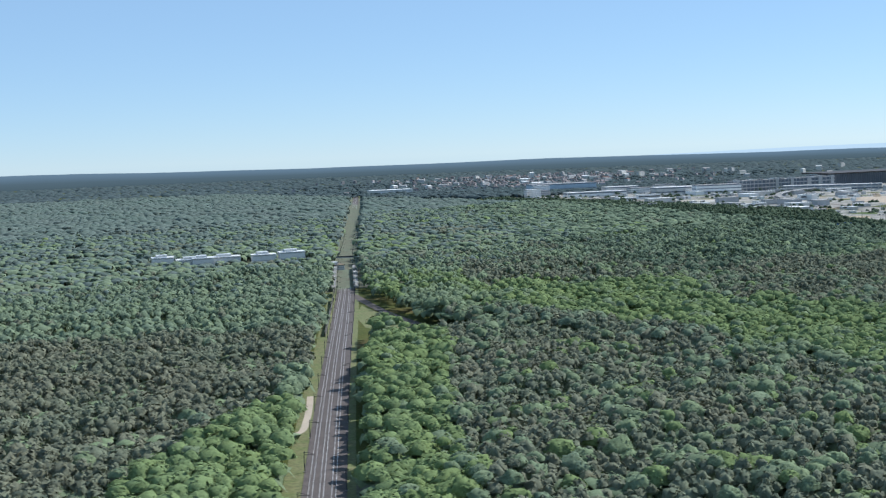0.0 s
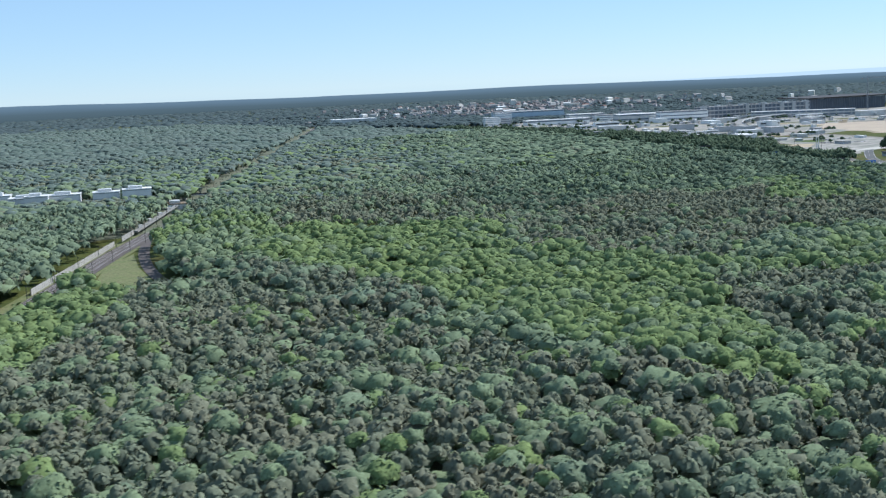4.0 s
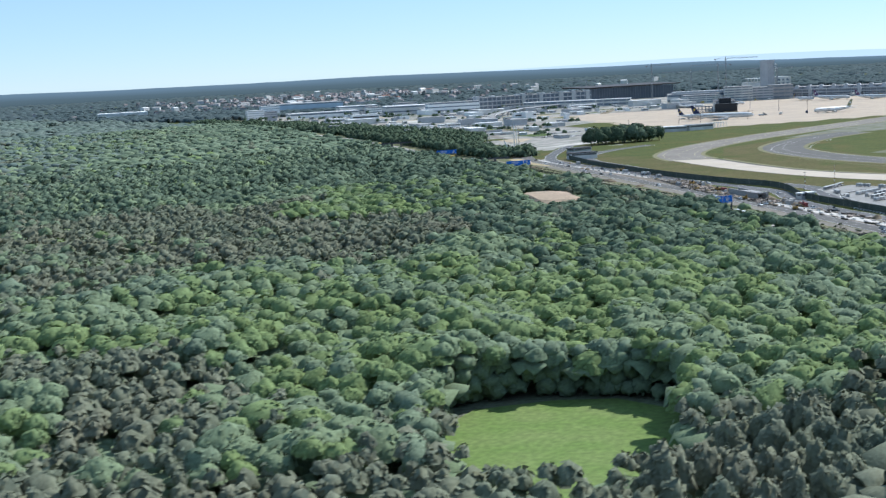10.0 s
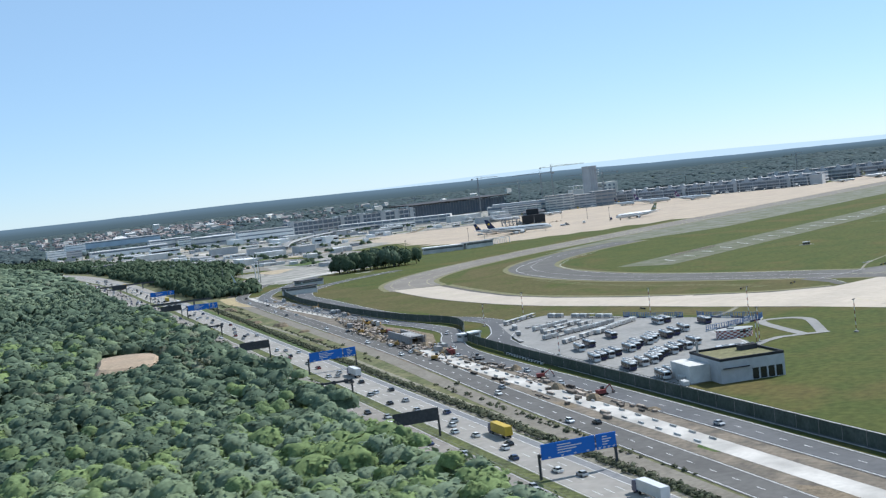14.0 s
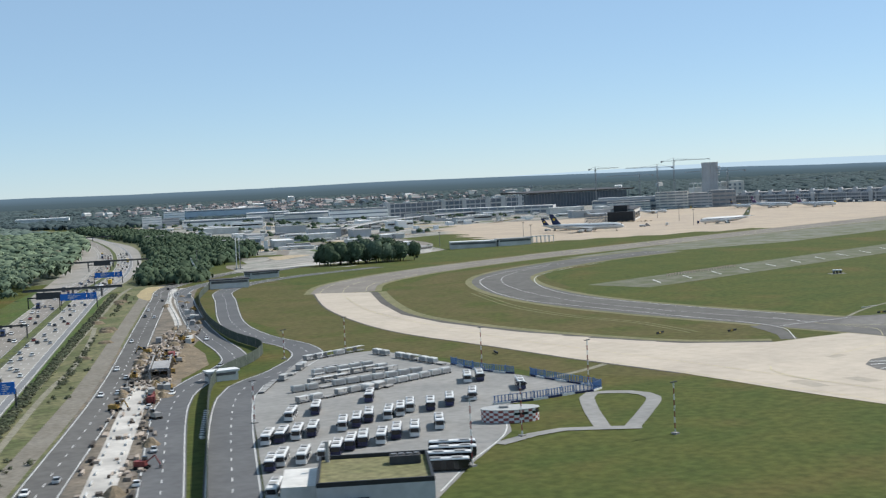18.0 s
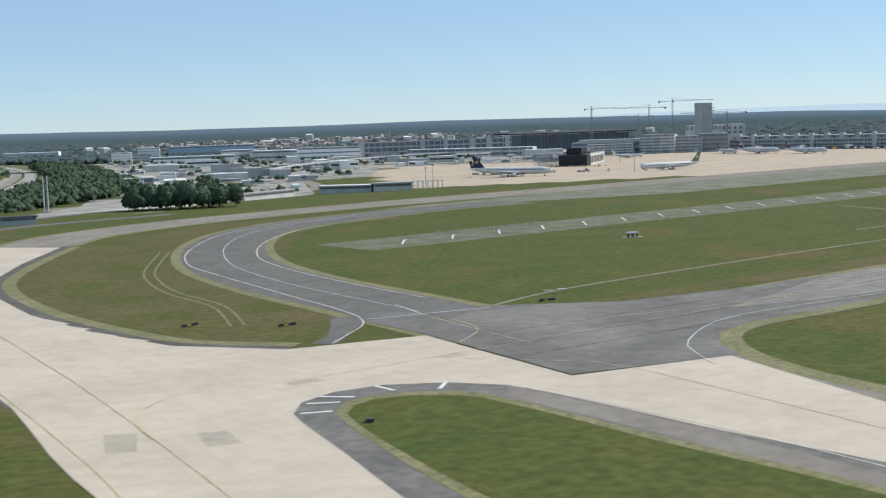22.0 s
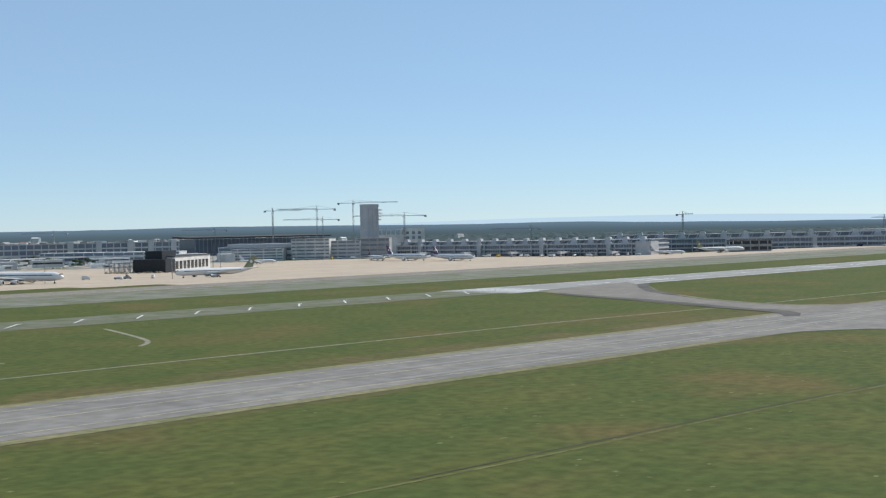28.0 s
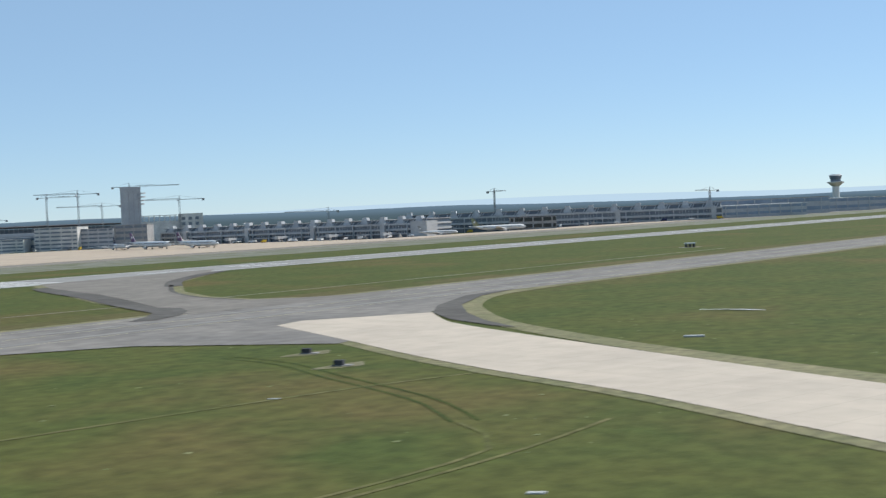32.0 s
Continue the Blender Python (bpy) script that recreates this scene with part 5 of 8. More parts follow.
# blue screens round the yard
for k, pts2 in enumerate(([(1412, 372), (1407, 350), (1408, 334)], [(1408, 326), (1405, 311), (1401, 287), (1389, 288), (1373, 291), (1360, 296)])):
    f2 = thing("blue_screen_fence", (0, 0, 0), "blue mesh screen fence on a chequered kerb", "fence", "screens of the yard")
    q = smoothed(pts2, 5)
    for i, ((xa, ya), (xb, yb)) in enumerate(zip(q[:-1], q[1:])):
        bars = Shape().beam((xa, ya, 1.0), (xb, yb, 1.0), 0.14).beam((xa, ya, 2.9), (xb, yb, 2.9), 0.14)
        for u in (0.1, 0.3, 0.5, 0.7, 0.9):
            bars.beam((xa + (xb - xa) * u, ya + (yb - ya) * u, 0.7), (xa + (xb - xa) * u, ya + (yb - ya) * u, 2.95), 0.26)
        part("screen_panel", bars, FENCE_BLUE, f2)
        part("kerb_block", Shape().beam((xa, ya, 0.35), (xb, yb, 0.35), 0.5, 0.7), PAINT_WHITE if i % 2 else NAVY, f2)
        part("post", Shape().box(xa - 0.08, ya - 0.08, 0, xa + 0.08, ya + 0.08, 3.4), FENCE_BLUE, f2)

# chequered hut
DIGGER_OCHRE = material("dull_ochre_machine_paint", (0.3, 0.19, 0.05), 0.5, detail=0.15, fine=1)
MAST_RED = material("faded_dark_red_paint", (0.2, 0.05, 0.045), 0.6)
HUT_RED = material("faded_red_chequer_paint", (0.26, 0.07, 0.06), 0.6)
hut = thing("chequered_hut", (1345.5, 274, 0, -40), "round-ended hut with a red and white chequered wall", "hut")
for i in range(34):
    for j in range(5):
        a0, a1 = math.pi * 2 * i / 34, math.pi * 2 * (i + 1) / 34
        c = [(math.cos(a) * 8.5, math.sin(a) * 4.5) for a in (a0, a1)]
        paint = GLASS if j == 3 and i % 34 in (26, 27, 28, 30, 31, 32, 33, 0, 1, 2) or j == 4 and i in (31, 32, 33, 0, 1) else HUT_RED if (i + j) % 2 else WHITE
        part("chequer", Shape().add([(*c[0], j * 0.75), (*c[1], j * 0.75), (*c[1], j * 0.75 + 0.75), (*c[0], j * 0.75 + 0.75), (c[0][0] * 0.9, c[0][1] * 0.9, j * 0.75), (c[1][0] * 0.9, c[1][1] * 0.9, j * 0.75)], [(0, 1, 2, 3), (0, 4, 5, 1)]), paint, hut)
part("roof", Shape().tube([((0, 0, 3.7), 8.7, 4.7, (1, 0, 0), (0, 1, 0)), ((0, 0, 3.9), 8.7, 4.7, (1, 0, 0), (0, 1, 0))], 34), TRAILER_PALE, hut)
part("roof_hatch", Shape().box(-3, -1.2, 3.9, -0.5, 1.2, 4.5), ROOF_GREY, hut)


def striped_pole(x, y, h, label):
    p = thing("striped_mast", (x, y, 0), label, "mast", "masts of the airfield edge")
    for k in range(9):
        part("mast_section", Shape().post(0, 0, h * k / 9, h * (k + 1) / 9, 0.15, n=8), MAST_RED if k % 2 else WHITE, p)
    part("lamp_bar", Shape().box(-1.3, -0.2, h, 1.3, 0.2, h + 0.25), SIGN_BACK, p)
    part("base_block", Shape().box(-0.8, -0.8, 0, 0.8, 0.8, 0.5), CONCRETE_GREY, p)


for x, y, h in ((1412, 438, 15), (1413, 356, 15), (1405, 296, 15), (1331, 255, 15), (1357, 223, 14), (1298, 240, 17), (1387, 447, 12), (1298, 336, 13)):
    striped_pole(x, y, h, "red and white striped lamp mast with a bar of lamps")

# depot building
depot = thing("depot_building", (1240.5, 226.5, 0, -38), "flat-roofed pale depot building with four dark garage doors", "building")
part("wall", Shape().box(0, 0, 0, 25, 27, 8), WALL_GREY, depot)
part("roof_gravel", Shape().box(0.6, 0.6, 8, 24.4, 26.4, 8.15), GRASS_DRY, depot)
for a in ((0, 0, 25, 0.6), (0, 26.4, 25, 27), (0, 0.6, 0.6, 26.4), (24.4, 0.6, 25, 26.4)):
    part("parapet", Shape().box(a[0], a[1], 8, a[2], a[3], 9), BLACK_CLAD, depot)
for k in range(4):
    part("garage_door", Shape().box(12.2 + k * 3.1, -0.1, 0.2, 14.6 + k * 3.1, 0.05, 4.2), GLASS, depot)
part("annex", Shape().box(-8, 9, 0, -0.1, 27, 6.4), WALL_PALE, depot)
part("roof_plant", Shape().box(16, 17, 8.15, 23, 20, 10), ROOF_DARK, depot)
for k in range(4):
    part("fan", Shape().post(17 + k * 1.7, 18.5, 10, 10.4, 0.7, n=10), STEEL, depot)
part("chimney", Shape().post(2, 24, 8, 13, 0.5), WALL_RAW, depot)
part("canopy", Shape().box(1, -0.9, 5.2, 11, -0.05, 5.5), ROOF_DARK, depot)
for x, y in ((1246, 238), (1237, 232)):
    copy_thing(kinds[1], place(x - 3, y + 6, 0.2, 50))

# ---- terminal and apron ----


def long_building(name, a, b, depth, h, floors, wall, band, label, roof=ROOF_GREY, piers=0, category="building", sill=0.35, group="", base=None):
    """A block from a to b (its front, left to right), with a strip of glazing on each storey and upright piers."""
    L, turn = math.hypot(b[0] - a[0], b[1] - a[1]), math.degrees(math.atan2(b[1] - a[1], b[0] - a[0]))
    t = thing(name, (a[0], a[1], base, turn), label, category, group)
    part("wall", Shape().box(0, 0, -1, L, depth, h), wall, t)
    part("roof", Shape().box(-0.5, -0.5, h, L + 0.5, depth + 0.5, h + 0.7), roof, t)
    step = h / floors
    for k in range(floors):
        z0, z1 = k * step + step * sill, (k + 0.92) * step
        part("window_band", Shape().box(1, -0.25, z0, L - 1, 0.1, z1), band, t)
        part("window_band", Shape().box(-0.25, 1, z0, 0.1, depth - 1, z1), band, t)
    for k in range(piers):
        x = L * (k + 0.5) / piers
        part("pier", Shape().box(x - 0.7, -0.7, 0, x + 0.7, 0.2, h), wall, t)
    return t


DARK_GLASS = material("dark_blue_glazing", (0.1, 0.125, 0.16), 0.15, spec=0.5, second=(0.125, 0.15, 0.185), size=20)
# dark long office and pier range
t = long_building("glazed_range", (2756, 2032), (3058, 1932), 40, 29, 3, WALL_GREY, DARK_GLASS, "long dark glazed terminal range with grey stair towers", ROOF_GREY, 26, sill=0.2)
for x in (4, 128, 176, 232, 268, 308):
    part("stair_tower", Shape().box(x - 5, -1.6, 0, x + 5, 12, 33), WALL_GREY, t)
for k in range(9):
    part("roof_plant", Shape().box(12 + k * 34, 8, 29.7, 22 + k * 34, 20, 32.5), ROOF_WHITE if k % 2 else ROOF_GREY, t)

HALL_STEEL = material("steel_blue_columns", (0.17, 0.2, 0.24), 0.6, second=(0.13, 0.16, 0.2), size=12)
hall = thing("terminal_hall", (3130, 1994, None, -19), "tall dark terminal hall under a wide flat roof on columns", "terminal")
part("glass_wall", Shape().box(6, 6, 0, 262, 110, 31), DARK_GLASS, hall)
part("roof", Shape().add([(-8, -10, 35), (276, -10, 35), (276, 120, 37), (-8, 120, 37), (-4, -6, 32.5), (272, -6, 32.5), (272, 116, 33), (-4, 116, 33)], [(0, 1, 2, 3), (7, 6, 5, 4), (0, 4, 5, 1), (1, 5, 6, 2), (2, 6, 7, 3), (3, 7, 4, 0)]), ROOF_DARK, hall)
for k in range(34):
    part("column", Shape().box(4 + k * 7.8, -3.5, 0, 5.1 + k * 7.8, -2.4, 33), HALL_STEEL, hall)

front = long_building("low_terminal", (2906, 1606), (2990, 1490), 60, 20, 2, WALL_PALE, FACADE_GLASS, "low pale terminal building with two dark window bands", ROOF_GREY, sill=0.5)
part("upper_storey", Shape().box(10, 15, 20.7, 120, 50, 25), WALL_GREY, front)
blocks = [((2896, 1560), (2946, 1500), 40, 17, 4, WALL_PALE, "pale unfinished block with square window openings"), ((2962, 1500), (2996, 1452), 40, 31, 6, WALL_PALE, "pale concrete block with rows of small windows"),
          ((3000, 1468), (3032, 1424), 40, 27, 5, WALL_GREY, "grey concrete block under construction"), ((3034, 1432), (3066, 1396), 44, 30, 4, WALL_RAW, "dark raw concrete building shell")]
for a, b, d, h, fl, w, lab in blocks:
    long_building("terminal_block", a, b, d, h, fl, w, FACADE_GLASS, lab, ROOF_GREY, 4, sill=0.5)
t = long_building("sloping_range", (2770, 1900), (2900, 1700), 30, 15, 2, WALL_PALE, FACADE_GLASS, "pale curved approach building with dark openings", ROOF_WHITE, 14, sill=0.4)
road_deck = thing("elevated_road", (0, 0, 0), "grey elevated approach road on columns", "bridge")
deck = smoothed([(2230, 1500), (2380, 1640), (2560, 1760), (2760, 1830), (2980, 1840)], 25)
part("deck", ribbon(ribbon(Shape(), deck, 7, -7, 9.2), deck, 7.3, -7.3, 8.0), CONCRETE_GREY, road_deck)
part("parapet", ribbon(Shape(), deck, -6.9, -7.2, 10.2), WALL_GREY, road_deck)
side = Shape()
for (xa, ya), (xb, yb) in zip(offset(deck, -7.1)[:-1], offset(deck, -7.1)[1:]):
    side.beam((xa, ya, level(xa, ya) + 9), (xb, yb, level(xb, yb) + 9), 0.3, 2.2)
part("edge_beam", side, WALL_GREY, road_deck)
for x, y in deck[::2]:
    part("column", Shape().box(x - 1, y - 1, level(x, y), x + 1, y + 1, level(x, y) + 8), WALL_RAW, road_deck)

# ramp tower
TOWER_CONCRETE = material("weathered_grey_concrete", (0.4, 0.405, 0.41), 0.85, second=(0.35, 0.355, 0.365), size=14, detail=0.06, fine=3)
tw = thing("apron_tower", (3104, 1479, None, -14), "tall square grey concrete apron tower with a top platform", "tower")
part("shaft", Shape().box(-11.5, -11, 0, 9.5, 11, 78), TOWER_CONCRETE, tw)
part("head", Shape().box(-11.7, -11.2, 78, 9.7, 11.2, 83), TOWER_CONCRETE, tw)
for z, r in ((58, 7), (63, 8), (68, 9), (73, 9)):
    part("platform", Shape().tube([((9.5, -5, z), r, r, (1, 0, 0), (0, 1, 0)), ((9.5, -5, z + 1.6), r, r, (1, 0, 0), (0, 1, 0))], 16), WALL_GREY, tw)
part("lift_mast", Shape().beam((12, 0, 0), (12, 0, 60), 1.0), CRANE_GREY, tw)
for k in range(3):
    part("groove", Shape().box(-8.5 + k * 7, -11.2, 4, -8 + k * 7, -10.9, 77), WALL_RAW, tw)

# white framed block behind the tower
fb = thing("framed_block", (3172, 1570, None, -39), "white framed office shell with open bays", "building")
part("wall", Shape().box(0, 0, 0, 66, 40, 34), WALL_PALE, fb)
part("cube", Shape().box(66, -2, 0, 102, 38, 44), WALL_PALE, fb)
for i in range(3):
    for j in range(2):
        part("opening", Shape().box(71 + i * 10, -2.3, 26.5 + j * 8, 76 + i * 10, -1.8, 31 + j * 8), FACADE_GLASS, fb)
for i in range(9):
    part("column", Shape().box(i * 7.6, -1, 34, i * 7.6 + 1.2, 0.4, 42), WALL_PALE, fb)
part("roof", Shape().box(0, -1.5, 42, 64, 30, 43), ROOF_WHITE, fb)


BAND_PALE = material("pale_concrete_band", (0.45, 0.46, 0.47), 0.8, second=(0.37, 0.38, 0.39), size=11, detail=0.12, fine=2)


def pier(name, a, b, depth, h, bays, label, band=BAND_PALE):
    """A gate pier: storeys of glazing between pale concrete bands, raking struts under the roof edge, and a row of roof pods."""
    L, turn = math.hypot(b[0] - a[0], b[1] - a[1]), math.degrees(math.atan2(b[1] - a[1], b[0] - a[0]))
    t = thing(name, (a[0], a[1], None, turn), label, "terminal pier")
    part("lower_wall", Shape().box(0, 0, 0, L, depth, h * 0.22), DARK_GLASS, t)
    part("lower_band", Shape().box(-1, -2, h * 0.2, L + 1, depth, h * 0.27), band, t)
    part("middle_wall", Shape().box(0, -0.5, h * 0.27, L, depth, h * 0.43), DARK_GLASS, t)
    part("floor_band", Shape().box(-1, -3.2, h * 0.42, L + 1, depth, h * 0.53), band, t)
    part("gate_glazing", Shape().box(0, -1, h * 0.53, L, depth, h * 0.72), FACADE_GLASS, t)
    part("roof_band", Shape().box(-1, -3, h * 0.72, L + 1, depth, h * 0.82), band, t)
    part("upper_wall", Shape().box(2, 6, h * 0.82, L - 2, depth, h), FACADE_GLASS, t)
    part("roof", Shape().box(0, 4, h, L, depth + 1, h + 0.8), ROOF_GREY, t)
    post = Shape().box(-0.5, -3.7, 0, 0.5, 0, h * 0.78).mesh("pier_column", band)
    mullion = Shape().box(-0.25, -1.4, h * 0.53, 0.25, -0.9, h * 0.72).box(-0.25, -0.9, h * 0.27, 0.25, -0.4, h * 0.42).mesh("mullion", WALL_GREY)
    pod = Shape().add([(-5, 3, h * 0.82), (5, 3, h * 0.82), (4, 12, h * 0.82), (-4, 12, h * 0.82), (-3, 4, h + 4.5), (3, 4, h + 4.5), (3, 11, h + 4.5), (-3, 11, h + 4.5)],
                      [(3, 2, 1, 0), (4, 5, 6, 7), (0, 1, 5, 4), (1, 2, 6, 5), (2, 3, 7, 6), (3, 0, 4, 7)]).mesh("roof_pod", band)
    strut = Shape().beam((0, 2, h * 0.82), (2.6, 5, h), 0.9).mesh("raking_strut", band)
    stair = Shape().box(-3.2, -5.5, 0, 3.2, 0, h * 0.86).mesh("stair_tower", WALL_GREY)
    bridge_arm = Shape().box(-1.7, -30, 4.4, 1.7, -3, 7.4).box(-2.6, -34, 4.0, 2.6, -29, 7.9).box(-0.7, -29, 0, 0.7, -27, 4.4).box(-2.4, -29, 0, 2.4, -27, 0.9).mesh("boarding_bridge", WALL_GREY)

    def at_x(nm, me, x):
        part(nm, me, None, t).location = (x * S, 0, 0)

    for k in range(bays + 1):
        at_x("pier_column", post, L * k / bays)
    for k in range(bays):
        x = L * (k + 0.5) / bays
        at_x("roof_pod", pod, x)
        for v in (-10, -6.5, 5, 8.5):
            at_x("raking_strut", strut, x + v)
        for v in (-8, -4, 0, 4, 8):
            at_x("mullion", mullion, x + v)
        if k % 4 == 1:
            at_x("stair_tower", stair, x + 5)
        if k % 3 == 2:
            at_x("boarding_bridge", bridge_arm, x - 4)
    return t


pier("gate_pier", (3118, 1432), (3193, 1014), 60, 22, 16, "long concrete gate pier with roof pods and dark glazing")
part("end_block", Shape().box(405, -6, 0, 428, 20, 20), WALL_GREY, bpy.data.objects["gate_pier"])
pier("far_gate_pier", (3330, 1185), (3540, 800), 50, 26, 14, "long grey gate pier with a row of roof pods")
HALL_BLUE = material("pale_blue_grey_cladding", (0.26, 0.31, 0.37), 0.6, second=(0.2, 0.25, 0.31), size=30, detail=0.06, fine=4)
for a, b, d, h, lab, rf in (((3560, 830), (3680, 745), 60, 16, "low grey maintenance hall with a white roof edge", ROOF_WHITE), ((3800, 850), (3960, 760), 90, 20, "broad grey hangar with a pale roof", ROOF_WHITE),
                            ((3600, 900), (3790, 760), 60, 24, "dull grey hangar behind the apron", ROOF_GREY), ((4000, 800), (4300, 640), 80, 19, "long pale cargo hall far along the apron", ROOF_GREY), ((4350, 760), (4700, 560), 90, 17, "long grey cargo hall far along the apron", ROOF_WHITE)):
    long_building("apron_hall", a, b, d, h, 2, WALL_GREY, HALL_BLUE, lab, rf, 9, sill=0.5)
long_building("site_block", (3215, 905), (3250, 862), 20, 15, 2, WALL_RAW, GLASS, "dark brown site block under scaffolding", ROOF_DARK, 5)

# black-clad pier end with its lit flank
be = thing("black_pier_end", (2528, 1246, None, -55), "black-clad pier head with a pale lit flank and open frames", "building")
part("black_wall", Shape().box(0, 0, 0, 38, 30, 15), BLACK_CLAD, be)
part("upper_box", Shape().box(8, 16, 15, 28, 60, 24), BLACK_CLAD, be)
part("flank", Shape().box(2, 30, 0, 37, 150, 17), WALL_PALE, be)
for k in range(9):
    part("frame_opening", Shape().box(36.8, 34 + k * 12.5, 3, 37.4, 42 + k * 12.5, 12), GLASS, be)
part("roof", Shape().box(1, 30, 17, 38, 151, 18), ROOF_DARK, be)
frames = Shape()
for v in (2, 14, 26, 38):
    for u in range(-34, -2, 6):
        frames.beam((u, v, 0), (u, v, 11), 0.5)
    frames.beam((-34, v, 11), (-4, v, 11), 0.5).beam((-34, v, 6.5), (-4, v, 6.5), 0.4)
    for u in range(-34, -6, 6):
        frames.beam((u, v, 0.5), (u + 6, v, 6.5), 0.3)
part("open_frame", frames, CRANE_GREY, be, "open grey steel frames beside the pier head")
heap = Shape()
for k in range(40):
    x, y, r = random.uniform(-25, 70), random.uniform(-16, -2), random.uniform(1.5, 4)
    heap.add([(x + r * math.cos(a), y + r * math.sin(a), 0) for a in (0, 1.3, 2.5, 3.8, 5.0)] + [(x, y, r * 0.7)], [(i, (i + 1) % 5, 5) for i in range(5)])
tagged(part("rubble", heap, EARTH, be), "heaps of brown earth and rubble", kind="stuff")


# ---- aircraft ----


def make_jet(m, L, engines, fin_paint, label, belly=WHITE):
    """An airliner, nose along +x, its middle over the origin."""
    j = thing("airliner", m, label, "aircraft", "airliners on the apron")
    r = L * 0.043
    zc = r + L * 0.028
    Y, Z = (0, 1, 0), (0, 0, 1)
    st = ((-0.5, 0.12, 0.75), (-0.42, 0.35, 0.55), (-0.32, 0.72, 0.25), (-0.2, 1, 0), (0.3, 1, 0), (0.4, 0.95, -0.02), (0.455, 0.72, -0.12), (0.485, 0.42, -0.25), (0.5, 0.06, -0.35))
    part("fuselage", Shape().tube([((x * L, 0, zc + dz * r), s * r, s * r, Y, Z) for x, s, dz in st], 14), WHITE, j, smooth=True)
    part("cockpit_window", Shape().box(0.462 * L, -0.45 * r, zc + 0.28 * r, 0.474 * L, 0.45 * r, zc + 0.55 * r), GLASS, j)
    for s in (-1, 1):
        part("window_strip", Shape().box(-0.3 * L, s * r * 0.97 - 0.05, zc + 0.18 * r, 0.4 * L, s * r * 0.97 + 0.05, zc + 0.34 * r), GLASS, j)

        def slab(p0, p1, c0, c1, t):
            (x0, y0, z0), (x1, y1, z1) = p0, p1
            return Shape().add([(x0, y0, z0 - t), (x0 - c0, y0, z0 - t), (x1 - c1, y1, z1 - t / 3), (x1, y1, z1 - t / 3), (x0, y0, z0 + t), (x0 - c0, y0, z0 + t), (x1 - c1, y1, z1 + t / 3), (x1, y1, z1 + t / 3)],
                               [(0, 1, 2, 3), (7, 6, 5, 4), (0, 4, 5, 1), (1, 5, 6, 2), (2, 6, 7, 3), (3, 7, 4, 0)])
        part("wing", slab((0.12 * L, s * 0.6 * r, zc - 0.5 * r), (-0.13 * L, s * 0.45 * L, zc + 0.5 * r), 0.2 * L, 0.045 * L, 0.1 * r * 2), ROOF_WHITE, j)
        part("tailplane", slab((-0.38 * L, s * 0.3 * r, zc + 0.6 * r), (-0.47 * L, s * 0.15 * L, zc + 0.8 * r), 0.085 * L, 0.035 * L, 0.1 * r), ROOF_WHITE, j)
        for k in range(engines // 2):
            y = s * (0.14 + 0.12 * k) * L
            x = (0.1 - 0.075 * k) * L
            e = part("engine", Shape().tube([((x, y, zc - 1.05 * r), 0.45 * r, 0.45 * r, Y, Z), ((x - 0.03 * L, y, zc - 1.05 * r), 0.5 * r, 0.5 * r, Y, Z), ((x - 0.075 * L, y, zc - 1.0 * r), 0.3 * r, 0.3 * r, Y, Z)], 10), WHITE, j)
            part("intake", Shape().tube([((x + 0.02, y, zc - 1.05 * r), 0.36 * r, 0.36 * r, Y, Z), ((x + 0.1, y, zc - 1.05 * r), 0.36 * r, 0.36 * r, Y, Z)], 10), TYRE, e)
    fin = Shape().add([(-0.34 * L, -0.12 * r, zc + 0.8 * r), (-0.46 * L, -0.1 * r, zc + 0.9 * r), (-0.505 * L, -0.05 * r, zc + 0.175 * L), (-0.455 * L, -0.05 * r, zc + 0.175 * L), (-0.34 * L, 0.12 * r, zc + 0.8 * r), (-0.46 * L, 0.1 * r, zc + 0.9 * r), (-0.505 * L, 0.05 * r, zc + 0.175 * L), (-0.455 * L, 0.05 * r, zc + 0.175 * L)],
                      [(0, 1, 2, 3), (7, 6, 5, 4), (0, 4, 5, 1), (1, 5, 6, 2), (2, 6, 7, 3), (3, 7, 4, 0)])
    f = part("tail_fin", fin, fin_paint, j)
    for s in (-1, 1):
        part("emblem", Shape().tube([((-0.44 * L, s * 0.09 * r, zc + 0.105 * L), 0.018 * L, 0.018 * L, (1, 0, 0), Z), ((-0.44 * L, s * 0.13 * r, zc + 0.105 * L), 0.018 * L, 0.018 * L, (1, 0, 0), Z)], 12), YELLOW if fin_paint is NAVY else WHITE, f)
    for x, y in ((0.4 * L, 0), (-0.03 * L, 1.2 * r), (-0.03 * L, -1.2 * r)):
        g2 = part("landing_gear", Shape().beam((x, y, 0.5), (x, y, zc - 0.6 * r), 0.5), STEEL, j)
        part("wheel", wheel_shape(x, y, 0.7, 1.2), TYRE, g2)
    return j


TAIL_GREY = material("striped_tail_paint", (0.28, 0.24, 0.12), 0.4, second=(0.16, 0.2, 0.12), size=4)
TAIL_PURPLE = material("purple_tail_paint", (0.05, 0.045, 0.13), 0.4, second=(0.14, 0.06, 0.11), size=5)


def jet_between(tail, nose, engines, paint, label):
    L = math.hypot(nose[0] - tail[0], nose[1] - tail[1])
    x, y = (nose[0] + tail[0]) / 2, (nose[1] + tail[1]) / 2
    return make_jet(place(x, y, level(x, y) + 0.2, math.degrees(math.atan2(nose[1] - tail[1], nose[0] - tail[0]))), L, engines, paint, label)


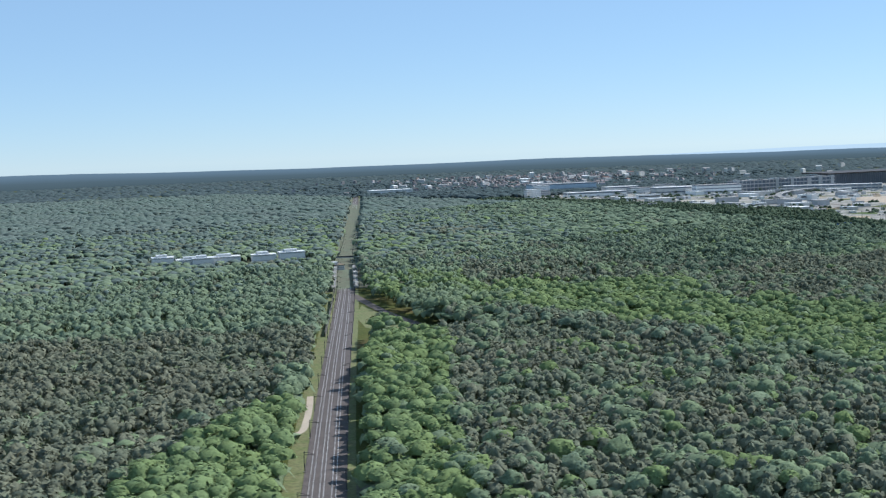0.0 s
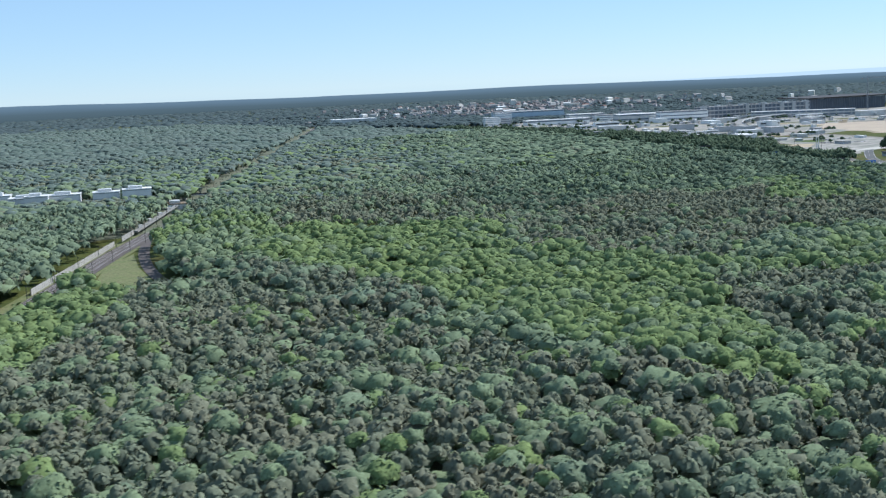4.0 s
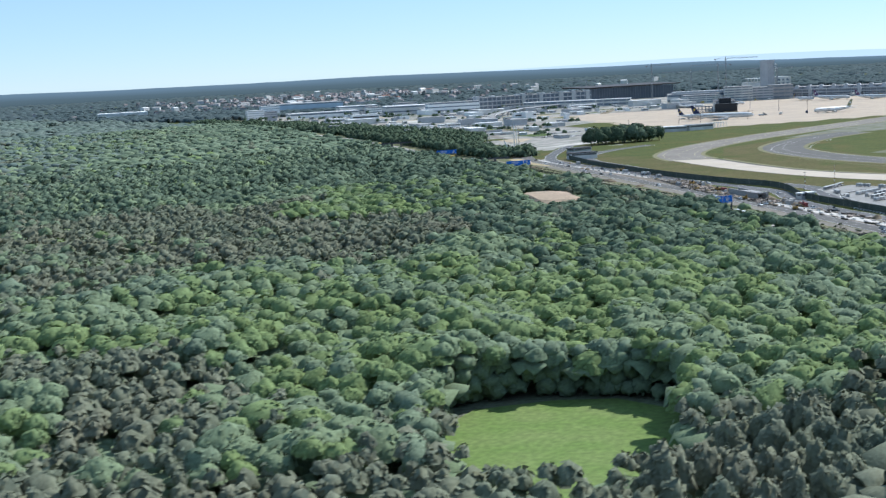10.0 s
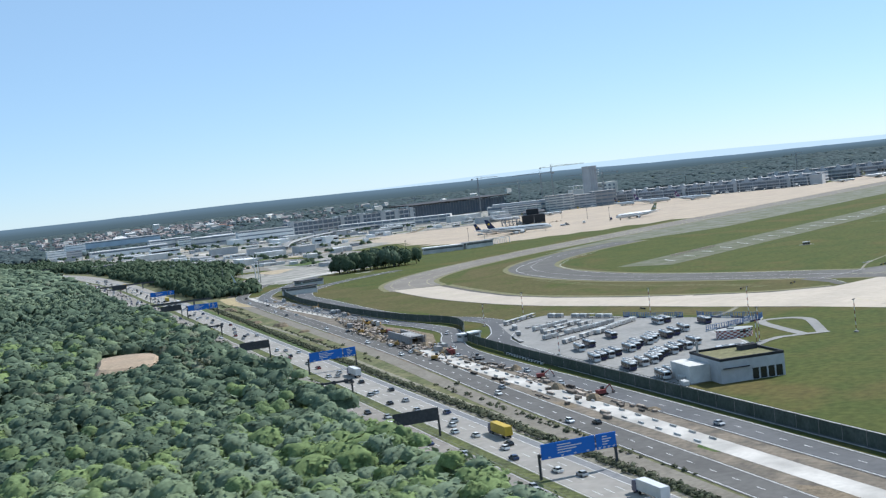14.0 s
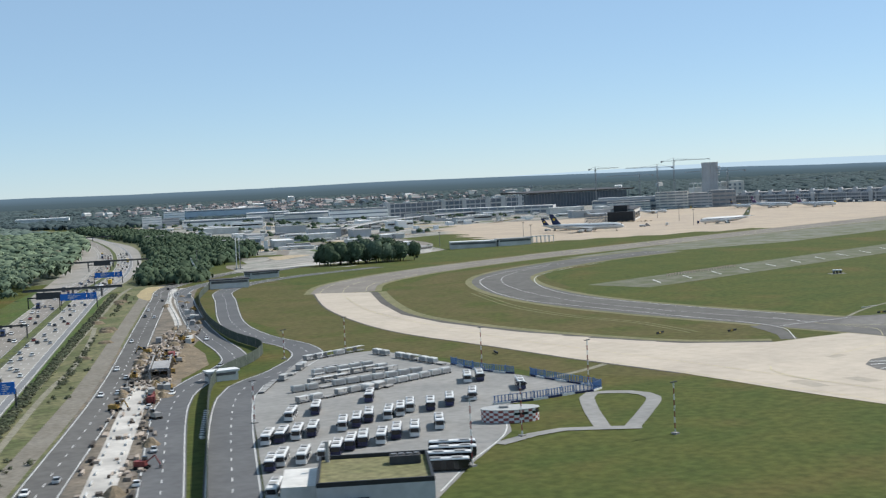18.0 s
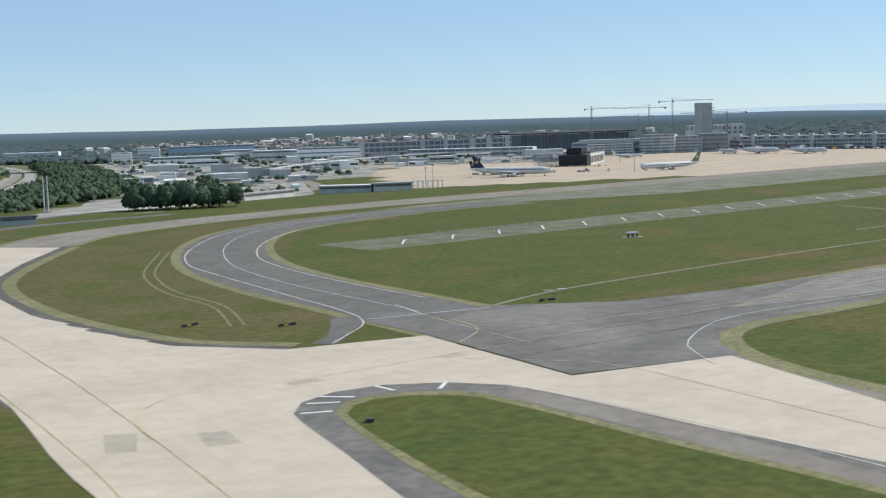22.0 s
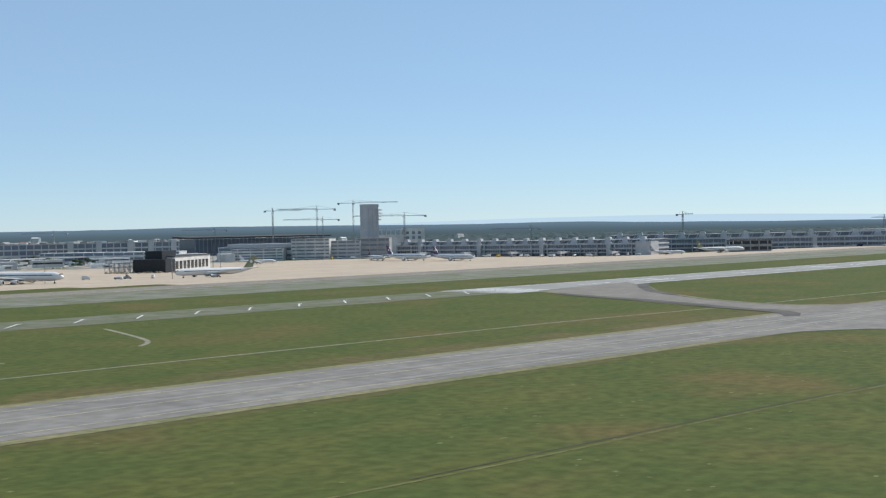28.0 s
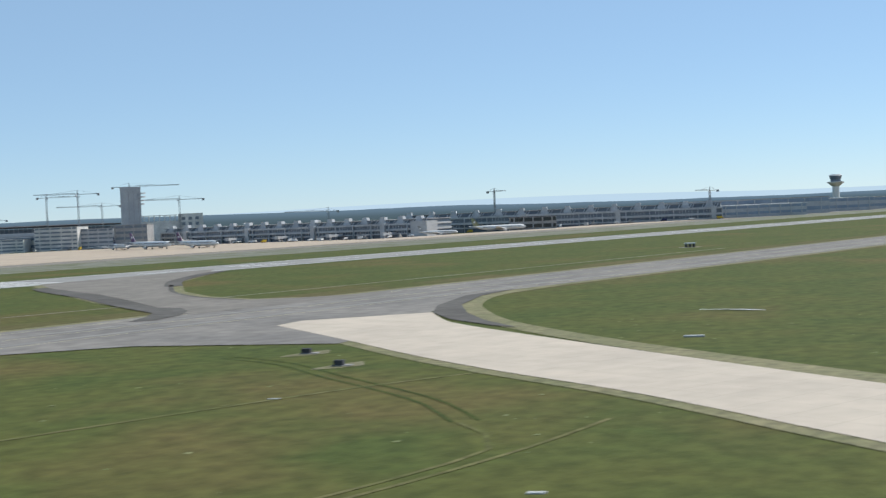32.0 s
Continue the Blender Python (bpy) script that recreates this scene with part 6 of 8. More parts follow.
jet_between((2287, 1137), (2334, 1053), 4, NAVY, "white four-engined airliner with a dark blue tail parked on the apron")
jet_between((2322, 1185), (2360, 1128), 2, NAVY, "white airliner with a dark blue tail parked behind another")
jet_between((2484, 967), (2413, 995), 2, TAIL_GREY, "white twin-engined airliner with a striped tail fin")
jet_between((2962, 1293), (2960, 1211), 2, TAIL_PURPLE, "white airliner with a dark tail parked at the pier")
jet_between((2964, 1205), (2962, 1128), 2, TAIL_PURPLE, "white airliner with a dark tail parked at the pier")
jet_between((2975, 1345), (2950, 1285), 2, NAVY, "white airliner with a dark tail partly hidden at the pier")
jet_between((3168, 925), (3222, 886), 2, TAIL_GREY, "white airliner parked far along the apron")
jet_between((3120, 965), (3150, 930), 2, ROOF_GREY, "small white airliner parked far along the apron")
jet_between((2700, 1440), (2740, 1405), 2, WHITE, "white airliner parked before the terminal front")
jet_between((2790, 1400), (2830, 1370), 2, WHITE, "white airliner parked before the terminal front")

# ---- service vehicles on the apron ----


def make_service_truck(m, paint, label, kind):
    c = thing("service_truck", m, label, "truck", "service vehicles on the apron")
    part("chassis", Shape().box(-4, -1.0, 0.5, 4, 1.0, 0.9), TYRE, c)
    cab = part("cab", Shape().add(*profile([(2.2, 0.7), (4.1, 0.7), (4.1, 1.5), (3.7, 2.5), (2.2, 2.6)], 1.15, 0, 1.05)), paint, c)
    part("windscreen", Shape().box(3.75, -0.95, 1.55, 3.98, 0.95, 2.2), GLASS, cab)
    if kind == 0:
        part("box_body", Shape().box(-4, -1.25, 0.9, 2, 1.25, 3.9), paint, c)
    elif kind == 1:
        part("tank", Shape().tube([((-4, 0, 1.9), 1.0, 1.0, (0, 1, 0), (0, 0, 1)), ((2, 0, 1.9), 1.0, 1.0, (0, 1, 0), (0, 0, 1))], 10), paint, c)
    else:
        part("stair", Shape().add([(-4, -0.9, 0.9), (2, -0.9, 0.9), (2, -0.9, 4.6), (0.8, -0.9, 4.6), (-4, 0.9, 0.9), (2, 0.9, 0.9), (2, 0.9, 4.6), (0.8, 0.9, 4.6)], [(0, 1, 2, 3), (7, 6, 5, 4), (0, 4, 5, 1), (1, 5, 6, 2), (2, 6, 7, 3), (3, 7, 4, 0)]), paint, c)
    for x in (-2.6, 2.9):
        for y in (-0.95, 0.95):
            part("wheel", wheel_shape(x, y, 0.5, 0.3), TYRE, c)
    return c


r4 = random.Random(77)
TRUCK_SET = [make_service_truck(place(-5, -60, 0.2), p, n, k) for p, n, k in ((WHITE, "white box truck serving the parked airliners", 0), (WHITE, "white tank truck on the apron", 1), (ROOF_GREY, "grey stair truck waiting at the gates", 2), (YELLOW, "yellow box truck serving the gates", 0), (NAVY, "dark blue box truck serving the gates", 0))]
for a, b, n, d in (((3118, 1432), (3193, 1014), 26, -30), ((3330, 1185), (3540, 800), 14, -30), ((2906, 1606), (3034, 1432), 14, -24), ((2300, 1180), (2480, 1010), 10, 18)):
    ux, uy = b[0] - a[0], b[1] - a[1]
    L = math.hypot(ux, uy)
    ux, uy = ux / L, uy / L
    for k in range(n):
        f, w = (k + r4.uniform(0.1, 0.9)) / n * L, d + r4.uniform(-14, 16)
        x, y = a[0] + ux * f - uy * w, a[1] + uy * f + ux * w
        copy_thing(r4.choice(TRUCK_SET[:3] + TRUCK_SET[:2] + TRUCK_SET), place(x, y, level(x, y) + 0.3, r4.choice((0, 90, 180, 270)) + math.degrees(math.atan2(uy, ux)) + r4.uniform(-9, 9)))
for o in TRUCK_SET:
    for ch in list(o.children_recursive):
        bpy.data.objects.remove(ch)
    bpy.data.objects.remove(o)

# ---- cranes ----


def make_crane(x, y, h, jib, turn, label, paint=CRANE_GREY, rear=15):
    c = thing("tower_crane", (x, y, None, turn), label, "crane", "cranes over the building site")
    mast = Shape()
    w = 1.1
    for a in (-w, w):
        for b in (-w, w):
            mast.beam((a, b, 0), (a, b, h), 0.38)
    n = int(h / 5)
    for k in range(n):
        z0, z1 = h * k / n, h * (k + 1) / n
        mast.beam((-w, -w, z0), (w, -w, z1), 0.3).beam((w, w, z0), (-w, w, z1), 0.3).beam((-w, w, z0), (-w, -w, z1), 0.3).beam((w, -w, z0), (w, w, z1), 0.3)
    part("mast", mast, paint, c)
    boom = Shape().beam((-2, -0.8, h + 1), (jib, -0.5, h + 1.6), 0.45).beam((-2, 0.8, h + 1), (jib, 0.5, h + 1.6), 0.45).beam((-2, 0, h + 3), (jib, 0, h + 2.6), 0.45)
    m = int(jib / 4)
    for k in range(m):
        x0, x1 = jib * k / m, jib * (k + 1) / m
        boom.beam((x0, -0.8, h + 1.1), ((x0 + x1) / 2, 0, h + 2.9), 0.25).beam(((x0 + x1) / 2, 0, h + 2.9), (x1, 0.8, h + 1.1), 0.25)
    part("jib", boom, paint, c)
    part("counter_jib", Shape().box(-rear, -0.9, h + 0.8, 0, 0.9, h + 1.6), paint, c)
    part("counterweight", Shape().box(-rear - 1, -1.2, h - 1.5, 2.5 - rear, 1.2, h + 2), WALL_RAW, c)
    part("cab", Shape().box(0.8, 1, h - 1.2, 3, 2.8, h + 1.2), WHITE, c)
    part("cab_top", Shape().beam((0, 0, h), (0, 0, h + 7), 0.9), paint, c)
    part("tie_rod", Shape().beam((0, 0, h + 7), (2 - rear, 0, h + 1.6), 0.2).beam((0, 0, h + 7), (jib * 0.6, 0, h + 2.6), 0.2), paint, c)
    part("base", Shape().box(-4, -4, 0, 4, 4, 1), WALL_RAW, c)


LABEL_CRANE = "grey lattice tower crane with a long jib"
for cx_, cy_, h, jib, turn, rear in ((3260, 2104, 47, 65, 140, 25), (2990, 2250, 46, 60, 140, 25), (3220, 1868, 80, 55, -25, 15), (3102, 1604, 77, 62, 140, 30), (3272, 1788, 62, 72, 140, 30), (3242, 1671, 89, 78, -40, 26), (3223, 1524, 64, 86, 142, 36),
                                (3462, 1452, 38, 70, 140, 16), (3657, 1267, 58, 24, -15, 14), (3900, 1010, 44, 30, 160, 18)):
    make_crane(cx_, cy_, h, jib, turn, LABEL_CRANE, CRANE_GREY, rear)

# control tower far along the field
ct = thing("control_tower", (4577, 1082, None, -20), "pale control tower with a flared round head", "tower")
Xa, Ya = (1, 0, 0), (0, 1, 0)
part("shaft", Shape().tube([((0, 0, 0), 8, 8, Xa, Ya), ((0, 0, 48), 7, 7, Xa, Ya)], 16), WHITE, ct)
part("flare", Shape().tube([((0, 0, 48), 7, 7, Xa, Ya), ((0, 0, 56), 17, 17, Xa, Ya), ((0, 0, 58), 17, 17, Xa, Ya)], 16), WALL_PALE, ct)
part("gallery", Shape().tube([((0, 0, 58), 11, 11, Xa, Ya), ((0, 0, 63), 10, 10, Xa, Ya)], 16), FACADE_GLASS, ct)
part("cab", Shape().tube([((0, 0, 63), 11, 11, Xa, Ya), ((0, 0, 70), 13, 13, Xa, Ya)], 16), FACADE_GLASS, ct)
part("roof", Shape().tube([((0, 0, 70), 14, 14, Xa, Ya), ((0, 0, 73), 10, 10, Xa, Ya)], 16), WALL_GREY, ct)

# ---- business park and cargo site ----
site = [(1760, 880), (1990, 1010), (2160, 1300), (2500, 1330), (2760, 1500), (3110, 1440), (3300, 1500), (3400, 1950), (3200, 2300), (2900, 2640), (2440, 2640), (2300, 2150), (2000, 1480), (1800, 1100), (1690, 960)]
structure("site_ground", flat(site, 0.08), material("site_gravel", (0.3, 0.28, 0.25), 0.95, second=(0.2, 0.2, 0.17), size=45, detail=0.35, fine=12), "grey and sandy ground of building sites and car parks", "ground")
for pts3, half, mat in (([(1690, 930), (1850, 1040), (2010, 1180), (2200, 1420), (2420, 1620), (2700, 1760)], 6.5, ROAD), ([(1750, 1010), (1950, 1250), (2150, 1600), (2350, 2000), (2480, 2400)], 7, ASPHALT), ([(1860, 990), (2060, 1120), (2180, 1330), (2300, 1500)], 8, ASPHALT),
                        ([(2000, 1300), (2250, 1380), (2500, 1480), (2760, 1640)], 8, EARTH)):
    structure("site_road", ribbon(Shape(), smoothed(pts3, 30), half, -half, 0.14), mat, "pale road through the building sites", "road")
HOTEL_WHITE = material("bright_white_plaster", (0.82, 0.81, 0.78), 0.7, second=(0.76, 0.75, 0.73), size=14)
halls = [((2469, 2520), (2506, 2502), 26, 22, 4, HOTEL_WHITE, ROOF_WHITE, "white hotel block with rows of dark windows"), ((2556, 2578), (2597, 2557), 26, 29, 5, HOTEL_WHITE, ROOF_WHITE, "taller white hotel block with rows of dark windows"), ((2520, 2540), (2560, 2520), 20, 16, 3, WALL_GREY, ROOF_GREY, "grey office block between two hotels"),
         ((2700, 2722), (2872, 2630), 90, 27, 2, material("pale_blue_cladding", (0.5, 0.57, 0.63), 0.6, second=(0.44, 0.51, 0.57), size=20), ROOF_GREY, "large pale blue warehouse hall"), ((2490, 2385), (2640, 2308), 40, 12, 1, HOTEL_WHITE, ROOF_WHITE, "long low white-roofed hall"),
         ((2660, 2400), (2740, 2350), 50, 20, 2, WALL_PALE, ROOF_WHITE, "pale office hall with a white roof"), ((2690, 2335), (2772, 2284), 40, 16, 3, HOTEL_WHITE, ROOF_GREY, "pale office row with window bands"), ((2752, 2300), (2800, 2270), 30, 22, 4, WALL_PALE, ROOF_GREY, "pale office block with window bands"),
         ((2640, 2072), (2738, 2004), 40, 24, 3, HOTEL_WHITE, ROOF_GREY, "pale grey cargo office with long window bands"), ((2600, 2170), (2720, 2090), 60, 20, 2, WALL_PALE, ROOF_WHITE, "plain grey cargo hall with a flat roof"), ((1945, 1400), (2012, 1388), 34, 10, 1, WALL_GREY, ROOF_GREY, "low grey hall beside the trees"),
         ((2046, 1765), (2090, 1740), 20, 9, 1, WALL_GREY, ROOF_GREY, "low grey roadside hall"), ((1897, 978), (1962, 1000), 14, 5, 1, WALL_PALE, ROOF_GREY, "flat-roofed shelter beside the airfield"), ((1990, 1004), (2024, 968), 16, 7, 1, WALL_PALE, ROOF_WHITE, "small white-roofed apron shed"),
         ((2024, 964), (2056, 948), 16, 7, 1, WALL_PALE, ROOF_GREY, "pale apron shed with dark doors"), ((1572, 802), (1596, 788), 12, 6, 1, WALL_PALE, ROOF_DARK, "small flat-roofed gatehouse with large windows"), ((1640, 852), (1664, 848), 12, 5, 1, WALL_GREY, ROOF_DARK, "low dark canopy of the airport gate"),
         ((1334, 420), (1345, 417), 5, 3.4, 1, WALL_PALE, ROOF_WHITE, "small white-roofed guard hut")]
# Flat dark bands on low buildings: the shade in their openings is painted on.
OPENING_SHADE = material("painted_opening_shade", (0.1, 0.1, 0.1), 0.8, second=(0.16, 0.158, 0.15), size=4)
for a, b, d, h, fl, w, rf, lab in halls:
    long_building("site_building", a, b, d, h, fl, w, FACADE_GLASS if h > 8 else OPENING_SHADE, lab, rf, 0, sill=0.8 if "warehouse" in lab else 0.76 if "hotel block" in lab else 0.64)
frame_hall = thing("steel_frame", (2066, 962, None, -20), "open pale steel frame of a shed", "frame")
for k in range(7):
    for y in (0, 12):
        part("column", Shape().box(k * 5, y, 0, k * 5 + 0.5, y + 0.5, 6.5), ROOF_WHITE, frame_hall)
    part("rafter", Shape().box(k * 5, 0, 6.5, k * 5 + 0.5, 12.5, 7.0), ROOF_WHITE, frame_hall)
for y in (0, 12):
    part("purlin", Shape().box(0, y, 7.0, 30.5, y + 0.4, 7.3), ROOF_WHITE, frame_hall)
low = [(HOTEL_WHITE, ROOF_WHITE), (WALL_GREY, ROOF_GREY), (WALL_PALE, ROOF_WHITE)]
r2 = random.Random(4)
PATCHES = [material("sandy_fill", (0.42, 0.34, 0.23), 0.95, second=(0.32, 0.26, 0.18), size=12, detail=0.2, fine=3), GRASS_LUSH, ASPHALT, material("pale_gravel", (0.5, 0.47, 0.42), 0.95, second=(0.4, 0.38, 0.34), size=15, detail=0.15, fine=4), GRASS]


def on_site(x, y):
    p, q = np.array([x]), np.array([y])
    return inside(p, q, site)[0] and not inside(p, q, apron_outline)[0]


for k in range(150):
    x, y = r2.uniform(1760, 3000), r2.uniform(950, 2550)
    if not on_site(x, y):
        continue
    a, L, w = radians(-28 + r2.choice((0, 90)) + r2.uniform(-12, 12)), r2.uniform(20, 75), r2.uniform(8, 26)
    o = [(x + L * math.cos(a) * u - w * math.sin(a) * v, y + L * math.sin(a) * u + w * math.cos(a) * v) for u, v in ((-1, -0.7), (-0.6, -1), (0.7, -1), (1, -0.5), (0.9, 0.8), (0.3, 1), (-0.8, 0.9))]
    structure("site_patch", flat(o, 0.1 + 0.012 * (k % 20)), PATCHES[k % 5], ("sandy patch of ground on the building site", "green patch between the sites", "asphalt car park on the site", "pale gravel patch on the building site", "rough grass between the sites")[k % 5], "ground")
for k in range(330):
    x, y = r2.uniform(1860, 2950), r2.uniform(1080, 2500)
    if not on_site(x, y) or (x > 2680 and y > 1850):
        continue
    w, rf = low[r2.randrange(3)]
    big = r2.random() < 0.22
    L, d, h = (r2.uniform(35, 70), r2.uniform(14, 26), r2.uniform(7, 12)) if big else (r2.uniform(8, 30), r2.uniform(6, 14), r2.uniform(3, 6.5))
    b = thing("site_cabin", (x, y, None, -28 + r2.choice((0, 90))), "flat-roofed hall on the cargo site" if big else "low site cabin on the cargo building site", "hall" if big else "cabin", "buildings of the cargo site")
    part("wall", Shape().box(0, 0, 0, L, d, h), w, b)
    part("roof", Shape().box(-0.4, -0.4, h, L + 0.4, d + 0.4, h + 0.4), rf, b)
    if k % 5 < 2:
        part("window_band", Shape().box(1, -0.15, h * 0.45, L - 1, 0.1, h * 0.7), GLASS, b)
    elif k % 5 == 2:
        part("roller_door", Shape().box(L * 0.3, -0.15, 0, L * 0.6, 0.1, h * 0.7), ROOF_GREY, b)
tx, ty = [], []
while len(tx) < 260:
    x, y = r2.uniform(1760, 2900), r2.uniform(1000, 2600)
    if on_site(x, y) and waves(np.array([x]), np.array([y]), 170, 33)[0] > 0.42:
        tx.append(x), ty.append(y)
tx, ty = np.array(tx), np.array(ty)
tr = rng.uniform(3.0, 5.5, len(tx))
tagged(scatter_mesh("site_trees", MIDDLE, tx, ty, np.array([level(a, b) for a, b in zip(tx, ty)]) + tr, tr, tr * 1.2, LEAF_DARK), "scattered green trees between the sites", "trees", kind="stuff")
parked = Shape()
for row in range(90):
    x0, y0 = r2.uniform(1880, 2760), r2.uniform(1050, 2350)
    if not inside(np.array([x0]), np.array([y0]), site)[0] or inside(np.array([x0]), np.array([y0]), apron_outline)[0]:
        continue
    for k in range(r2.randrange(6, 24)):
        x, y, z = x0 + k * 2.7 * 0.88, y0 - k * 2.7 * 0.47, level(x0, y0)
        v, fcs = profile([(-2.2, 0.2), (2.2, 0.2), (2.2, 0.8), (0.9, 0.9), (0.3, 1.45), (-1.7, 1.45), (-2.2, 0.9)], 0.88, 0, 0.75)
        parked.add([(x + p[0] * 0.47 - p[1] * 0.88, y + p[0] * 0.88 + p[1] * 0.47, z + p[2]) for p in v], fcs)
tagged(new("parked_cars", parked.mesh("parked_cars", material("mixed_car_paint", (0.3, 0.3, 0.31), 0.35, random_part="island", spread=0.9))), "rows of small parked cars on the sites", "parked cars", kind="stuff")
for x, y, h in ((1735, 1012, 24), (1700, 1030, 20), (2040, 1075, 16), (2120, 1010, 18), (1960, 1290, 14), (2330, 1080, 22), (2200, 1100, 18), (2420, 1010, 20), (2560, 1140, 22), (2650, 1250, 20)):
    lm = thing("flood_light_mast", (x, y), "slim grey mast with floodlights", "mast", "masts of the apron")
    part("pole", Shape().post(0, 0, 0, h, 0.35, 0.2), STEEL, lm)
    part("lamp_bar", Shape().box(-1.6, -0.3, h, 1.6, 0.3, h + 0.6), SIGN_BACK, lm)

# town and far buildings
r3 = random.Random(9)
for k in range(56):
    u = r3.random()
    az, dist = radians(r3.uniform(38, 50) if u < 0.55 else r3.uniform(40, 58)), r3.uniform(4300, 6200)
    x, y = dist * math.sin(az), dist * math.cos(az)
    L, d, h = r3.uniform(14, 44), r3.uniform(12, 18), r3.choice((18, 19, 20, 21, 22, 36 if u < 0.2 else 20))
    w, rf = ((WALL_PALE, ROOF_WHITE), (WALL_PALE, ROOF_GREY), (WALL_GREY, ROOF_GREY), (WALL_PALE, ROOF_TILE))[r3.choice((0, 1, 1, 2, 2, 3))]
    b = thing("town_house", (x, y, None, r3.uniform(-60, 20)), "pale town building among trees on the skyline", "building", "buildings of the far town")
    part("wall", Shape().box(0, 0, 0, L, d, h), w, b)
    part("roof", Shape().add([(-0.5, -0.5, h), (L + 0.5, -0.5, h), (L + 0.5, d + 0.5, h), (-0.5, d + 0.5, h), (1, d / 2, h + 3), (L - 1, d / 2, h + 3)], [(0, 1, 5, 4), (2, 3, 4, 5), (1, 2, 5), (3, 0, 4)]), rf, b)
# small houses of the town, too many to count
walls, roofs = Shape(), Shape()
for k in range(420):
    az, dist = radians(r3.gauss(44.5, 3.6)), r3.uniform(4150, 6300)
    x, y, a = dist * math.sin(az), dist * math.cos(az), r3.uniform(0, 3.14)
    L, d, h, z = r3.uniform(4, 10), r3.uniform(3.5, 6), r3.uniform(12.5, 17), level(dist * math.sin(az), dist * math.cos(az))
    c = [(x + u * L * math.cos(a) - v * d * math.sin(a), y + u * L * math.sin(a) + v * d * math.cos(a)) for u, v in ((-1, -1), (1, -1), (1, 1), (-1, 1))]
    e = [(x + u * L * math.cos(a), y + u * L * math.sin(a), z + h + d * 0.7) for u in (-0.9, 0.9)]
    top = [(p, q, z + h) for p, q in c]
    walls.add([(p, q, z) for p, q in c] + top, [(0, 1, 5, 4), (1, 2, 6, 5), (2, 3, 7, 6), (3, 0, 4, 7)])
    roofs.add(top + e, [(0, 1, 5, 4), (2, 3, 4, 5), (1, 2, 5), (3, 0, 4)])
town = tagged(new("town_houses", walls.mesh("town_houses", material("town_plaster", (0.3, 0.295, 0.3), 0.85, random_part="island", spread=0.45))), "hundreds of small pale houses of a far town", "houses", kind="stuff")
# The roof red is greyed: distance haze is painted into the colour.
part("roofs", roofs, material("haze_greyed_town_roofs", (0.21, 0.178, 0.17), 0.85, random_part="island", spread=0.5), town, "tiled roofs, their red greyed by painted haze")
long_building("white_warehouse", (2518, 3290), (2640, 3225), 60, 20, 1, HOTEL_WHITE, WALL_PALE, "long white-roofed warehouse in the wood", HOTEL_WHITE, sill=0.7)
town_x, town_y = [], []
while len(town_x) < 1500:
    az, dist = radians(r3.uniform(34, 56)), r3.uniform(4000, 5600)
    town_x.append(dist * math.sin(az)), town_y.append(dist * math.cos(az))
town_x, town_y = np.array(town_x), np.array(town_y)
tr = rng.uniform(6, 12, len(town_x))
tagged(scatter_mesh("town_trees", FAR, town_x, town_y, np.array([level(a, b) for a, b in zip(town_x, town_y)]) + 15 + rng.uniform(-3, 4, len(tr)) - tr, tr * 1.3, tr, HAZY_SKYLINE_LEAF), "trees among the far town's houses, haze blue in their dark colour", "trees", kind="stuff")

# ---- railway ----
def ext(line, d, s0, s1, step):
    return [along(line, d, s) for s in np.arange(s0, s1, step)]


def mast(x, y, turn):
    t = thing("catenary_mast", (x, y, None, turn), "dark steel mast with a bracket over the track", "mast", "masts along the railway")
    part("pole", Shape().post(0, 0, 0, 8.5, 0.22, 0.16, 6), SIGN_BACK, t)
    part("bracket", Shape().beam((0, 0, 7.4), (0, -4.2, 7.0), 0.14).beam((0, 0, 8.4), (0, -4.2, 7.2), 0.1), SIGN_BACK, t)
    part("footing", Shape().box(-0.5, -0.5, 0, 0.5, 0.5, 0.5), CONCRETE_GREY, t)


for x, y, a in ext(RAILWAY, 8.4, 420, 2300, 62):
    mast(x, y, a)
for x, y, a in ext(RAILWAY, -8.4, 450, 2300, 62):
    mast(x, y, a + 180)
NOISE_WALL = material("pale_barrier_panels", (0.4, 0.392, 0.36), 0.8, second=(0.336, 0.328, 0.304), size=6, detail=0.1, fine=1)


def noise_wall(s0, s1, d, h, label):
    w = thing("noise_wall", (0, 0, 0), label, "wall", "walls along the railway")
    q = ext(RAILWAY, d, s0, s1, 5)
    for (xa, ya, _), (xb, yb, _) in zip(q[:-1], q[1:]):
        part("wall_panel", Shape().beam((xa, ya, h / 2), (xb, yb, h / 2), 0.3, h), NOISE_WALL, w)
        part("post", Shape().box(xa - 0.2, ya - 0.2, 0, xa + 0.2, ya + 0.2, h + 0.3), STEEL, w)


S0 = float(np.linalg.norm(np.array(RAILWAY[0]) - np.array((320, 475))))
structure("railway_path", ribbon(Shape(), smoothed([(312, 478), (324, 483), (340, 502), (356, 523), (377, 552)], 5), 1.7, -1.7, 0.14), CONCRETE, "short pale footpath beside the railway", "path")
structure("railway_meadow", flat([(535, 640), (560, 640), (580, 700), (610, 785), (640, 853), (700, 952), (672, 912), (600, 812), (560, 745)], 0.06), VERGE, "light green meadow between the railway and the branch line", "grass")
noise_wall(S0 + 320, S0 + 560, 10.5, 4, "long pale noise wall before the station")
noise_wall(S0 + 585, S0 + 640, 10.5, 4, "short pale noise wall before the station")
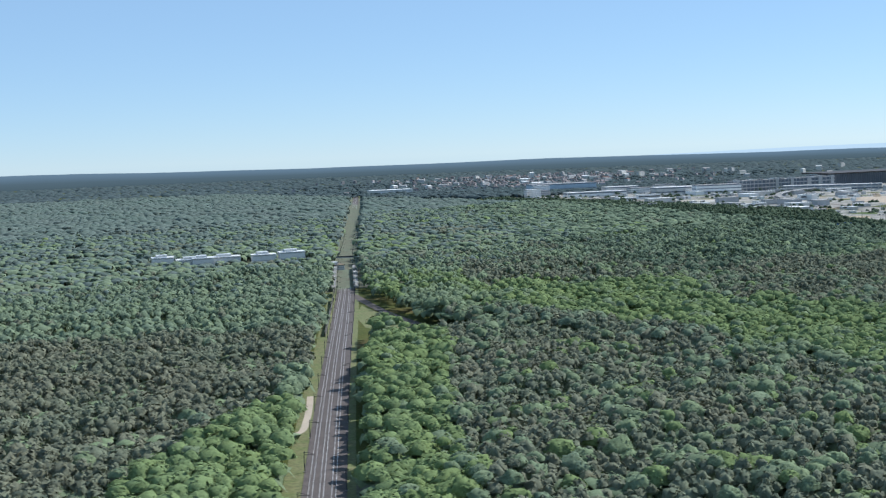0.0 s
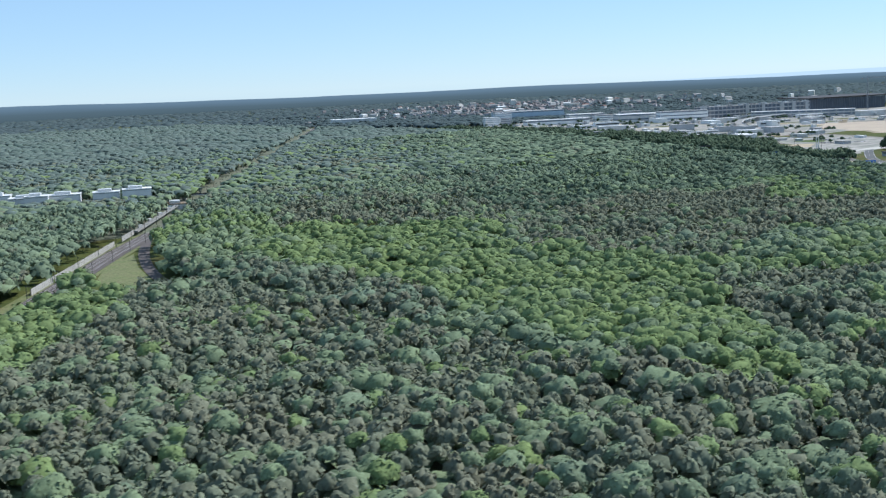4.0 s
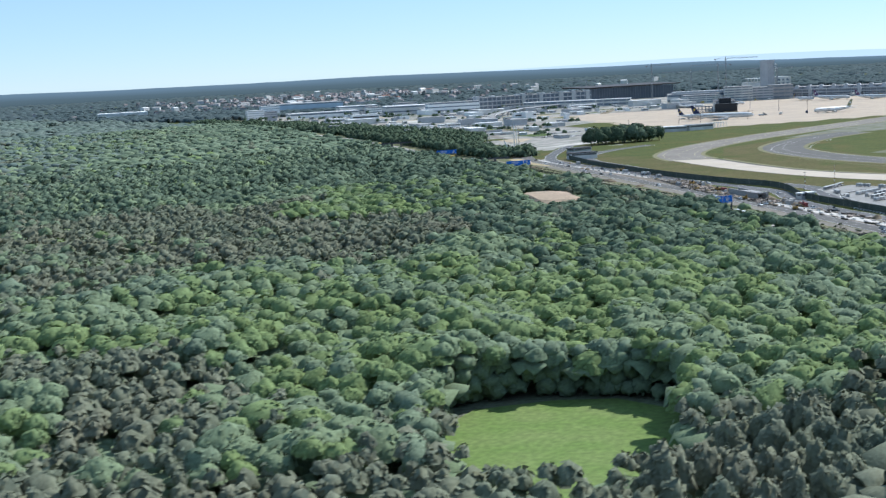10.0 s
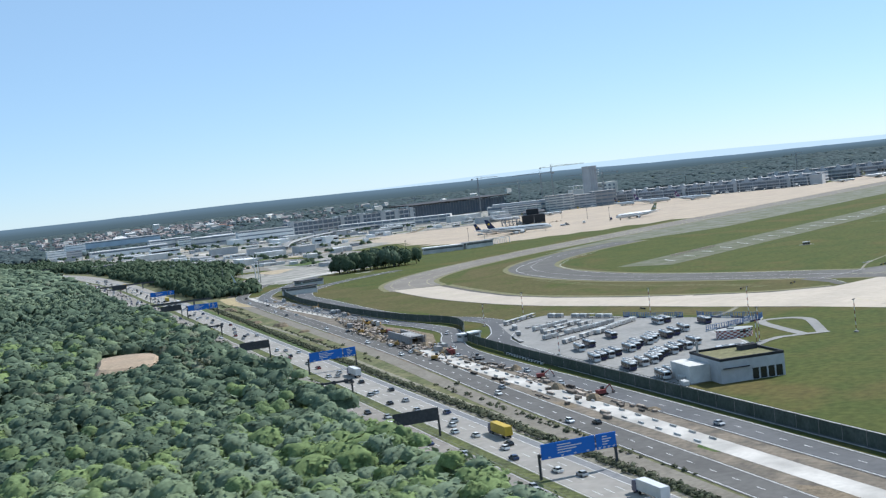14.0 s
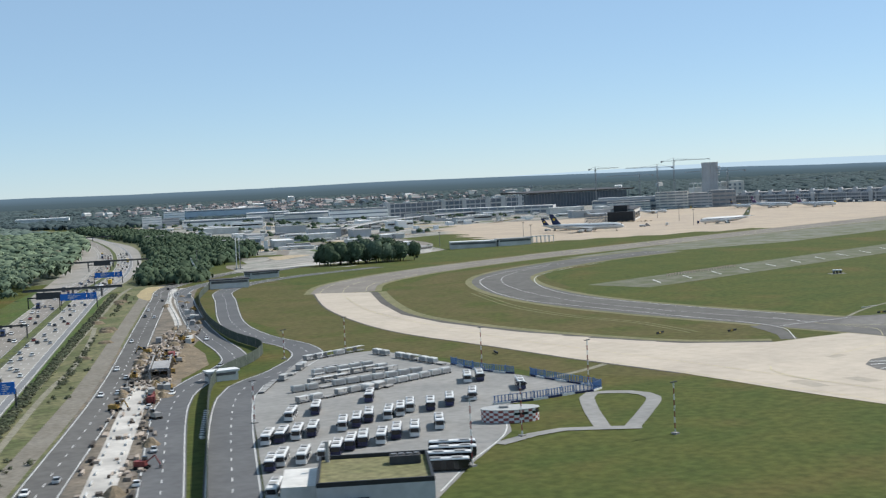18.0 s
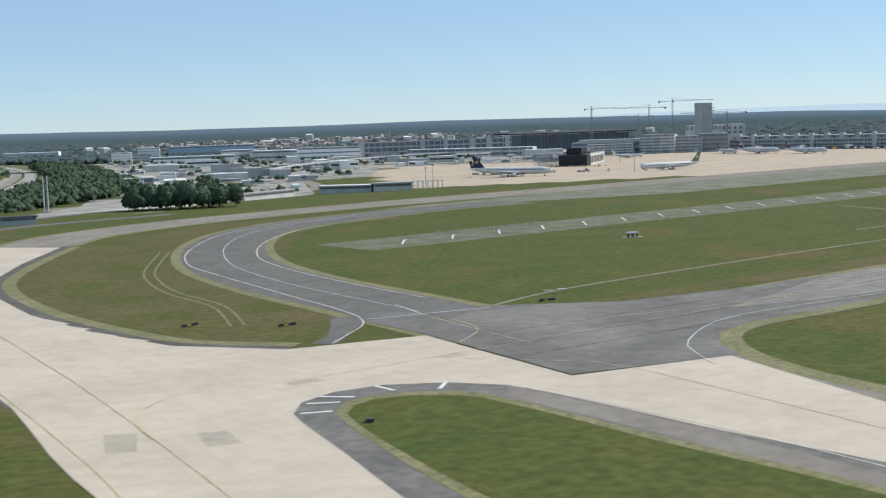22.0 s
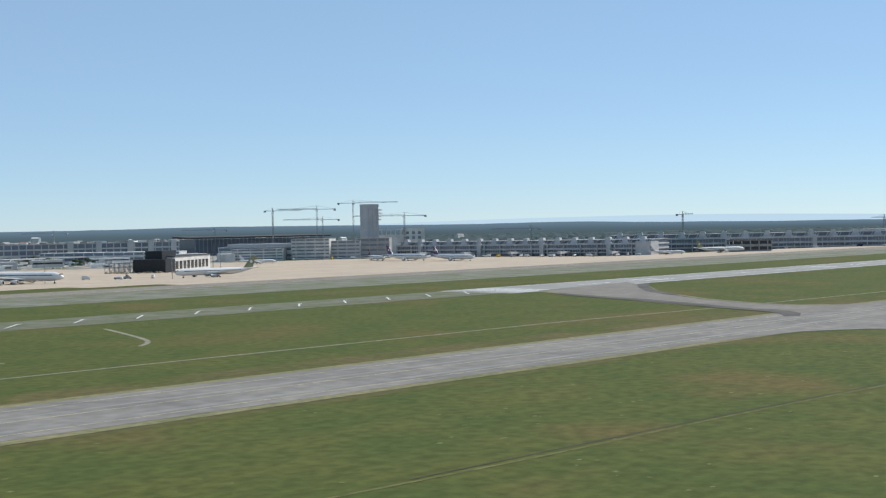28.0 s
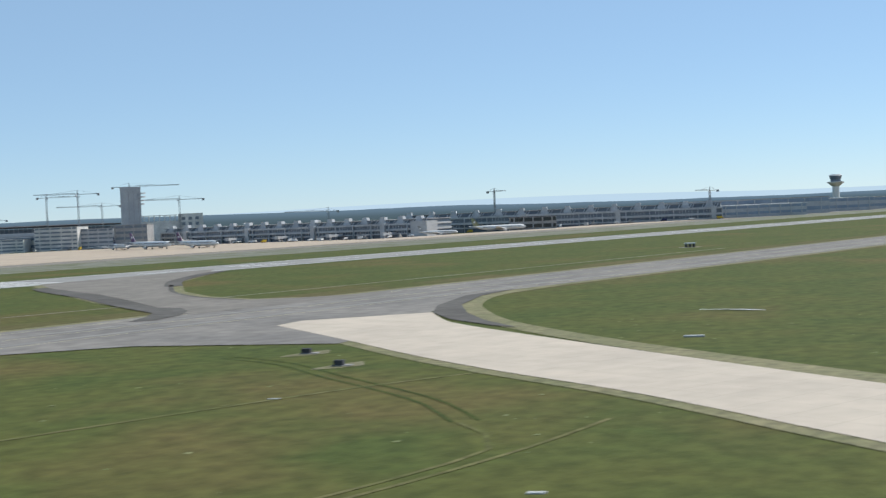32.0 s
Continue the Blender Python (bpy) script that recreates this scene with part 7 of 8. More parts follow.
for d in (12, -10):
    q = ext(RAILWAY, d, S0 + 650, S0 + 900, 6)
    p = thing("station_platform", (0, 0, 0), "grey station platform beside the tracks", "platform", "platforms of the station")
    s = Shape()
    for (xa, ya, _), (xb, yb, _) in zip(q[:-1], q[1:]):
        s.beam((xa, ya, 0.6), (xb, yb, 0.6), 4.5, 1.2)
    part("slab", s, CONCRETE_GREY, p)
    for x, y, a in q[4:-4:9]:
        part("shelter", Shape().box(x - 2, y - 1.5, 1.2, x + 2, y + 1.5, 4), WALL_PALE, p)
x, y, a = along(RAILWAY, 0, S0 + 1010)
fb2 = thing("foot_bridge", (x, y, None, a + 90), "dark footbridge across the railway", "bridge")
part("deck", Shape().box(-22, -1.8, 6.2, 22, 1.8, 7.0), WALL_GREY, fb2)
for v in (-1.8, 1.6):
    part("parapet", Shape().box(-22, v, 7.0, 22, v + 0.2, 8.3), SIGN_BACK, fb2)
for v in (-21, 21):
    part("stair_tower", Shape().box(v - 2, -3, 0, v + 2, 3, 7), WALL_RAW, fb2)

for x0, y0, L, h, lab in ((732, 1395, 26, 12, "white flat-roofed house among the trees"), (738, 1345, 40, 11, "white flat-roofed office beside the wood"), (748, 1325, 24, 13, "white flat-roofed office beside the wood"), (775, 1328, 34, 12, "white flat-roofed office beside the wood"), (812, 1296, 28, 13, "white stepped office block beside the railway"), (836, 1274, 30, 15, "white stepped office block beside the railway"), (843, 1192, 22, 2, "pale station building with a tan roof")):
    b = long_building("railway_town_house", (x0, y0), (x0 + L * 0.9, y0 - L * 0.45), 22, h + 5, 3, WHITE, FACADE_GLASS, lab, EARTH if h < 5 else ROOF_WHITE, 0, sill=0.86)
    part("penthouse", Shape().box(L * 0.2, 4, h + 5.7, L * 0.7, 16, h + 8.5), WHITE, b)

# ---- single trees ----
TRUNK = Shape().tube([((0, 0, 0), 0.42, 0.42, Xa, Ya), ((0.1, 0.05, 6), 0.3, 0.3, Xa, Ya), ((0.25, 0, 13), 0.12, 0.12, Xa, Ya)], 7)
for a in (0.4, 2.2, 4.0, 5.3):
    TRUNK.beam((0.1, 0, 6.5 + a * 0.6), (2.6 * math.cos(a), 2.6 * math.sin(a), 10.5 + a * 0.5), 0.16)
trunk_mesh = TRUNK.mesh("trunk", BARK)


def crown_mesh(seed, mat, pine):
    v, f = crown_shape(3, 16 if pine else 34, seed, 0.28, 1.05 if pine else 1.0, 0.25 if pine else 0.0, 0.14 if pine else 0.06, -0.6, 200, 0.17 if pine else 0.12)
    r, z = (4.0, 12.5) if pine else (6.6, 11.5)
    s = Shape().add([(p[0] * r, p[1] * r, z + p[2] * 6.4) for p in v], [tuple(q) for q in f])
    me = s.mesh("crown", mat)
    me.polygons.foreach_set("use_smooth", np.ones(len(me.polygons), dtype=bool))
    return me


crowns = {1: [crown_mesh(s, LEAF, False) for s in (1, 2, 3)], 4: [crown_mesh(s, LEAF_MID, False) for s in (1, 2, 3)], 5: [crown_mesh(s, LEAF_DEEP, False) for s in (4, 5)], 2: [crown_mesh(s, LEAF_BRIGHT, False) for s in (4, 5, 6)], 3: [crown_mesh(s, PINE, True) for s in (7, 8, 9)]}
names = {4: ("broadleaf_tree", "dark green broadleaf tree at the near edge of the wood"), 5: ("broadleaf_tree", "deep green broadleaf tree at the near edge of the wood"), 1: ("broadleaf_tree", "mid-green broadleaf tree at the near edge of the wood"), 2: ("broadleaf_tree", "bright green broadleaf tree at the near edge of the wood"), 3: ("pine_tree", "dull grey-green pine at the near edge of the wood")}


def tree(x, y, k, scale, label=""):
    n, lab = names[k]
    t = thing(n, (x, y, None, random.uniform(0, 360)), label or lab, "tree", "trees of the wood's edge")
    t.scale = (scale, scale, scale * random.uniform(0.9, 1.1))
    part("trunk", trunk_mesh, BARK, t)
    part("crown", random.choice(crowns[k]), LEAF, t)


for x, y, k in SINGLE[:300]:
    tree(x, y, k, random.uniform(0.85, 1.15))
bushy, bushy_mid = [], []
for q in (21, 22, 23, 24, 25, 26):
    v, f = crown_shape(2, 20, q, 0.36, 1.0, 0.1, 0.1, -0.95, 320, 0.2)
    me = Shape().add([(p[0] * 7.5, p[1] * 7.5, 8.2 + p[2] * 8.5) for p in v], [tuple(w) for w in f]).mesh("crown", LEAF_DARK if q < 25 else LEAF_DEEP)
    me.polygons.foreach_set("use_smooth", np.ones(len(me.polygons), dtype=bool))
    (bushy if q < 25 else bushy_mid).append(me)
for k in range(44):
    t = (k % 22) / 21
    x, y = 1768 + 62 * t + random.uniform(-5, 5), 920 - 38 * t + (k // 22) * 16 + random.uniform(-9, 9)
    b = thing("broadleaf_tree", (x, y, None, random.uniform(0, 360)), "dark green tree in a dense clump beside the airfield", "tree", "trees of the airfield clump")
    k2 = random.uniform(0.7, 1.1)
    b.scale = (k2, k2, k2 * random.uniform(1.0, 1.35))
    part("trunk", trunk_mesh, BARK, b)
    part("crown", bushy[k % 4] if 9 > k % 22 or k % 22 > 14 else bushy_mid[k % 2], LEAF_DARK, b)

# ---- roadworks ----
r4 = random.Random(12)
debris = Shape()
for k in range(760):
    d, q = r4.uniform(-10, 7), r4.choice((r4.uniform(250, 560), r4.uniform(470, 690), r4.uniform(480, 660)))
    if -4.5 < d < 4.5 and not 480 < q < 670 and r4.random() < 0.75:
        continue
    x, y, a = along(WORKS, d, q)
    c, sn, L, w, h = math.cos(radians(a)), math.sin(radians(a)), r4.uniform(0.4, 3.2), r4.uniform(0.2, 0.8), r4.uniform(0.2, 1.2)
    debris.add([(x + u * L * c - v * w * sn, y + u * L * sn + v * w * c, z) for z in (0.1, h) for v in (-1, 1) for u in (-1, 1)], [(4, 5, 7, 6), (0, 1, 5, 4), (2, 6, 7, 3), (0, 4, 6, 2), (1, 3, 7, 5)])
tagged(new("building_material", debris.mesh("building_material", material("mixed_site_material", (0.24, 0.2, 0.165), 0.85, random_part="island", spread=0.85))), "scattered pipes, boards and blocks on the roadworks", "building material", kind="stuff")
for k in range(84):
    x, y, a = along(WORKS, r4.choice((-10, -8, -6, -5, 5)) + r4.uniform(-1, 1), r4.uniform(250, 900) if k < 40 else r4.uniform(440, 660))
    kind = r4.choice((0, 1, 1, 1, 2, 3))
    if kind == 0:
        t = thing("site_container", (x, y, None, a + r4.uniform(-5, 5)), "site container beside the new carriageway", "container", "containers of the roadworks")
        part("box", Shape().box(-3, -1.2, 0, 3, 1.2, 2.6), r4.choice((MAST_RED, TRAILER_PALE, ROOF_GREY, WALL_RAW)), t)
        part("door", Shape().box(3, -1.1, 0.15, 3.06, 1.1, 2.45), STEEL, t)
        for v in (-2.95, 2.95):
            part("corner_post", Shape().box(v - 0.08, -1.24, 0, v + 0.08, -1.18, 2.62), STEEL, t)
    elif kind == 1:
        t = thing("earth_heap", (x, y, None, a), "heap of brown excavated earth", "heap", "heaps of the roadworks")
        s = Shape()
        n, R, H = 11, r4.uniform(2.2, 5.0), r4.uniform(1.0, 2.6)
        ring = [[(R * f * r4.uniform(0.8, 1.2) * math.cos(6.283 * q / n), R * 0.7 * f * r4.uniform(0.8, 1.2) * math.sin(6.283 * q / n), z * H) for q in range(n)] for f, z in ((1, 0), (0.66, 0.5), (0.3, 0.9))]
        s.add([p for q in ring for p in q] + [(0, 0, H)], [(b * n + q, b * n + (q + 1) % n, (b + 1) * n + (q + 1) % n, (b + 1) * n + q) for b in (0, 1) for q in range(n)] + [(2 * n + q, 2 * n + (q + 1) % n, 3 * n) for q in range(n)])
        part("earth", s, EARTH, t)
    elif kind == 2:
        t = thing("excavator", (x, y, None, r4.uniform(0, 360)), "small digger with its arm lowered", "excavator", "diggers of the roadworks")
        for v in (-1, 1):
            part("track", Shape().add(*profile([(-1.8, 0), (1.8, 0), (2.1, 0.5), (1.8, 0.9), (-1.8, 0.9), (-2.1, 0.5)], 0.3, 0)), TYRE, t).location = (0, v * 0.95 * S, 0)
        paint = r4.choice((DIGGER_OCHRE, DIGGER_OCHRE, ROOF_GREY, MAST_RED))
        part("body", Shape().box(-1.9, -1.2, 0.9, 1.2, 1.2, 2.2), paint, t)
        part("cab", Shape().box(0.1, 0.1, 2.2, 1.3, 1.1, 3.2), GLASS, t)
        part("arm", Shape().beam((1.2, 0, 1.8), (3.6, 0, 3.6), 0.35).beam((3.6, 0, 3.6), (5.0, 0, 1.0), 0.3), paint, t)
        part("bucket", Shape().box(4.6, -0.5, 0.2, 5.4, 0.5, 1.1), STEEL, t)
    else:
        tagged(copy_thing(cars[r4.choice((0, 0, 1))], place(x, y, 0.1, a)), "van parked at the roadworks")
x, y, a = along(WORKS, -6, 505)
shell = thing("works_culvert", (1331, 443, None, 58), "open concrete culvert shell under construction in the roadworks", "culvert")
for v in (0, 7):
    part("side_wall", Shape().box(0, v, 0, 42, v + 0.8, 4.2), WALL_RAW, shell)
    for k in range(9):
        part("formwork_post", Shape().box(k * 5, v - 0.25, 0, k * 5 + 0.3, v, 4.8), EARTH, shell)
part("deck", Shape().box(2, 0.8, 3.6, 24, 7, 4.1), WALL_RAW, shell)
part("scaffold", Shape().box(-0.6, -0.6, 3.3, 0, 8.2, 3.5).box(-0.6, -0.6, 0, -0.4, -0.4, 4.6).box(-0.6, 8, 0, -0.4, 8.2, 4.6).box(-0.6, 3.6, 0, -0.4, 3.8, 4.6), STEEL, shell)
for d in (2.5, -2.5):
    q = ext(WORKS, d, 200, 930, 4)
    b = thing("concrete_barrier", (0, 0, 0), "row of short white concrete barriers", "barrier", "barriers of the roadworks")
    for (xa, ya, _), (xb, yb, _) in zip(q[:-1:3], q[1::3]):
        part("barrier_block", Shape().beam((xa, ya, 0.4), (xb, yb, 0.4), 0.35, 0.6), TRAILER_PALE, b)
kerb = thing("striped_kerb", (0, 0, 0), "row of black and white kerb blocks beside the perimeter road", "kerb")
for k in range(26):
    xa, ya, a = along(ROAD_C, 8.2, 395 + k * 1.8)
    part("kerb_block", Shape().box(xa - 0.45, ya - 0.8, 0, xa + 0.45, ya + 0.8, 0.7), BLACK_CLAD if k % 2 else PAINT_WHITE, kerb)
gate = thing("gate_pylons", (1738, 1020, None, -30), "pair of tall slim white pylons beside the airport gate", "pylon")
for v in (-1.6, 1.6):
    part("pylon", Shape().post(v, 0, 0, 30, 0.55, 0.35, 8), WHITE, gate)
part("cross_bar", Shape().beam((-1.6, 0, 24), (1.6, 0, 24), 0.3), WHITE, gate)
part("plinth", Shape().box(-4, -2, 0, 4, 2, 1.2), CONCRETE_GREY, gate)
sail = thing("white_sculpture", (1660, 960, None, -40), "leaning white sail-shaped sculpture beside the road", "sculpture")
part("blade", Shape().add([(-3, -0.3, 0), (0.5, -0.3, 0), (-3.2, -0.25, 9), (-7.5, -0.2, 17), (-3, 0.3, 0), (0.5, 0.3, 0), (-3.2, 0.25, 9), (-7.5, 0.2, 17), (-4.8, -0.25, 8), (-4.8, 0.25, 8)], [(0, 1, 2, 8), (8, 2, 3), (4, 9, 6, 5), (9, 7, 6), (1, 5, 6, 2), (2, 6, 7, 3), (0, 8, 9, 4), (8, 3, 7, 9)]), WHITE, sail)
part("brace", Shape().beam((4, 0, 0), (-3.2, 0, 8.5), 0.5), WHITE, sail)
part("plinth", Shape().box(-5, -1.5, 0, 5, 1.5, 0.8), CONCRETE_GREY, sail)
board = thing("white_sign_board", (1943, 1275, None, -50), "tall white sign board beside the road", "sign")
part("panel", Shape().box(-2.5, -0.4, 0, 2.5, 0.4, 13), WHITE, board)
part("footing", Shape().box(-3, -1, 0, 3, 1, 0.4), CONCRETE_GREY, board)
structure("yard_edge_line", ribbon(Shape(), smoothed([(1276, 227), (1300, 243), (1333, 263), (1361, 294)], 5), 0.35, 0, 0.22), PAINT_WHITE, "white painted line along the edge of the yard", "marking")

# ---- small things on the airfield ----
TRACK_FAINT = material("trodden_grass", (0.135, 0.125, 0.055), 0.95, spec=0.1, second=(0.092, 0.098, 0.034), size=9, detail=0.25, fine=2)
TYRES = material("pressed_dark_grass", (0.042, 0.058, 0.014), 0.95, spec=0.1, second=(0.056, 0.07, 0.018), size=8, detail=0.2, fine=2)
PATH_GREY = material("grey_service_path", (0.2, 0.19, 0.165), 0.9, second=(0.165, 0.16, 0.13), size=6, detail=0.2, fine=1)
# Dark colour of a flat ribbon: the shadow line in a drain, painted.
DRAIN_SHADE = material("painted_drain_shade", (0.035, 0.036, 0.022), 0.95, second=(0.05, 0.05, 0.028), size=5, detail=0.3, fine=1)
for pts4, w, z, mat in (([(1607, 318), (1654, 329), (1744, 333), (1811, 334), (1929, 333), (2062, 330), (2150, 328), (2250, 319), (2400, 311), (2600, 306)], 0.85, 0.1, TRACK), ([(1860, 147), (1909, 144), (1964, 143), (2043, 138.5), (2089, 135), (2132, 128), (2150, 124), (2168, 118)], 0.5, 0.05, TRACK_FAINT),
                        ([(1725, 228), (1730, 204), (1733, 178), (1735, 152)], 0.7, 0.05, TRACK), ([(1735, 150), (1758, 147), (1789, 145.5), (1806, 147)], 0.9, 0.05, TRACK), ([(1736, 152), (1728, 141), (1717, 130), (1700, 110), (1680, 85)], 1.5, 0.06, PATH_GREY),
                        ([(1990, 92), (2027, 87), (2047, 84), (2075, 81), (2100, 79), (2117, 80), (2124, 86), (2128, 93)], 0.35, 0.05, TRACK_FAINT), ([(2128, 94), (2137, 106), (2143, 118), (2152, 140), (2160, 158), (2163, 176)], 0.3, 0.045, TYRES), ([(2130.5, 92), (2139.5, 104.5), (2145.5, 117), (2154.5, 139), (2162.5, 157), (2165.5, 175)], 0.3, 0.045, TYRES), ([(1990, 89.6), (2027, 84.6), (2047, 81.8), (2075, 78.8), (2100, 76.8), (2120, 77), (2138, 79)], 0.35, 0.05, TRACK_FAINT),
                        ([(1622, 582), (1581, 513), (1564, 474), (1553, 436), (1548, 396), (1541, 374), (1530, 348)], 0.45, 0.05, GRASS_DRY), ([(1626, 580), (1585, 511), (1568, 472), (1557, 435), (1552, 396), (1545, 373), (1534, 347)], 0.45, 0.05, GRASS_DRY),
                        ([(2023, 471), (2010, 430), (1999, 402), (1986, 387)], 1.0, 0.05, TRACK), ([(1890, 372), (1912, 372), (1930, 374)], 0.8, 0.05, TRACK),
                        ([(1405, 318), (1425, 318), (1446, 322)], 1.5, 0.05, TRACK)):
    structure("worn_track", ribbon(Shape(), smoothed(pts4, 6), w, -w, z), mat, "grey paved service path in the airfield grass" if mat is PATH_GREY else "pale worn track in the airfield grass", "path")
for pts4 in ([(1727, 228), (1732, 204), (1735, 178), (1737, 154), (1752, 150), (1768, 148.5)], [(1880, 147.2), (1964, 144.4), (2043, 139.9), (2089, 136.4)]):
    structure("drain_edge", ribbon(Shape(), smoothed(pts4, 6), 0.28, -0.28, 0.055), DRAIN_SHADE, "narrow drain along a worn track, its shadow line painted dark", "ditch")
for x, y, turn in ((1541, 334, 0), (1625, 311, -10), (1521, 357, 10), (1442, 378, 60)):
    t = thing("taxiway_sign", (x, y, None, turn), "low black and yellow taxiway sign", "sign", "signs along the taxiways")
    part("panel", Shape().box(-3.0, -0.2, 0.3, 3.0, 0.2, 1.05), BLACK_CLAD, t)
    part("face", Shape().box(-1.2, -0.26, 0.45, 0.4, -0.2, 0.9), YELLOW, t)
    for v in (-2, 2):
        part("leg", Shape().box(v - 0.1, -0.1, 0, v + 0.1, 0.1, 0.3), STEEL, t)
for x, y in ((1804, 440), (2619, 336)):
    t = thing("equipment_shelter", (x, y, None, -35), "small white equipment shelter on legs in the grass", "shelter")
    part("roof", Shape().box(-2.7, -1.4, 1.9, 2.7, 1.4, 2.5), WHITE, t)
    for v in (-2.2, 0, 2.2):
        part("leg", Shape().box(v - 0.25, -1.1, 0, v + 0.25, 1.1, 1.9), ROOF_DARK, t)
    part("pad", Shape().box(-5, -3, 0, 5, 3, 0.15), CONCRETE_GREY, t)
PIT_SAND = material("sandy_pit_surround", (0.17, 0.155, 0.09), 0.95, second=(0.12, 0.115, 0.055), size=3, detail=0.25, fine=1)
for x, y, dark in ((2174, 165, True), (2163, 146, True), (1487, 215, True), (2219, 113, False), (1649, 329, False), (1643, 329.5, False), (2132, 128.4, False), (2103, 64, False)):
    t = thing("cable_pit", (x, y, None, -62 if x > 2100 else -30), "low dark cable pit box on a sandy patch in the grass" if dark else "pale flat concrete slab in the grass", "pit", "pits in the grass")
    if dark:
        o = [(x + (5.2 + 1.6 * math.sin(3.1 * a)) * math.cos(a), y + (2.6 + 0.8 * math.cos(2.3 * a)) * math.sin(a)) for a in np.arange(0, 6.2, 0.45)]
        structure("pit_surround", flat(o, 0.052), PIT_SAND, "worn sandy patch round a cable pit", "ground")
        part("lid", Shape().box(-1.6, -0.8, 0, 1.6, 0.8, 0.2), CONCRETE_GREY, t)
        part("box", Shape().box(-1.3, -0.6, 0.2, 0.3, 0.6, 1.0), ROOF_DARK, t)
    else:
        f = 0.45 if x in (2132, 2103) else 1.0
        part("lid", Shape().box(-1.8 * f, -0.6 * f, 0, 1.8 * f, 0.6 * f, 0.3 * f), TRAILER_PALE, t)
        part("kerb", Shape().box(-1.9 * f, -0.7 * f, 0, 1.9 * f, 0.7 * f, 0.1 * f), CONCRETE_GREY, t)
white = thing("white_sheet_strip", (2271, 132.5, None, 98), "long thin white sheet lying on the grass", "sheet")
part("sheet", Shape().add([(-7.5, -0.5, 0.12), (-3, -0.9, 0.15), (3, -0.5, 0.2), (8, -0.15, 0.12), (7, 0.3, 0.12), (1, 0.7, 0.25), (-5, 0.8, 0.15), (-7.8, 0.2, 0.12)], [(0, 1, 2, 5, 6, 7), (2, 3, 4, 5)]), PAINT_WHITE, white)
part("edge", Shape().beam((-7.4, -0.4, 0.06), (3, -0.5, 0.06), 0.1), TRAILER_PALE, white)
tufts = random.Random(77)
tx, ty = [], []
while len(tx) < 420:
    x, y = tufts.uniform(1640, 2330), tufts.uniform(60, 222)
    if y < 222 - max(0, x - 2150) * 0.8 and x + 0.55 * y > 1690:
        tx.append(x), ty.append(y)
tx, ty = np.array(tx), np.array(ty)
tr = rng.uniform(0.15, 0.42, len(tx))
tagged(scatter_mesh("grass_tufts", FAR, tx, ty, tr * 0.05, tr * 1.3, tr * 0.3, VERGE), "scattered pale tufts of taller grass on the airfield", "grass", kind="stuff")
marks = Shape()
for q, w in (([(1533, 298), (1542, 305), (1565, 331), (1580, 403), (1594, 476), (1605, 520), (1636, 578), (1692, 647), (1750, 680), (1820, 700)], 0.2), ([(1605, 349), (1614, 420), (1628, 486), (1646, 530), (1681, 582), (1730, 629), (1790, 655), (1850, 668)], 0.2), ([(1563, 326), (1605, 315)], 0.25), ([(1589, 345), (1581, 319)], 0.2),
             ([(1578, 204), (1588, 219), (1598, 229), (1625, 243), (1652, 246), (1694, 241), (1760, 238)], 0.13), ([(1530, 219), (1531, 189), (1529, 141), (1524, 100)], 0.14)):
    ribbon(marks, smoothed(q, 6), w, -w, 0.24)
for (xa, ya), (xb, yb) in (((1493, 243), (1498, 237)), ((1487, 239), (1493, 235)), ((1508, 243), (1508, 236)), ((1516, 230), (1522, 235)), ((1481, 232), (1487, 229))):
    ribbon(marks, [(xa, ya), (xb, yb)], 0.5, -0.5, 0.24)
tagged(new("taxiway_edge_line", marks.mesh("taxiway_edge_line", PAINT_WHITE)), "white painted taxiway edge lines", "marking", kind="structure")
curves = Shape()
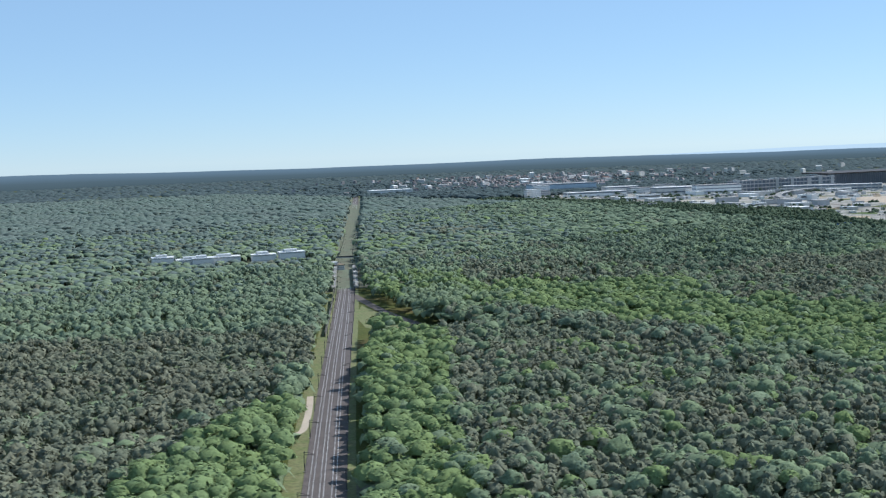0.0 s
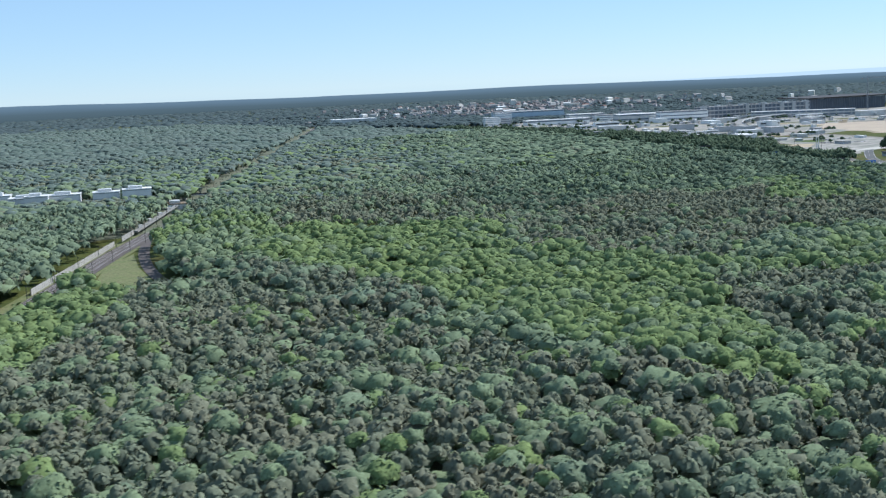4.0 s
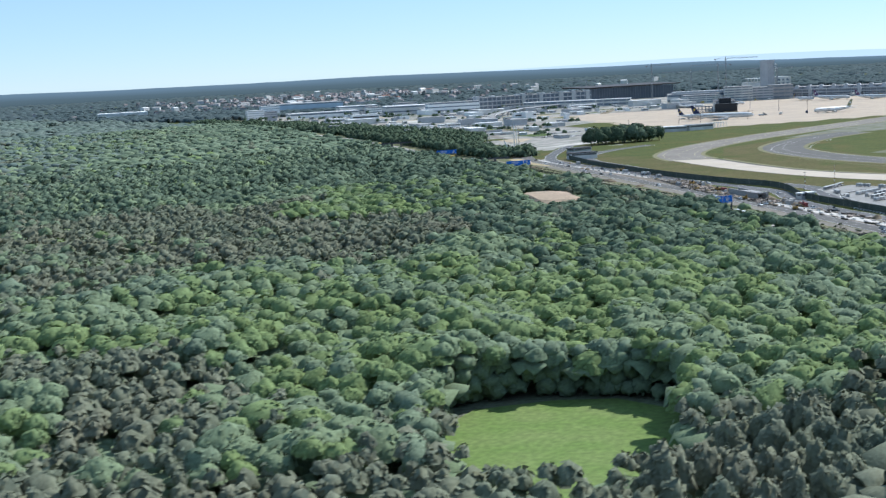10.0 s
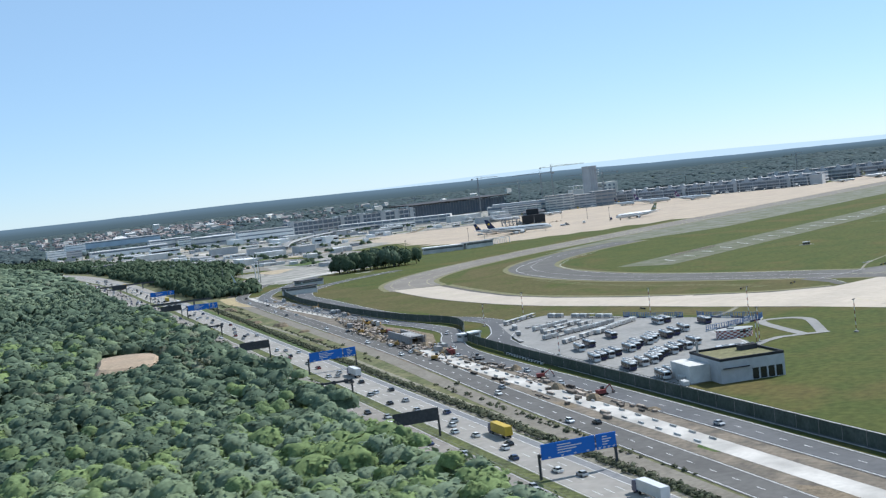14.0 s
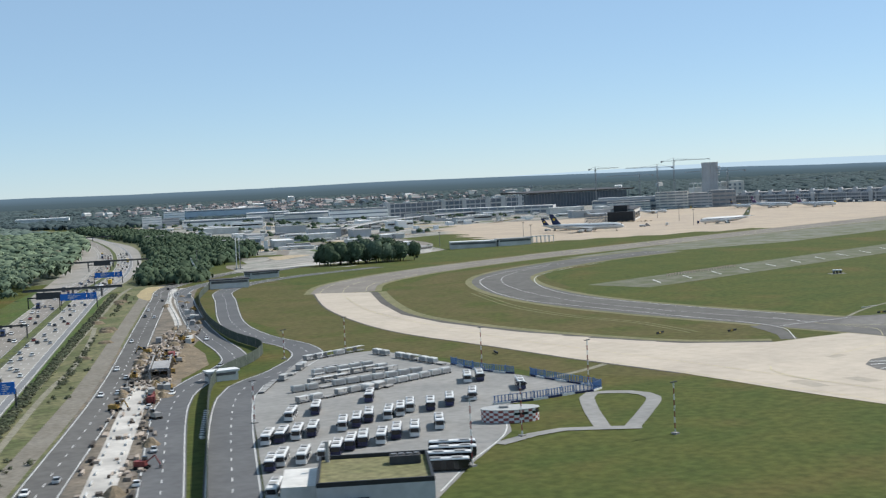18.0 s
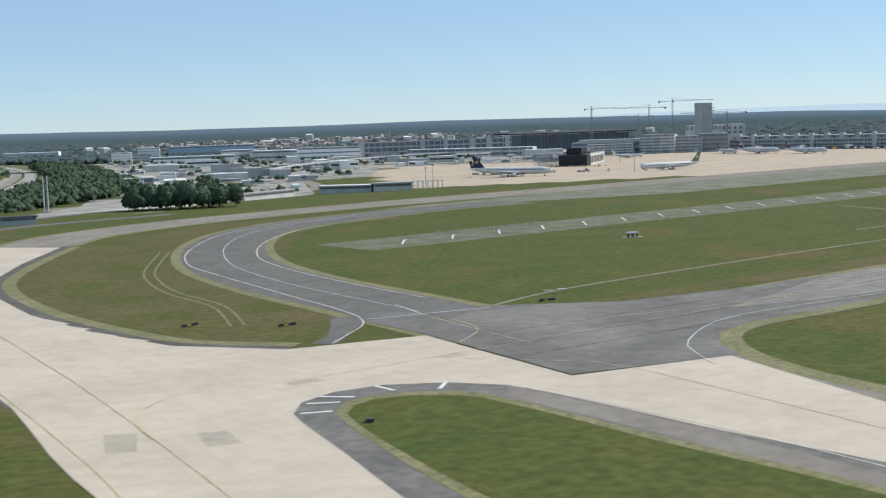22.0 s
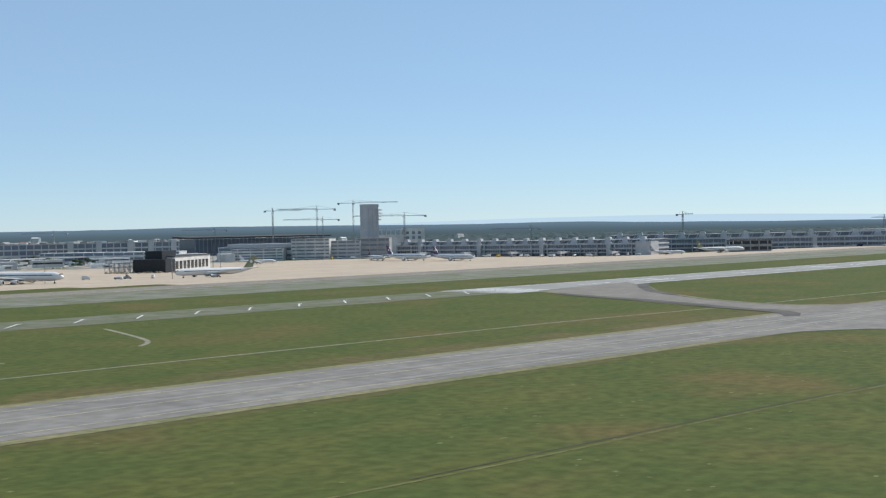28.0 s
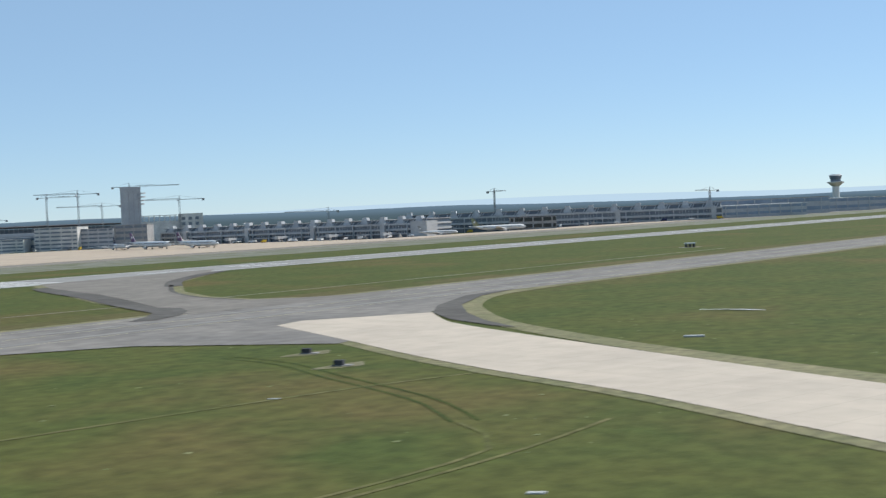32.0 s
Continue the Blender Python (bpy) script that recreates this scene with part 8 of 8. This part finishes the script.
for pts5 in ([(1581, 319), (1580, 300), (1574, 285), (1557, 273)], [(1581, 319), (1583, 297), (1604, 275), (1690, 258)], [(1581, 319), (1574, 286), (1569, 258)], [(1500, 262), (1554, 261), (1594, 260), (1700, 258)], [(1551, 242), (1558, 231), (1562, 215), (1550, 140)], [(1467, 266), (1460, 261), (1455.5, 254), (1451, 244), (1449, 234)], [(1451, 345), (1444, 303), (1436, 248), (1429, 207), (1418, 163), (1408, 110)], [(1590, 672), (1525, 560), (1483, 430), (1469, 352), (1461, 299), (1451, 242), (1441, 190), (1430, 138), (1420, 90)]):
    ribbon(curves, smoothed(pts5, 6), 0.13, -0.13, 0.24)
tagged(new("lead_in_line", curves.mesh("lead_in_line", PAINT_YELLOW)), "pale yellow curved lead-in lines on the paving", "marking", kind="structure")
hold = Shape()
for k in range(16):
    u = k / 15
    x, y = 1414.5 + 37.5 * u, 161.5 - 12.5 * u
    hold.add([(x, y, 0.235), (x + 1.5, y - 0.5, 0.235), (x + 1.9, y + 0.7, 0.235), (x + 0.4, y + 1.2, 0.235)], [(0, 1, 2, 3)])
tagged(new("holding_line", hold.mesh("holding_line", PAINT_YELLOW)), "broken pale yellow holding line across the taxiway", "marking", kind="structure")
repaired = material("repaired_concrete", (0.36, 0.315, 0.25), 0.85, second=(0.32, 0.285, 0.23), size=8, detail=0.1, fine=2)
for q in ([(1444, 245), (1449, 241), (1443, 228), (1438, 231)], [(1458, 233), (1463, 230), (1460, 219), (1454, 222)], [(1496, 262), (1504, 261), (1503, 257), (1495, 258)], [(1540, 262), (1547, 262), (1547, 257), (1540, 257)]):
    structure("repaired_slab", flat(q, 0.152), repaired, "darker repaired slabs in the pale concrete", "taxiway")
for k, (x, y, a) in enumerate(((1496, 400, 87), (1495, 384, 93), (1495.5, 366, 92), (1497, 350, 98))):
    t = (math.cos(radians(a)), math.sin(radians(a)))
    o = [(x + u * t[0] - v * t[1], y + u * t[1] + v * t[0]) for u, v in ((-7.5, 3), (-7.5, -2.6 - 0.5 * (k % 2)), (7.5, -0.6), (7.5, 3))]
    structure("slab_step", flat(o, 0.147), CONCRETE, "stepped edge of the pale concrete slabs", "taxiway")
worn = Shape()
for line2, d, w in ((LONG_TWY, 5, 1.0), (LONG_TWY, -12, 1.4)):
    ribbon(worn, line2, d + w, d - w, 0.145)
tagged(new("worn_lane", worn.mesh("worn_lane", material("worn_asphalt", (0.17, 0.163, 0.15), 0.75, second=(0.21, 0.2, 0.18), size=30, detail=0.15, fine=5))), "slightly darker wheel lanes along the taxiways", "marking", kind="structure")
